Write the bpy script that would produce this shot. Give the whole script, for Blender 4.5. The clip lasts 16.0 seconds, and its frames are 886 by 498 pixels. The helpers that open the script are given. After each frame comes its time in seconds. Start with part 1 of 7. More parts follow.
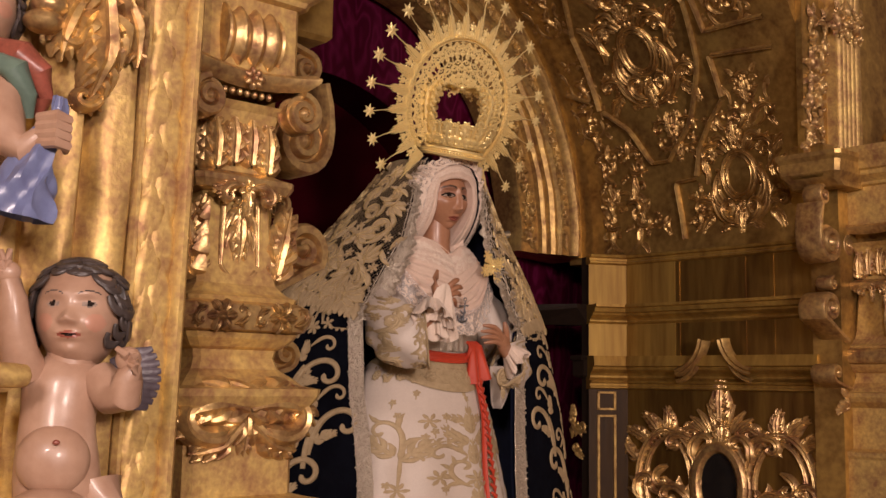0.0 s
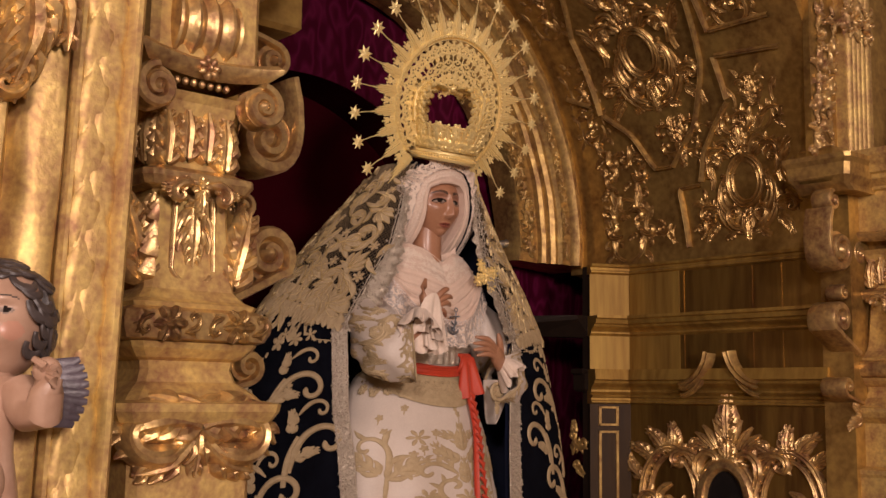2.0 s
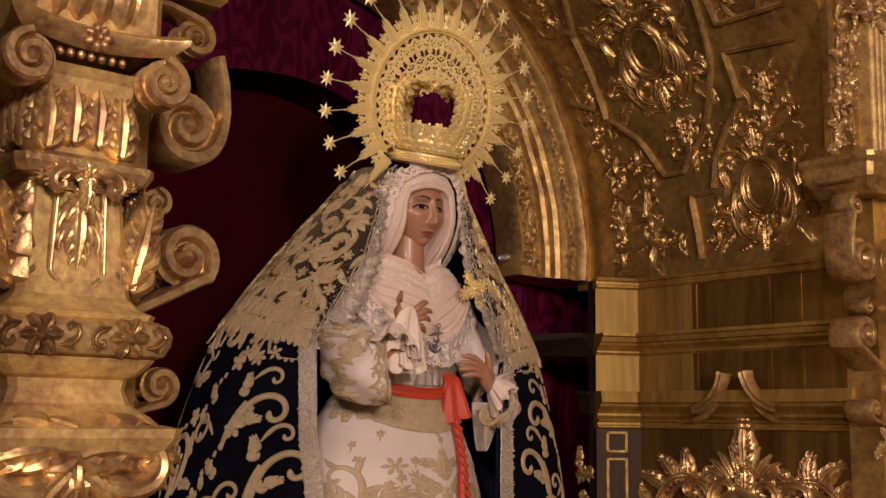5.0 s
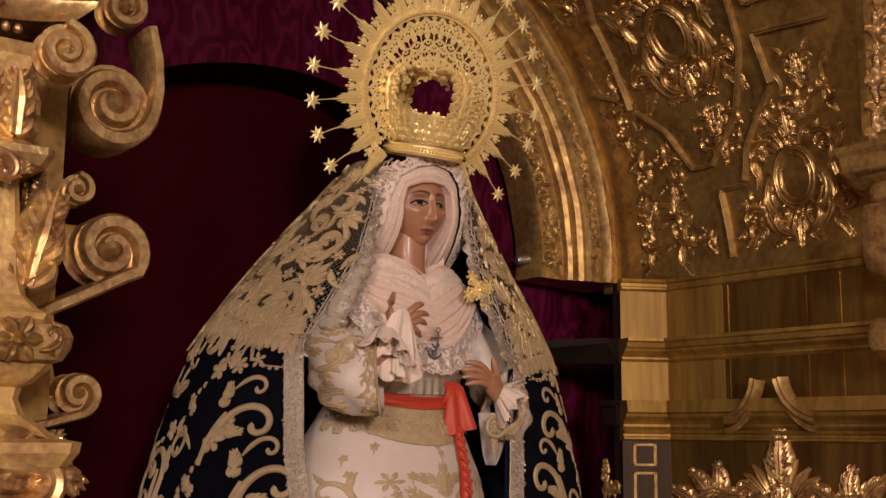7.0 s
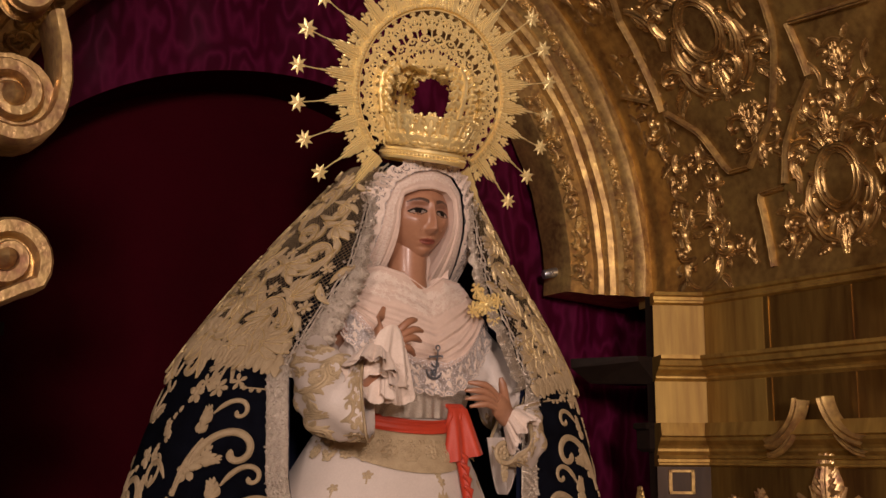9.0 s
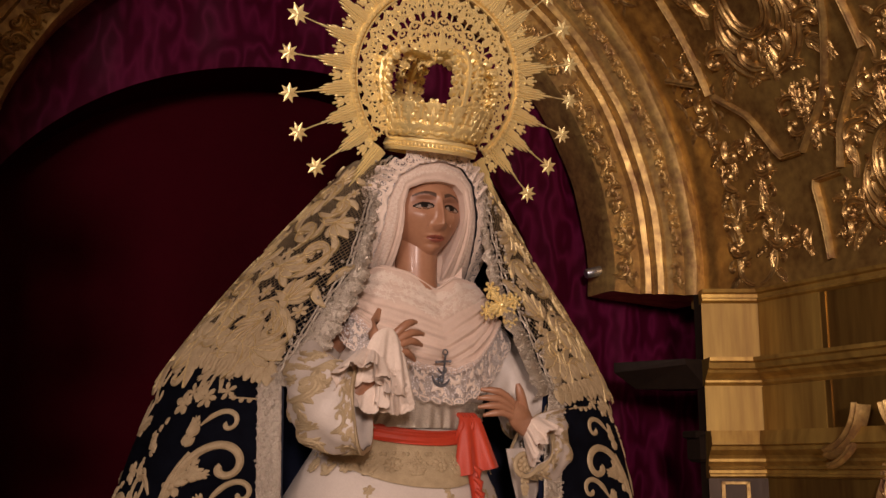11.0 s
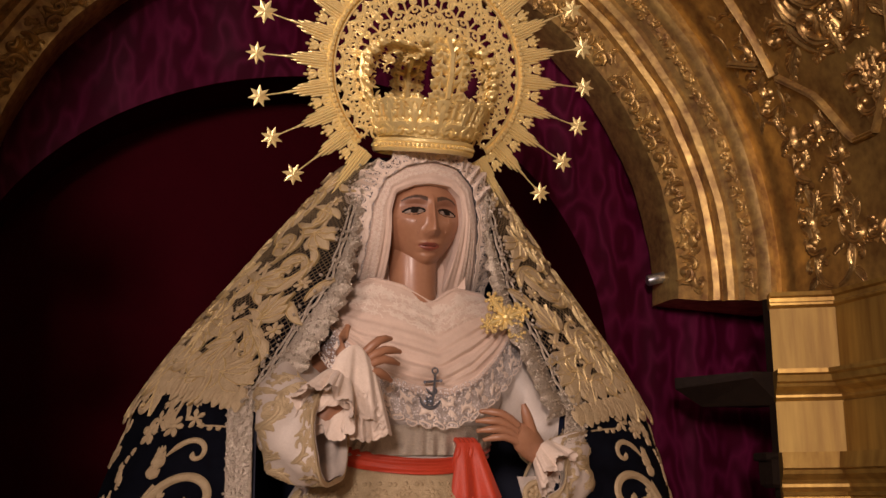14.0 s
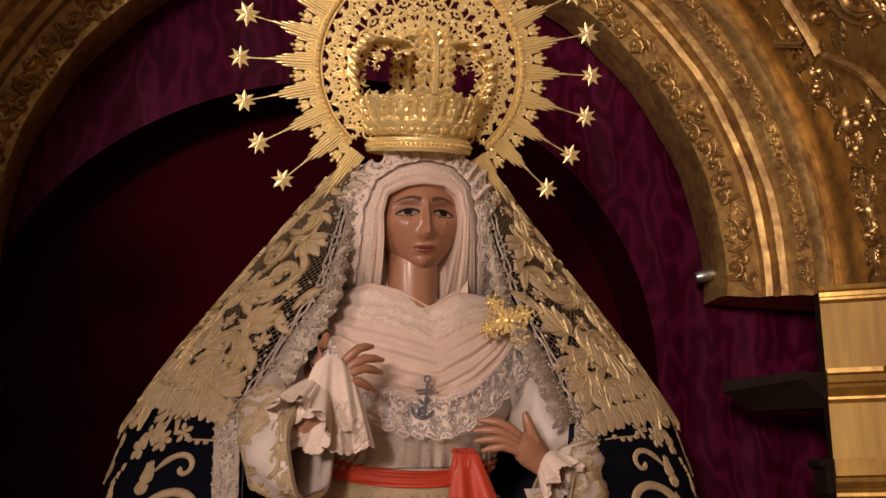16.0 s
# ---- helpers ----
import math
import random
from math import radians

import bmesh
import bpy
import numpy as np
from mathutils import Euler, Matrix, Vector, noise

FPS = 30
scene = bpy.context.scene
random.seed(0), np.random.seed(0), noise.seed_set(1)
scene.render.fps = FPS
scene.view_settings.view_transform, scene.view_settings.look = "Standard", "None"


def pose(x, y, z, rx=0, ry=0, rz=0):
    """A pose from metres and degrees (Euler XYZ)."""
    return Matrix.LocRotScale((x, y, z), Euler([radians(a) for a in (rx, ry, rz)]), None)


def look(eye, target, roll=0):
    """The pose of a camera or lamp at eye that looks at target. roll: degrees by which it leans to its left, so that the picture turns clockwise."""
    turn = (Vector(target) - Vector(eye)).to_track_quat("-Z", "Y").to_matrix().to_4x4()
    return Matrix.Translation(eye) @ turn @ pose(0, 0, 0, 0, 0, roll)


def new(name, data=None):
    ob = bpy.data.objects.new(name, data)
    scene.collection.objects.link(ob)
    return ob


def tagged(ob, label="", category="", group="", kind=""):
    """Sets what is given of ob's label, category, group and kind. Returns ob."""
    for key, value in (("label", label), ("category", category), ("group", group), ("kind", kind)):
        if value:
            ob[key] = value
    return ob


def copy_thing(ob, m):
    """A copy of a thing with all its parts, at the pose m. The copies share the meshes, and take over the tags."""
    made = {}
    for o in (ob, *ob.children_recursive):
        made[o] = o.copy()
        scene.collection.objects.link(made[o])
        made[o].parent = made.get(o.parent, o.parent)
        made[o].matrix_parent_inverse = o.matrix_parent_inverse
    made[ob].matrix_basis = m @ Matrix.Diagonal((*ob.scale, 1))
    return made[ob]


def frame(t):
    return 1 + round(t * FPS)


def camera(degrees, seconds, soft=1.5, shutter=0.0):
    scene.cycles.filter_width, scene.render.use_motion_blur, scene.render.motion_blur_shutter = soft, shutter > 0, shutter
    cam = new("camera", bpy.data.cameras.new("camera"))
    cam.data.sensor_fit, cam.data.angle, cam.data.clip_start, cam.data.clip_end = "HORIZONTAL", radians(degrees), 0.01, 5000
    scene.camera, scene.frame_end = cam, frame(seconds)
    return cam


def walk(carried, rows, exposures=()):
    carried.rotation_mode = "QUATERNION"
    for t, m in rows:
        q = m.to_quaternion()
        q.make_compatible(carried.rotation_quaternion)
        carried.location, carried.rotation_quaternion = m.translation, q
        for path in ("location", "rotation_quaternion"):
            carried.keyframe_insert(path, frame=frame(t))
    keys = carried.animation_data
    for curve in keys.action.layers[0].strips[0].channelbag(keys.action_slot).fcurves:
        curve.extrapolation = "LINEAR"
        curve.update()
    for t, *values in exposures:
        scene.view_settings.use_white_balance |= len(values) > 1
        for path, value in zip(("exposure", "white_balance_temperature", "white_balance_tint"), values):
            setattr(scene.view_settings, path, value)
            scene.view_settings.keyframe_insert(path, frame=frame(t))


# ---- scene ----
cam = camera(43.0, 16.0)
METRES, EYE, TILT, LEAN, TURN = 2.2, 1.6, 6.8, -0.8, -42.0
ROWS = [
    (0.0, 0.0, 0.0, 0.0, 0.0, 0.0, -0.0),
    (0.5, 0.0073, 0.0169, -0.0025, 0.26, 0.03, 0.05),
    (1.0, 0.0161, 0.0361, -0.0045, 0.39, 0.21, 0.07),
    (1.5, 0.0249, 0.0539, -0.0067, 0.51, 0.49, 0.08),
    (2.0, 0.0345, 0.0741, -0.0092, 0.73, 0.74, 0.11),
    (2.5, 0.044, 0.0931, -0.0114, 1.02, 0.95, 0.16),
    (3.0, 0.0553, 0.1138, -0.0145, 1.4, 1.2, 0.24),
    (3.5, 0.0663, 0.135, -0.0168, 1.65, 1.44, 0.26),
    (4.0, 0.0791, 0.1595, -0.0195, 1.83, 1.72, 0.27),
    (6.5, 0.1553, 0.2911, -0.0379, 4.87, 2.45, 0.82),
    (7.0, 0.1734, 0.3209, -0.0409, 5.73, 2.68, 0.98),
    (7.5, 0.1902, 0.3486, -0.0429, 6.65, 3.03, 1.13),
    (8.0, 0.2104, 0.3777, -0.0451, 7.65, 3.42, 1.28),
    (8.5, 0.2287, 0.4053, -0.0481, 8.65, 3.76, 1.45),
    (9.0, 0.2491, 0.4349, -0.0513, 9.71, 3.94, 1.65),
    (11.5, 0.3522, 0.574, -0.0636, 16.53, 4.91, 2.82),
    (12.0, 0.375, 0.6018, -0.0654, 18.04, 5.29, 3.05),
    (12.5, 0.3969, 0.6279, -0.0673, 19.46, 5.51, 3.27),
    (13.0, 0.4207, 0.6564, -0.0699, 20.94, 5.73, 3.51),
    (13.5, 0.443, 0.6824, -0.0719, 22.4, 5.93, 3.75),
    (14.0, 0.4675, 0.7104, -0.0749, 24.15, 6.17, 4.04),
    (14.5, 0.4902, 0.7362, -0.0765, 25.87, 6.35, 4.3),
    (15.0, 0.5156, 0.7634, -0.0791, 27.81, 6.59, 4.6),
    (15.5, 0.5392, 0.7884, -0.0806, 29.53, 6.77, 4.86),
    (16.0, 0.5646, 0.8148, -0.0826, 31.36, 6.98, 5.14),
]
walk(cam, [(t, pose(0, 0, EYE, TILT, LEAN, TURN) @ pose(METRES * x, METRES * y, METRES * z, 90 + pitch, roll, yaw)) for t, x, y, z, yaw, pitch, roll in ROWS])

# ---- light: unseen warm lamps before the niche, added fill lamps, a dim world glow ----
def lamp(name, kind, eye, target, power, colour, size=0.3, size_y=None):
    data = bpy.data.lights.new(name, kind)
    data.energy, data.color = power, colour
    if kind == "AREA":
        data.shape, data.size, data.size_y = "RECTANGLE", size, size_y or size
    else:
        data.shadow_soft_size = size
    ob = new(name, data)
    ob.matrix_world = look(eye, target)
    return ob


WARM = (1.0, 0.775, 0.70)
# unseen key lamp, its side taken from the shadows on the curtain
lamp("unseen_left_lamp", "AREA", (-0.9, -5.4, 2.9), (2.4, 2.8, 2.4), 348, WARM, 0.9)
# added to brighten the vault, no fixture stands here
lamp("unseen_left_lamp", "AREA", (-2.0, -1.7, 3.2), (2.7, 2.8, 2.8), 118, WARM, 0.6)
# added fill points that brighten the gilding and crown
for at, power in (((0.8, -5.2, 2.8), 44), ((6.6, -1.6, 2.8), 16), ((-0.6, -3.8, 3.9), 38), ((-2.2, -1.6, 4.6), 10)):
    lamp("fill_lamp", "POINT", at, (2, 2, 2), power, WARM, 0.30)
world = bpy.data.worlds.new("world")
scene.world = world
world.use_nodes = True
world.node_tree.nodes["Background"].inputs[0].default_value = (0.30, 0.20, 0.12, 1)
world.node_tree.nodes["Background"].inputs[1].default_value = 0.10


# ---- materials ----
def material(name, base, rough=0.5, metal=0.0, dark=None, scale=8.0, amount=0.5, bump=0.2, bump_scale=60.0, rough_var=0.12, depth=0.004, sheen=0.0, coat=0.0, gap=None, spec=0.5, stretch=1.0):
    """A principled surface with stains (scale) between base and dark, and fine relief (bump_scale). A stretch below 1
    pulls the stains into streaks that imitate reflections.
    """
    m = bpy.data.materials.new(name)
    m.use_nodes = True
    nt = m.node_tree
    p = nt.nodes["Principled BSDF"]
    p.inputs["Metallic"].default_value = metal
    p.inputs["Sheen Weight"].default_value = sheen
    p.inputs["Coat Weight"].default_value = coat
    p.inputs["Coat Roughness"].default_value = 0.15
    p.inputs["Specular IOR Level"].default_value = spec
    co = nt.nodes.new("ShaderNodeTexCoord")
    n1 = nt.nodes.new("ShaderNodeTexNoise")
    n1.inputs["Scale"].default_value, n1.inputs["Detail"].default_value, n1.inputs["Roughness"].default_value = scale, 6, 0.65
    n2 = nt.nodes.new("ShaderNodeTexNoise")
    n2.inputs["Scale"].default_value, n2.inputs["Detail"].default_value = bump_scale, 5
    grain = co.outputs["Object"]
    if stretch != 1.0:
        mp = nt.nodes.new("ShaderNodeMapping")
        mp.inputs["Scale"].default_value = (1.0, 1.0, stretch)
        nt.links.new(grain, mp.inputs["Vector"])
        grain = mp.outputs[0]
    nt.links.new(grain, n1.inputs["Vector"])
    nt.links.new(grain, n2.inputs["Vector"])
    ramp = nt.nodes.new("ShaderNodeValToRGB")
    d = dark or tuple(c * 0.6 for c in base)
    ramp.color_ramp.elements[0].position, ramp.color_ramp.elements[0].color = 0.5 - amount * 0.3, (*d, 1)
    ramp.color_ramp.elements[1].position, ramp.color_ramp.elements[1].color = 0.5 + amount * 0.3, (*base, 1)
    add = nt.nodes.new("ShaderNodeMath")
    add.operation = "MULTIPLY_ADD"
    add.inputs[1].default_value = 0.35
    half = nt.nodes.new("ShaderNodeMath")
    half.operation = "MULTIPLY_ADD"
    half.inputs[1].default_value, half.inputs[2].default_value = 0.65, 0.0
    nt.links.new(n1.outputs["Fac"], half.inputs[0])
    nt.links.new(n2.outputs["Fac"], add.inputs[0])
    nt.links.new(half.outputs[0], add.inputs[2])
    nt.links.new(add.outputs[0], ramp.inputs["Fac"])
    nt.links.new(ramp.outputs["Color"], p.inputs["Base Color"])
    rr = nt.nodes.new("ShaderNodeMapRange")
    rr.inputs["To Min"].default_value, rr.inputs["To Max"].default_value = max(0.03, rough + rough_var), max(0.03, rough - rough_var)
    nt.links.new(n1.outputs["Fac"], rr.inputs["Value"])
    nt.links.new(rr.outputs[0], p.inputs["Roughness"])
    b = nt.nodes.new("ShaderNodeBump")
    b.inputs["Strength"].default_value, b.inputs["Distance"].default_value = bump, depth
    nt.links.new(n2.outputs["Fac"], b.inputs["Height"])
    nt.links.new(b.outputs["Normal"], p.inputs["Normal"])
    if gap:
        lace_holes(nt, p, co, *gap)
    return m


def lace_holes(nt, p, co, scale, low, high, strength):
    """Net and flower pattern of lace: soft holes between threads."""
    v = nt.nodes.new("ShaderNodeTexVoronoi")
    v.feature = "SMOOTH_F1"
    v.inputs["Scale"].default_value = scale
    nt.links.new(co.outputs["Object"], v.inputs["Vector"])
    r = nt.nodes.new("ShaderNodeMapRange")
    r.inputs["From Min"].default_value, r.inputs["From Max"].default_value = low, high
    r.inputs["To Min"].default_value, r.inputs["To Max"].default_value = 1.0, 1.0 - strength
    nt.links.new(v.outputs["Distance"], r.inputs["Value"])
    nt.links.new(r.outputs[0], p.inputs["Alpha"])


GOLD_BRIGHT = material("gold_leaf_bright", (0.73, 0.53, 0.18), 0.52, 0.48, (0.33, 0.17, 0.08), 16, 0.48, 0.35, 90, 0.14, 0.004)
GOLD = material("gold_leaf_carved", (0.74, 0.53, 0.22), 0.36, 0.74, (0.30, 0.155, 0.082), 17, 0.42, 0.38, 75, 0.14, 0.004)
# Dark gold; its upright streaks imitate reflections in the glossy panels.
GOLD_DARK = material("gold_leaf_dark_streaked", (0.36, 0.22, 0.055), 0.34, 0.75, (0.14, 0.07, 0.02), 7, 0.42, 0.16, 30, 0.12, 0.004, stretch=0.12)
# Aged gold, its tone lowered for the weaker light in the niche.
GOLD_OLD = material("gold_leaf_aged_dimmed", (0.58, 0.385, 0.115), 0.36, 0.72, (0.22, 0.12, 0.04), 6, 0.45, 0.25, 40)
GOLD_ARCH = material("gold_leaf_arch", (0.62, 0.425, 0.145), 0.47, 0.72, (0.26, 0.145, 0.06), 11, 0.40, 0.45, 50, 0.16, 0.005)
# Gilding with the lower pilaster's shade put into its brown.
GILT_SHADE = material("shaded_gilding", (0.060, 0.032, 0.011), 0.42, 0.4, (0.028, 0.015, 0.007), 6, 0.6, 0.2, 40, 0.12, 0.004, stretch=0.2)
GOLD_CROWN = material("gold_polished", (1.0, 0.85, 0.41), 0.32, 0.52, (0.93, 0.71, 0.30), 60, 0.7, 0.45, 260, 0.10, 0.002)
GOLD_THREAD = material("gold_thread", (0.58, 0.45, 0.27), 0.55, 0.22, (0.36, 0.265, 0.145), 45, 0.9, 0.9, 420, 0.1, 0.002)
GOLD_CORD = material("gold_cord", (0.80, 0.64, 0.33), 0.34, 0.55, (0.48, 0.35, 0.17), 60, 0.9, 0.8, 420, 0.1, 0.002)
SILVER_THREAD = material("tarnished_silver_braid", (0.80, 0.71, 0.58), 0.30, 0.55, (0.25, 0.20, 0.15), 420, 0.45, 0.7, 600, 0.14, 0.003)
VELVET = material("black_velvet", (0.005, 0.006, 0.011), 0.95, 0.0, (0.002, 0.002, 0.004), 20, 0.5, 0.3, 300, 0.03, 0.001, 0, 0, None, 0.06)
NAVY = material("navy_satin_lining", (0.008, 0.012, 0.034), 0.6, 0.0, (0.004, 0.005, 0.014), 10, 0.6, 0.2, 120, 0.1, 0.002, 0, 0, None, 0.25)
IVORY = material("ivory_satin", (0.67, 0.58, 0.50), 0.5, 0.0, (0.53, 0.45, 0.385), 7, 0.7, 0.2, 250, 0.08, 0.001, 0.1)
TULLE = material("pale_tulle", (0.73, 0.565, 0.455), 0.85, 0.0, (0.61, 0.455, 0.36), 30, 0.6, 0.3, 420, 0.05, 0.001, 0.25)
LACE = material("white_lace", (0.86, 0.77, 0.72), 0.8, 0.0, (0.66, 0.58, 0.54), 160, 0.6, 0.4, 320, 0.05, 0.002, 0.15, 0, (260, 0.22, 0.44, 0.80))
LACE_SOLID = material("dense_white_lace", (0.82, 0.69, 0.58), 0.8, 0.0, (0.68, 0.55, 0.44), 80, 0.7, 0.4, 260, 0.05, 0.0015, 0.2)
NET = material("gold_net", (0.24, 0.17, 0.09), 0.5, 0.3, (0.17, 0.12, 0.065), 60, 0.8, 0.5, 300, 0.1, 0.001)
GOLD_RELIEF = material("gold_leaf_relief", (0.63, 0.43, 0.165), 0.34, 0.82, (0.24, 0.125, 0.042), 18, 0.45, 0.35, 60, 0.14, 0.005)
RED = material("red_silk", (0.56, 0.055, 0.016), 0.55, 0.0, (0.40, 0.03, 0.010), 10, 0.7, 0.25, 300, 0.08, 0.001, 0.1)
SKIN = material("painted_skin", (0.44, 0.225, 0.125), 0.40, 0.0, (0.30, 0.135, 0.075), 13, 0.95, 0.12, 90, 0.10, 0.001, 0, 0.12)
SKIN_PALE = material("painted_pale_skin", (0.47, 0.305, 0.215), 0.40, 0.0, (0.33, 0.19, 0.125), 14, 0.6, 0.3, 40, 0.1, 0.003, 0, 0.2)
LIP = material("painted_lips", (0.32, 0.09, 0.06), 0.35, 0.0, None, 30, 0.4, 0.05, 200)
DARK_PAINT = material("dark_paint", (0.016, 0.010, 0.007), 0.6, 0.0, None, 30, 0.4, 0.1, 150, 0.05, 0.002, 0, 0, None, 0.12)
EYE_WHITE = material("eye_glass", (0.36, 0.28, 0.23), 0.35, 0.0, None, 30, 0.2, 0.0, 150, 0.1, 0.004, 0, 0, None, 0.2)
BROW = material("painted_brow", (0.10, 0.055, 0.036), 0.55, 0.0, None, 40, 0.5, 0.1, 150)
LID = material("painted_lid", (0.335, 0.165, 0.098), 0.45, 0.0, (0.25, 0.115, 0.07), 22, 0.8, 0.1, 90)
HAIR = material("painted_hair", (0.085, 0.068, 0.064), 0.42, 0.0, (0.035, 0.027, 0.025), 30, 0.5, 0.5, 80, 0.08, 0.004)
BLUE = material("blue_painted_drapery", (0.20, 0.24, 0.42), 0.35, 0.0, (0.10, 0.11, 0.22), 12, 0.8, 0.3, 60, 0.08, 0.003, 0, 0.3)
WING = material("slate_painted_wing", (0.11, 0.09, 0.11), 0.4, 0.0, (0.05, 0.035, 0.045), 30, 0.8, 0.5, 80)
GREEN = material("green_painted_drapery", (0.16, 0.24, 0.19), 0.4, 0.0, (0.08, 0.12, 0.10), 14, 0.8, 0.3, 60)
DARK_WOOD = material("dark_bare_wood", (0.018, 0.010, 0.006), 0.7, 0.0, (0.008, 0.004, 0.002), 12, 0.8, 0.4, 60, 0.1, 0.004, 0, 0, None, 0.2)
# Smooth gold; upright streaks put vertical reflections into the colour.
GOLD_WALL = material("gold_leaf_smooth", (0.56, 0.365, 0.09), 0.42, 0.62, (0.25, 0.135, 0.034), 8, 0.45, 0.16, 34, 0.14, 0.004, stretch=0.09)
# Flatter gold for the pilaster, with reflections painted as dark streaks.
GOLD_MATT = material("gold_leaf_matt_streaked", (0.47, 0.305, 0.075), 0.55, 0.25, (0.24, 0.13, 0.034), 9, 0.42, 0.2, 40, 0.10, 0.004, 0, 0, None, 0.35, stretch=0.09)
PLASTER = material("warm_plaster", (0.34, 0.27, 0.20), 0.85, 0.0, (0.28, 0.22, 0.16), 2, 0.6, 0.2, 30)
STONE = material("stone_floor", (0.30, 0.26, 0.21), 0.5, 0.0, (0.20, 0.17, 0.14), 3, 0.6, 0.2, 20)
STEEL = material("brushed_steel", (0.62, 0.66, 0.72), 0.3, 0.9, None, 30, 0.4, 0.1, 100)
DARK_GLASS = material("dark_glass", (0.016, 0.014, 0.014), 0.12, 0.0, None, 5, 0.4, 0.02, 20, 0.04)
PEWTER = material("pewter", (0.30, 0.32, 0.36), 0.35, 0.9, None, 60, 0.5, 0.2, 200)
PINK = material("pink_cheek_paint", (0.50, 0.265, 0.185), 0.40, 0.0, (0.40, 0.20, 0.135), 14, 0.6, 0.3, 40, 0.1, 0.003, 0, 0.2)


def damask():
    """Burgundy moire curtain: pale watered outlines in tall flame shapes."""
    m = material("burgundy_damask", (0.10, 0.004, 0.034), 0.5, 0.0, (0.07, 0.002, 0.022), 6, 0.6, 0.2, 200, 0.08, 0.001, 0.0, 0, None, 0.07)
    nt = m.node_tree
    p = nt.nodes["Principled BSDF"]
    co = nt.nodes.new("ShaderNodeTexCoord")
    mp = nt.nodes.new("ShaderNodeMapping")
    mp.inputs["Scale"].default_value = (1.0, 1.0, 0.42)
    nt.links.new(co.outputs["Object"], mp.inputs["Vector"])
    n = nt.nodes.new("ShaderNodeTexNoise")
    n.inputs["Scale"].default_value, n.inputs["Detail"].default_value, n.inputs["Roughness"].default_value = 6.5, 2.5, 0.55
    nt.links.new(mp.outputs[0], n.inputs["Vector"])
    k = nt.nodes.new("ShaderNodeMath")
    k.operation = "MULTIPLY"
    k.inputs[1].default_value = 9.0
    nt.links.new(n.outputs["Fac"], k.inputs[0])
    f = nt.nodes.new("ShaderNodeMath")
    f.operation = "PINGPONG"
    f.inputs[1].default_value = 0.5
    nt.links.new(k.outputs[0], f.inputs[0])
    r = nt.nodes.new("ShaderNodeValToRGB")
    r.color_ramp.elements[0].position, r.color_ramp.elements[0].color = 0.15, (0.046, 0.0011, 0.012, 1)
    r.color_ramp.elements[1].position, r.color_ramp.elements[1].color = 0.5, (0.092, 0.0056, 0.031, 1)
    nt.links.new(f.outputs[0], r.inputs["Fac"])
    nt.links.new(r.outputs["Color"], p.inputs["Base Color"])
    return m


DAMASK = damask()
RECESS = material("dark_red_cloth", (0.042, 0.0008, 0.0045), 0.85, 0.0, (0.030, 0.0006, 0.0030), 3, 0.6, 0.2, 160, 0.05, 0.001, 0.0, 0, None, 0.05)


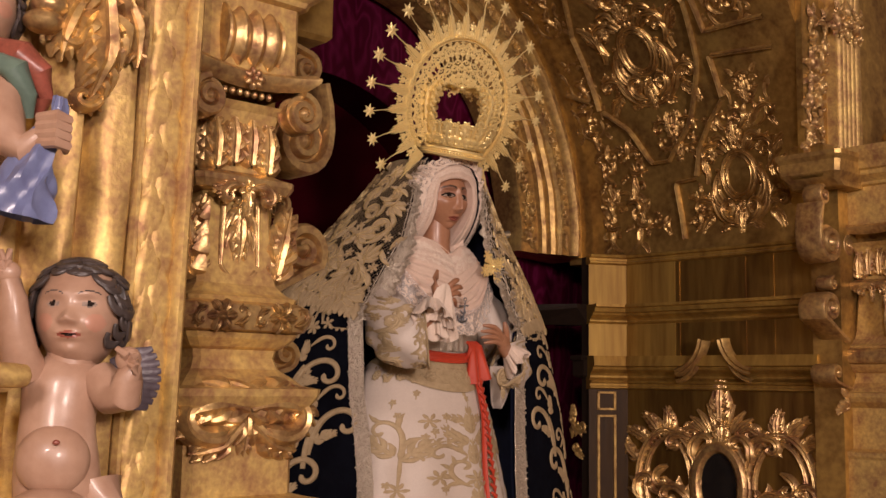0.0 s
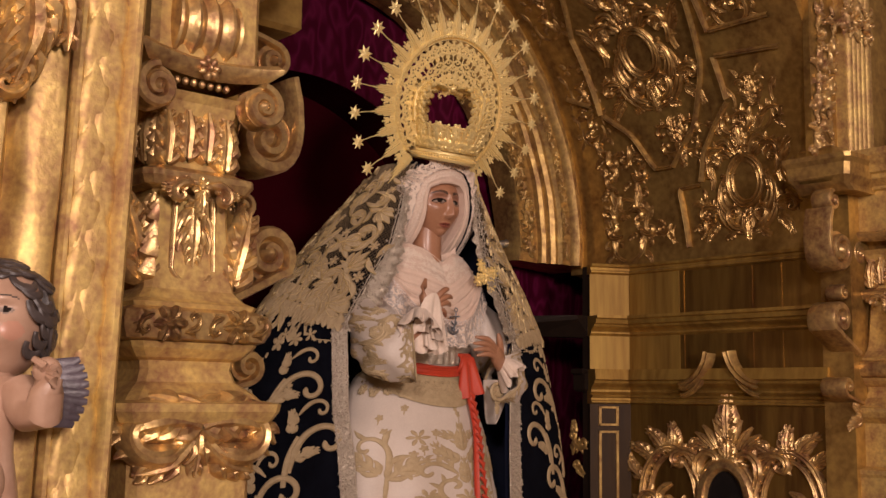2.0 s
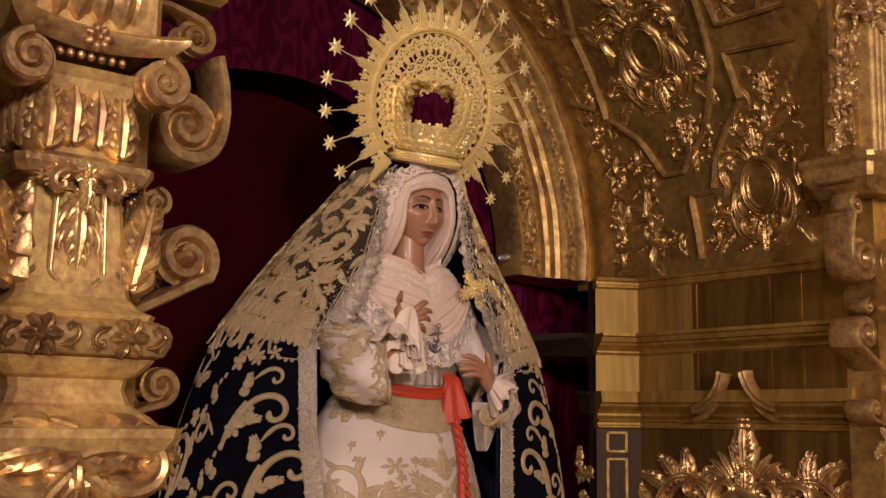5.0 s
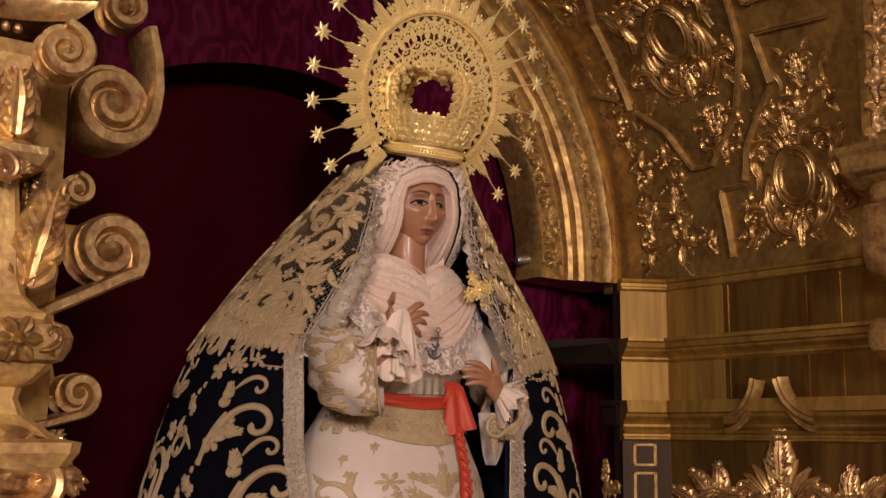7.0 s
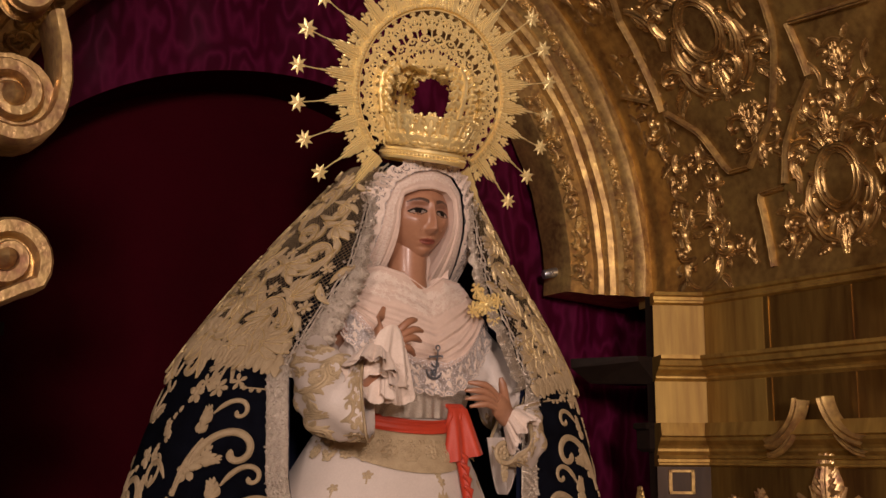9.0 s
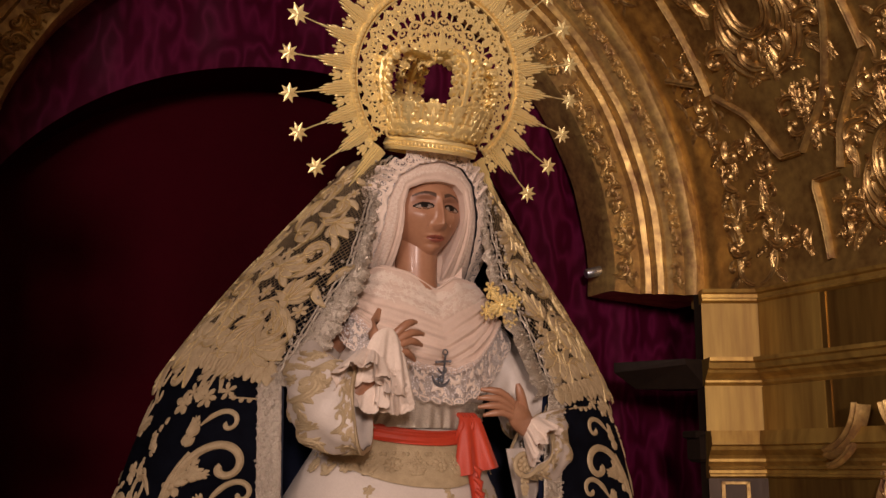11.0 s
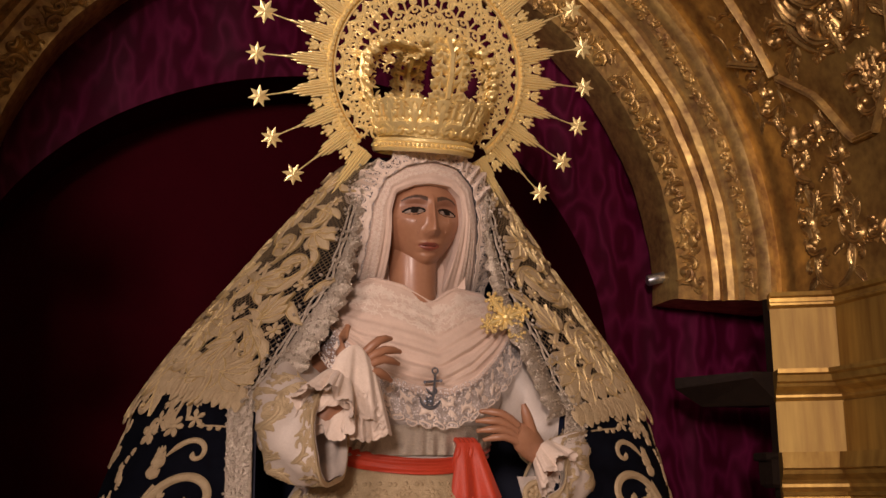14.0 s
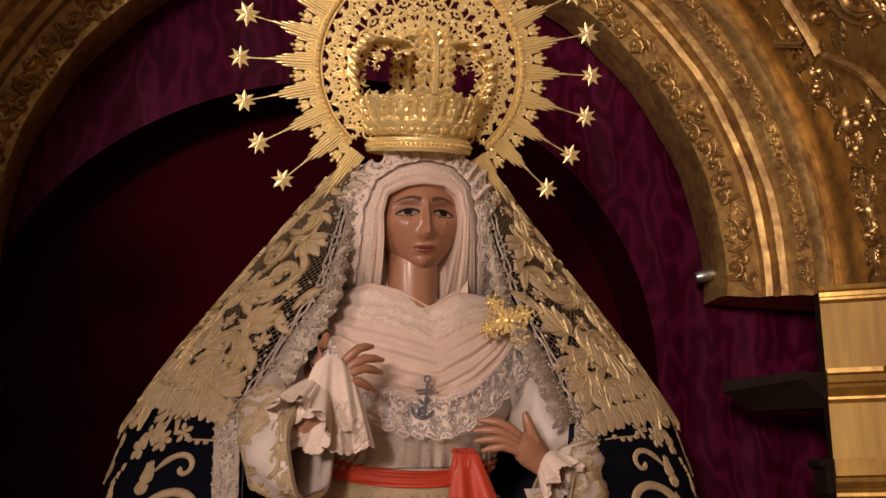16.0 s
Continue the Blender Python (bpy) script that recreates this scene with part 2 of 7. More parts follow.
# ---- mesh tools ----
class Build:
    """Collects points and faces of one mesh, with a material slot for each face."""

    def __init__(self):
        self.v, self.f, self.s, self.n = [], [], [], 0

    def add(self, verts, faces, slot=0):
        verts = np.asarray(verts, float).reshape(-1, 3)
        self.v.append(verts)
        self.f.extend([tuple(i + self.n for i in f) for f in faces])
        self.s.extend([slot] * len(faces))
        self.n += len(verts)

    def grid(self, pts, closed_u=False, closed_v=False, slot=0):
        """pts: an array (nu, nv, 3)."""
        pts = np.asarray(pts, float)
        nu, nv = pts.shape[:2]
        faces = []
        for i in range(nu if closed_u else nu - 1):
            for j in range(nv if closed_v else nv - 1):
                a, b = (i + 1) % nu, (j + 1) % nv
                faces.append((i * nv + j, a * nv + j, a * nv + b, i * nv + b))
        self.add(pts, faces, slot)

    def box(self, x0, x1, y0, y1, z0, z1, slot=0, bevel=0.0):
        b = min(bevel, (x1 - x0) / 3, (y1 - y0) / 3, (z1 - z0) / 3)
        rings = []
        for z, k in ((z0, b), (z0 + b, 0), (z1 - b, 0), (z1, b)) if b else ((z0, 0), (z1, 0)):
            X0, X1, Y0, Y1 = x0 + k, x1 - k, y0 + k, y1 - k
            rings.append([(X0, Y0, z), (X1, Y0, z), (X1, Y1, z), (X0, Y1, z)])
        n = len(rings)
        v = [p for r in rings for p in r]
        f = [(0, 3, 2, 1), tuple(range(4 * n - 4, 4 * n))]
        for i in range(n - 1):
            for j in range(4):
                f.append((4 * i + j, 4 * i + (j + 1) % 4, 4 * i + 4 + (j + 1) % 4, 4 * i + 4 + j))
        self.add(v, f, slot)

    def stack(self, cx, cy, rows, slot=0, ribs=0):
        """A square stack of mouldings: rows of (z, half width x, half depth y) from below."""
        pts = []
        for z, hx, hy in rows:
            c = min(hx, hy) * 0.12
            pts.append([(cx + sx, cy + sy, z) for sx, sy in ((-hx + c, -hy), (hx - c, -hy), (hx, -hy + c), (hx, hy - c), (hx - c, hy), (-hx + c, hy), (-hx, hy - c), (-hx, -hy + c))])
        self.grid(np.array(pts), False, True, slot)
        n = len(rows)
        self.add(pts[0], [tuple(range(7, -1, -1))], slot)
        self.add(pts[-1], [tuple(range(8))], slot)

    def turned(self, cx, cy, rows, seg=28, slot=0, flute=0, cut=0.0):
        """A turned form: rows of (z, radius); flute: number of hollows round it, cut deep."""
        a = np.linspace(0, 2 * math.pi, seg, endpoint=False)
        pts = []
        for z, r in rows:
            rr = r * (1 - cut * (0.5 + 0.5 * np.cos(flute * a))) if flute else np.full(seg, r)
            pts.append(np.stack([cx + rr * np.cos(a), cy + rr * np.sin(a), np.full(seg, z)], 1))
        self.grid(np.array(pts), False, True, slot)

    def ball(self, c, r, seg=10, rings=7, slot=0):
        c, r = np.array(c, float), np.array(r if np.ndim(r) else (r, r, r), float)
        pts = []
        for i in range(rings + 1):
            t = math.pi * i / rings
            pts.append([c + r * (math.sin(t) * math.cos(a), math.sin(t) * math.sin(a), -math.cos(t)) for a in np.linspace(0, 2 * math.pi, seg, endpoint=False)])
        self.grid(np.array(pts), False, True, slot)

    def tube(self, path, radius, seg=8, slot=0, flat=1.0, up=(0, 0, 1)):
        """A tapered tube along a path; flat squeezes it along up."""
        path = np.asarray(path, float)
        n = len(path)
        rad = np.interp(np.linspace(0, 1, n), np.linspace(0, 1, len(radius)), radius) if np.ndim(radius) else np.full(n, radius)
        tan = np.gradient(path, axis=0)
        tan /= np.linalg.norm(tan, axis=1)[:, None] + 1e-9
        up = np.array(up, float)
        side = np.cross(tan, up)
        side /= np.linalg.norm(side, axis=1)[:, None] + 1e-9
        nor = np.cross(side, tan)
        a = np.linspace(0, 2 * math.pi, seg, endpoint=False)
        pts = path[:, None] + rad[:, None, None] * (np.cos(a)[None, :, None] * side[:, None] + flat * np.sin(a)[None, :, None] * nor[:, None])
        self.grid(pts, False, True, slot)
        for end in (0, n - 1):
            self.add(pts[end], [tuple(range(seg)) if end else tuple(range(seg - 1, -1, -1))], slot)

    def strokes(self, ss, surf, slot=0, groove=0.0, tube=False, rise=1.0, fat=1.35):
        """Carved or stitched strokes laid on a surface: surf(a, b, h) gives places."""
        for pts, w, h in ss:
            pts, w, h = np.asarray(pts, float), w * fat, h * (fat ** 0.7)
            tan = np.gradient(pts, axis=0)
            tan /= np.linalg.norm(tan, axis=1)[:, None] + 1e-9
            nor = np.stack([-tan[:, 1], tan[:, 0]], 1)
            if tube:
                ks = np.array([-1, -0.5, 0.5, 1, 0.5, -0.5])
                hs = np.array([0, 1, 1, 0, -1, -1]) * 0.9
            else:
                ks = np.array([-1, -0.8, -0.4, 0, 0.4, 0.8, 1])
                hs = np.array([-0.25, 0.55, 0.95, 1 - groove, 0.95, 0.55, -0.25])
            a = pts[:, 0, None] + nor[:, 0, None] * w[:, None] * ks
            b = pts[:, 1, None] + nor[:, 1, None] * w[:, None] * ks
            self.grid(surf(a, b, h[:, None] * hs * rise), False, tube, slot)

    def mesh(self, name, mats, smooth=True, sharp=None):
        me = bpy.data.meshes.new(name)
        me.from_pydata(np.concatenate(self.v).tolist() if self.v else [], [], self.f)
        for m in mats if isinstance(mats, (list, tuple)) else [mats]:
            me.materials.append(m)
        me.polygons.foreach_set("material_index", self.s)
        me.polygons.foreach_set("use_smooth", [smooth] * len(self.f))
        if smooth and sharp:
            me.set_sharp_from_angle(angle=radians(sharp))
        me.update()
        return me


def part(name, b, mats, parent=None, label="", smooth=True, sharp=35):
    ob = new(name, b.mesh(name, mats, smooth, sharp))
    if parent is not None:
        ob.parent = parent
    if label:
        ob["label"] = label
    return ob


def empty(name, at, label, category, group="", kind=""):
    ob = new(name)
    ob.location = at
    return tagged(ob, label, category, group, kind)


def cloth(g, push=(0, -1, 0)):
    """A surface for stitched work, in metres, on a grid of places: a along it, b across."""
    g = np.asarray(g, float)
    nu, nv = g.shape[:2]
    la = np.concatenate([[0], np.cumsum(np.linalg.norm(np.diff(g[:, nv // 2], axis=0), axis=1))])
    lb = np.concatenate([[0], np.cumsum(np.linalg.norm(np.diff(g[nu // 2], axis=0), axis=1))])
    push = np.array(push, float)

    def at(a, b_, h):
        i = np.clip(np.interp(a, la, np.arange(nu)), 0, nu - 1.001)
        j = np.clip(np.interp(b_, lb, np.arange(nv)), 0, nv - 1.001)
        i0, j0 = i.astype(int), j.astype(int)
        u, v = (i - i0)[..., None], (j - j0)[..., None]
        q = g[i0, j0] * (1 - u) * (1 - v) + g[i0 + 1, j0] * u * (1 - v) + g[i0, j0 + 1] * (1 - u) * v + g[i0 + 1, j0 + 1] * u * v
        return q + push * (np.asarray(h) + 0.0012)[..., None]

    return at, float(la[-1]), float(lb[-1])


def lace_work(b, g, rows=1, k=1.0, seed=4, push=(0, -1, 0), slot=0):
    """Fine thread scrolls, leaves and loops along a band of lace."""
    at, la, lb = cloth(g, push)
    for r in range(rows):
        amp = lb / rows / 2
        ss = placed(rinceau(la - amp, amp * 0.9, amp * 1.5 * k, seed + r, 0.13), amp * 0.5, (r + 0.5) * lb / rows)
        b.strokes(ss, at, slot, rise=0.4, fat=1.0)
    n = int(la / (lb * 0.35))
    for i in range(n):
        b.strokes([ring((i + 0.5) * la / n, lb * 0.93, la / n * 0.42, lb * 0.07, lb * 0.022, 10)], at, slot, rise=0.4, fat=1.0)


# ---- carved ornament as flat strokes: (points, half widths, heights) ----
def st(pts, w, h=None, n=None):
    pts = np.asarray(pts, float)
    k = len(pts)
    w = np.interp(np.linspace(0, 1, k), np.linspace(0, 1, len(w)), w) if np.ndim(w) else np.full(k, float(w))
    return (pts, w, w * 0.8 if h is None else np.full(k, float(h)) * np.clip(w / (w.max() + 1e-9) * 1.3, 0.15, 1))


def bent(x, y, ang, length, bend, w, n=9, h=None):
    """A tapering stroke that starts at (x, y) along ang and bends by that angle."""
    s = np.linspace(0, 1, n)
    th = ang + bend * s
    d = length / (n - 1)
    px = x + np.concatenate([[0], np.cumsum(np.cos(th[:-1]) * d)])
    py = y + np.concatenate([[0], np.cumsum(np.sin(th[:-1]) * d)])
    return st(np.stack([px, py], 1), w, h)


def curl(x, y, ang, size, turns=1.1, hand=1, w=0.1, n=26, h=None):
    """A volute: a stroke that winds up, with a round eye."""
    s = np.linspace(0, 1, n)
    th = ang + hand * 2 * math.pi * turns * s ** 1.6
    d = size * 2.6 / n * (1 - 0.82 * s)
    px = x + np.concatenate([[0], np.cumsum(np.cos(th[:-1]) * d[:-1])])
    py = y + np.concatenate([[0], np.cumsum(np.sin(th[:-1]) * d[:-1])])
    ww = w * size * np.interp(s, [0, 0.12, 0.6, 0.9, 1], [0.35, 1, 0.75, 0.8, 0.5])
    return (np.stack([px, py], 1), ww, ww * 0.9 if h is None else np.full(n, h))


def leaf(x, y, ang, length, bend=0.6, lobes=4, w=0.16):
    """An acanthus leaf: a bent rib with pairs of curling lobes."""
    out = [bent(x, y, ang, length, bend, [w * length * 0.35, w * length * 0.5, w * length * 0.06], 10)]
    rib = out[0][0]
    for i in range(lobes):
        f = (i + 0.4) / (lobes + 0.2)
        k = int(f * 9)
        q = rib[k]
        a = ang + bend * f
        size = length * (0.48 - 0.3 * f) * (1 if i else 0.85)
        for sgn in (1, -1):
            out.append(bent(q[0], q[1], a + sgn * 1.0, size, -sgn * 1.1, [size * 0.16, size * 0.26, size * 0.05], 7))
    return out


def spray(x, y, ang, size, hand=1, w=0.1, turns=1.05, lobes=5):
    """A volute with leaf lobes growing from its outer side."""
    c = curl(x, y, ang, size, turns, hand, w)
    out = [c]
    p = c[0]
    for i in range(lobes):
        k = 2 + int(i * 15 / lobes)
        t = p[k + 1] - p[k]
        a = math.atan2(t[1], t[0])
        L = size * (0.42 - 0.04 * i)
        out.append(bent(p[k][0], p[k][1], a - hand * 0.55, L, -hand * 0.9, [L * 0.14, L * 0.22, L * 0.04], 7))
    return out


def ring(x, y, rx, ry, w, n=36, h=None, a0=0.0, a1=2 * math.pi):
    a = np.linspace(a0, a1, n)
    return st(np.stack([x + rx * np.cos(a), y + ry * np.sin(a)], 1), w, h)


def dot(x, y, r):
    a = np.linspace(-1, 1, 7)
    return (np.stack([x + a * r, np.full(7, y)], 1), r * np.sqrt(np.clip(1 - a * a, 0.02, 1)), r * np.sqrt(np.clip(1 - a * a, 0.02, 1)))


def beads(pts, r):
    return [dot(p[0], p[1], r) for p in pts]


def flower(x, y, r, n=6, turn=0.0):
    out = [dot(x, y, r * 0.3)]
    for i in range(n):
        a = turn + 2 * math.pi * i / n
        out.append(bent(x + r * 0.22 * math.cos(a), y + r * 0.22 * math.sin(a), a, r * 0.8, 0.3, [r * 0.12, r * 0.3, r * 0.12], 6))
    return out


def placed(ss, x=0, y=0, ang=0.0, k=1.0, flip=False):
    c, s = math.cos(ang), math.sin(ang)
    out = []
    for p, w, h in ss:
        q = p * ((-k if flip else k), k)
        out.append((np.stack([x + c * q[:, 0] - s * q[:, 1], y + s * q[:, 0] + c * q[:, 1]], 1), w * k, h * k))
    return out


def both(ss):
    """The strokes and their mirror image about the axis a = 0."""
    return ss + placed(ss, flip=True)


def cartouche(seed=1, oval=True):
    """A rocaille cartouche about 2 high and 1.7 wide round (0, 0): C-scrolls, shell flames, leaves."""
    r = random.Random(seed)
    half = []
    # great C-scrolls on either flank, doubled
    half += [bent(0.16, -0.66, 0.15, 1.25, 2.9, [0.03, 0.062, 0.05, 0.03], 22), bent(0.14, -0.54, 0.15, 1.0, 2.9, [0.02, 0.035, 0.03, 0.02], 20)]
    half += [curl(0.22, 0.60, 3.0, 0.30, 1.1, -1, 0.15), curl(0.14, -0.66, 3.4, 0.26, 1.1, 1, 0.15)]
    half += spray(0.10, -0.90, 0.35, 0.55, 1, 0.13) + spray(0.58, -0.50, 0.6, 0.48, -1, 0.13) + spray(0.62, 0.05, 0.9, 0.46, 1, 0.13) + spray(0.36, 0.62, 0.2, 0.48, -1, 0.13) + spray(0.10, 0.86, 0.5, 0.40, 1, 0.13)
    half += leaf(0.46, 0.40, 0.9, 0.46, -0.9, 5, 0.22) + leaf(0.52, -0.40, -0.7, 0.44, 0.9, 5, 0.22) + leaf(0.20, -0.86, -0.8, 0.36, 0.7, 4, 0.22)
    # shell flames above and below
    for i in range(4):
        a = 1.5 - i * 0.30
        half.append(bent(0.07 + 0.07 * i, 0.52 - 0.03 * i, a, 0.36 - 0.04 * i + 0.05 * r.random(), -0.5, [0.03, 0.045, 0.012], 8))
        half.append(bent(0.07 + 0.07 * i, -0.58 + 0.03 * i, -a, 0.36 - 0.04 * i, 0.5, [0.03, 0.045, 0.012], 8))
    half += beads([(0.46, 0.14), (0.47, -0.02), (0.44, -0.18), (0.74, 0.42), (0.72, -0.66), (0.30, 1.0)], 0.045)
    out = both(half) + leaf(0, 0.60, math.pi / 2, 0.55, 0.0, 5, 0.22) + leaf(0, -0.66, -math.pi / 2, 0.45, 0.0, 5, 0.22) + flower(0, 0.62, 0.16, 7) + flower(0, -0.62, 0.14, 7)
    if oval:
        out += [ring(0, 0, 0.36, 0.46, 0.045), ring(0, 0, 0.27, 0.37, 0.028)]
        out += beads([(0.315 * math.cos(a), 0.415 * math.sin(a)) for a in np.linspace(0, 6.28, 28, endpoint=False)], 0.020)
    return out


def rinceau(length, amp, step, seed=3, w=0.17):
    """A running scroll along a, of that length, within +-amp."""
    r = random.Random(seed)
    out, i, a = [], 0, 0.0
    while a < length:
        s = 1 if i % 2 else -1
        out += spray(a, s * amp * 0.55, -s * 0.9, amp * 0.95, s, w * (0.9 + 0.3 * r.random()), 1.05, 4)
        out += leaf(a + step * 0.4, -s * amp * 0.1, -s * 1.2, amp * 0.8, s * 0.8, 3)
        out += beads([(a + step * 0.75, s * amp * 0.65), (a + step * 0.15, -s * amp * 0.75)], amp * 0.09)
        a += step
        i += 1
    return out


# ---- the niche: axis at XC, springing of the vault at ZC ----
XC, ZC, RV = 2.48, 2.22, 1.24
MIRROR = Matrix.Translation((2 * XC, 0, 0)) @ Matrix.Diagonal((-1, 1, 1, 1))


def slab(name, x0, x1, y0, y1, z0, z1, mat, label, category):
    b = Build()
    b.box(x0, x1, y0, y1, z0, z1)
    return tagged(part(name, b, mat, None, label, False), label, category, "", "structure")


slab("floor", -4, 8, -6, 5, -0.1, 0, STONE, "worn grey stone church floor", "floor")
# unseen plaster shell, added as surroundings that the gilding reflects
slab("ceiling", -4, 8, -6, 5, 7.0, 7.1, PLASTER, "unseen plain plaster ceiling added to close the room", "ceiling")
slab("wall_west", -4.1, -4, -6, 5, 0, 7, PLASTER, "unseen plain plaster wall added for the gold to reflect", "wall")
slab("wall_east", 8, 8.1, -6, 5, 0, 7, PLASTER, "unseen plain plaster wall added for the gold to reflect", "wall")
slab("wall_south", -4, 8, -6.1, -6, 0, 7, PLASTER, "unseen plain plaster wall added for the gold to reflect", "wall")
slab("wall_north", -4, 8, 4.4, 4.5, 0, 7, DARK_WOOD, "dark wall behind the niche", "wall")


def vault_at(a, b, h):
    """a: depth y; b: degrees up from the springing on the right-hand side."""
    t, r = np.radians(b), RV - h
    return np.stack([XC + r * np.cos(t), a + 0 * b, ZC + r * np.sin(t)], -1)


def vault_metric(a0, b0):
    """The same surface in metres round a point, for carved panels."""
    return lambda a, b, h: vault_at(a0 - a, b0 + np.degrees(b / RV), h)


b = Build()
aa = np.radians(np.linspace(-4.5, 184.5, 90))
prof = [(RV, 2.10), (RV, 3.30), (RV + 0.07, 3.30), (RV + 0.07, 2.10)]
b.grid(np.array([[(XC + r * math.cos(t), y, ZC + r * math.sin(t)) for r, y in prof] for t in aa]), False, True)
vault = tagged(part("niche_vault", b, GOLD_OLD, None, "", True, 30), "aged gilded barrel vault with carved panels over the niche", "vault", "", "structure")

# plain coffers: raised mouldings that frame the carved panels
def moulding(name, pts, w=0.014, h=0.022, surf=None, parent=None, mat=None):
    b = Build()
    pts = np.array(pts, float)
    n = 14
    s = np.linspace(0, 1, len(pts))
    q = np.stack([np.interp(np.linspace(0, 1, n), s, pts[:, i]) for i in (0, 1)], 1)
    b.strokes([(q, np.full(n, w), np.full(n, h))], surf, groove=0.45, fat=1.0)
    return part(name, b, mat or GOLD_ARCH, parent)


def in_metres(y, d):
    return (2.7 - y, math.radians(d) * RV)


V0 = vault_metric(2.7, 0.0)
for run in (
    [(3.02, 41), (3.025, 25.5)], [(3.01, 25), (2.90, 20.5), (2.82, 13.5), (2.735, 13.5)], [(2.735, 13.5), (2.60, 20), (2.50, 30), (2.46, 42)],
    [(2.44, 31), (2.435, 23.4)], [(2.435, 23), (2.51, 19.4), (2.58, 15.2), (2.612, 10)], [(2.612, 9.4), (2.716, 9.2), (2.684, -1.5)], [(2.43, 31), (2.17, 30)],
    [(2.42, 55), (2.424, 35.5)], [(2.42, 35.5), (2.17, 35.5)], [(3.17, 30), (3.06, 27.5)], [(3.02, 41), (2.95, 50), (2.84, 56)], [(2.46, 42), (2.56, 50), (2.66, 56), (2.84, 56)],
    [(3.12, 62), (2.2, 62)], [(3.12, 62), (3.12, 84), (2.2, 84), (2.2, 62)],
):
    moulding("panel_moulding", [in_metres(*p) for p in run], 0.010, 0.018, V0, vault)


def carve(name, ss, at, surf_of, parent, mat, groove=0.25, rise=1.0):
    b = Build()
    b.strokes(ss, surf_of(*at), groove=groove, rise=rise, fat=1.15)
    return part(name, b, mat, parent)


def thicket(w, h, seed, size=0.09):
    """Closely set leaf sprays that fill a field w wide and h high."""
    r = random.Random(seed)
    out = []
    nx, ny = max(1, round(w / size / 1.0)), max(1, round(h / size / 1.0))
    for i in range(nx):
        for j in range(ny):
            x, y = (i + 0.5) / nx * w - w / 2 + size * 0.3 * (r.random() - 0.5), (j + 0.5) / ny * h - h / 2 + size * 0.3 * (r.random() - 0.5)
            hand = 1 if (i + j) % 2 else -1
            a = r.random() * 6.28
            out += placed(spray(-0.3, -0.5, 1.2, 1.1, hand, 0.14, 1.1, 6) + leaf(0.1, 0.0, 0.4, 0.9, 0.9 * hand, 5, 0.24) + leaf(-0.1, 0.1, 2.6, 0.85, -0.9, 5, 0.24) + [bent(-0.6, -0.4, 1.0, 1.3, -1.8 * hand, [0.03, 0.07, 0.03], 12)] + leaf(0.2, -0.4, -0.8, 0.7, 0.8, 4, 0.24), x, y, a, size * 0.72)
            out += beads([(x + size * 0.35, y - size * 0.3)], size * 0.09)
    return out


for make, k, at, kind in (
    (cartouche(1), 0.225, (2.745, 35), "carved_cartouche"), (both(leaf(0.1, -0.2, 1.2, 0.9, 0.8, 5) + spray(0.1, 0.2, 0.6, 0.8, -1) + spray(0.1, -0.5, -0.4, 0.7, 1)) + leaf(0, -0.2, -1.57, 0.9, 0, 5), 0.12, (2.68, 19.0), "carved_cartouche"),
    (both(leaf(0.1, -0.2, 1.2, 0.9, 0.8, 5) + spray(0.1, 0.2, 0.6, 0.8, -1) + spray(0.3, -0.5, 0.4, 0.7, 1)), 0.12, (2.72, 49), "carved_cartouche"),
    (cartouche(2), 0.205, (2.42, 9.0), "carved_cartouche"), (both(spray(0.1, -0.6, 0.9, 0.9, -1) + leaf(0.0, -0.1, 1.2, 0.8, -0.8, 5)) + leaf(0, 0, 1.57, 0.9, 0, 5), 0.11, (2.33, 22), "carved_cartouche"),
    (both(spray(0.1, -0.5, 0.4, 0.9, 1) + spray(0.2, 0.4, 0.9, 0.7, -1)) + flower(0, 0, 0.4, 7), 0.10, (2.31, 40), "carved_cartouche"),
    (thicket(0.26, 0.42, 3, 0.105), 1.0, (2.985, 9.0), "carved_spray"), (thicket(0.14, 0.28, 4, 0.095), 1.0, (3.09, 26), "carved_spray"), (thicket(0.11, 0.22, 5, 0.09), 1.0, (3.10, 48), "carved_spray"),
    (thicket(0.12, 0.10, 6, 0.09), 1.0, (2.80, 1.5), "carved_spray"), (thicket(0.08, 0.14, 7, 0.085), 1.0, (2.60, 4.0), "carved_spray"), (thicket(0.10, 0.12, 8, 0.085), 1.0, (2.24, 9.0), "carved_spray"),
    (cartouche(5), 0.2, (2.66, 73), "carved_cartouche"), (thicket(0.2, 0.2, 9, 0.10), 1.0, (2.32, 50), "carved_spray"),
):
    carve(kind, placed(make, k=k), at, vault_metric, vault, GOLD_RELIEF, 0.35, 1.25)

# broad strapwork: flat C-scrolls and bands behind the leaves of each panel
def strapwork(k):
    half = [bent(0.10, -1.05, 0.2, 1.25, 1.9, [0.05, 0.085, 0.06], 20), bent(0.80, -0.10, 1.9, 0.95, -1.5, [0.05, 0.08, 0.05], 18), curl(0.62, 0.72, 2.4, 0.42, 1.1, 1, 0.16), curl(0.86, -0.30, -0.6, 0.36, 1.1, -1, 0.16), bent(0.30, 0.95, 2.6, 0.5, 0.8, [0.05, 0.08, 0.04], 12)]
    half += leaf(0.80, 0.30, 0.7, 0.5, 0.9, 5, 0.25) + leaf(0.70, -0.80, -0.5, 0.5, -0.9, 5, 0.25) + leaf(0.40, 1.0, 1.1, 0.45, -0.8, 5, 0.25)
    return placed(both(half), k=k)


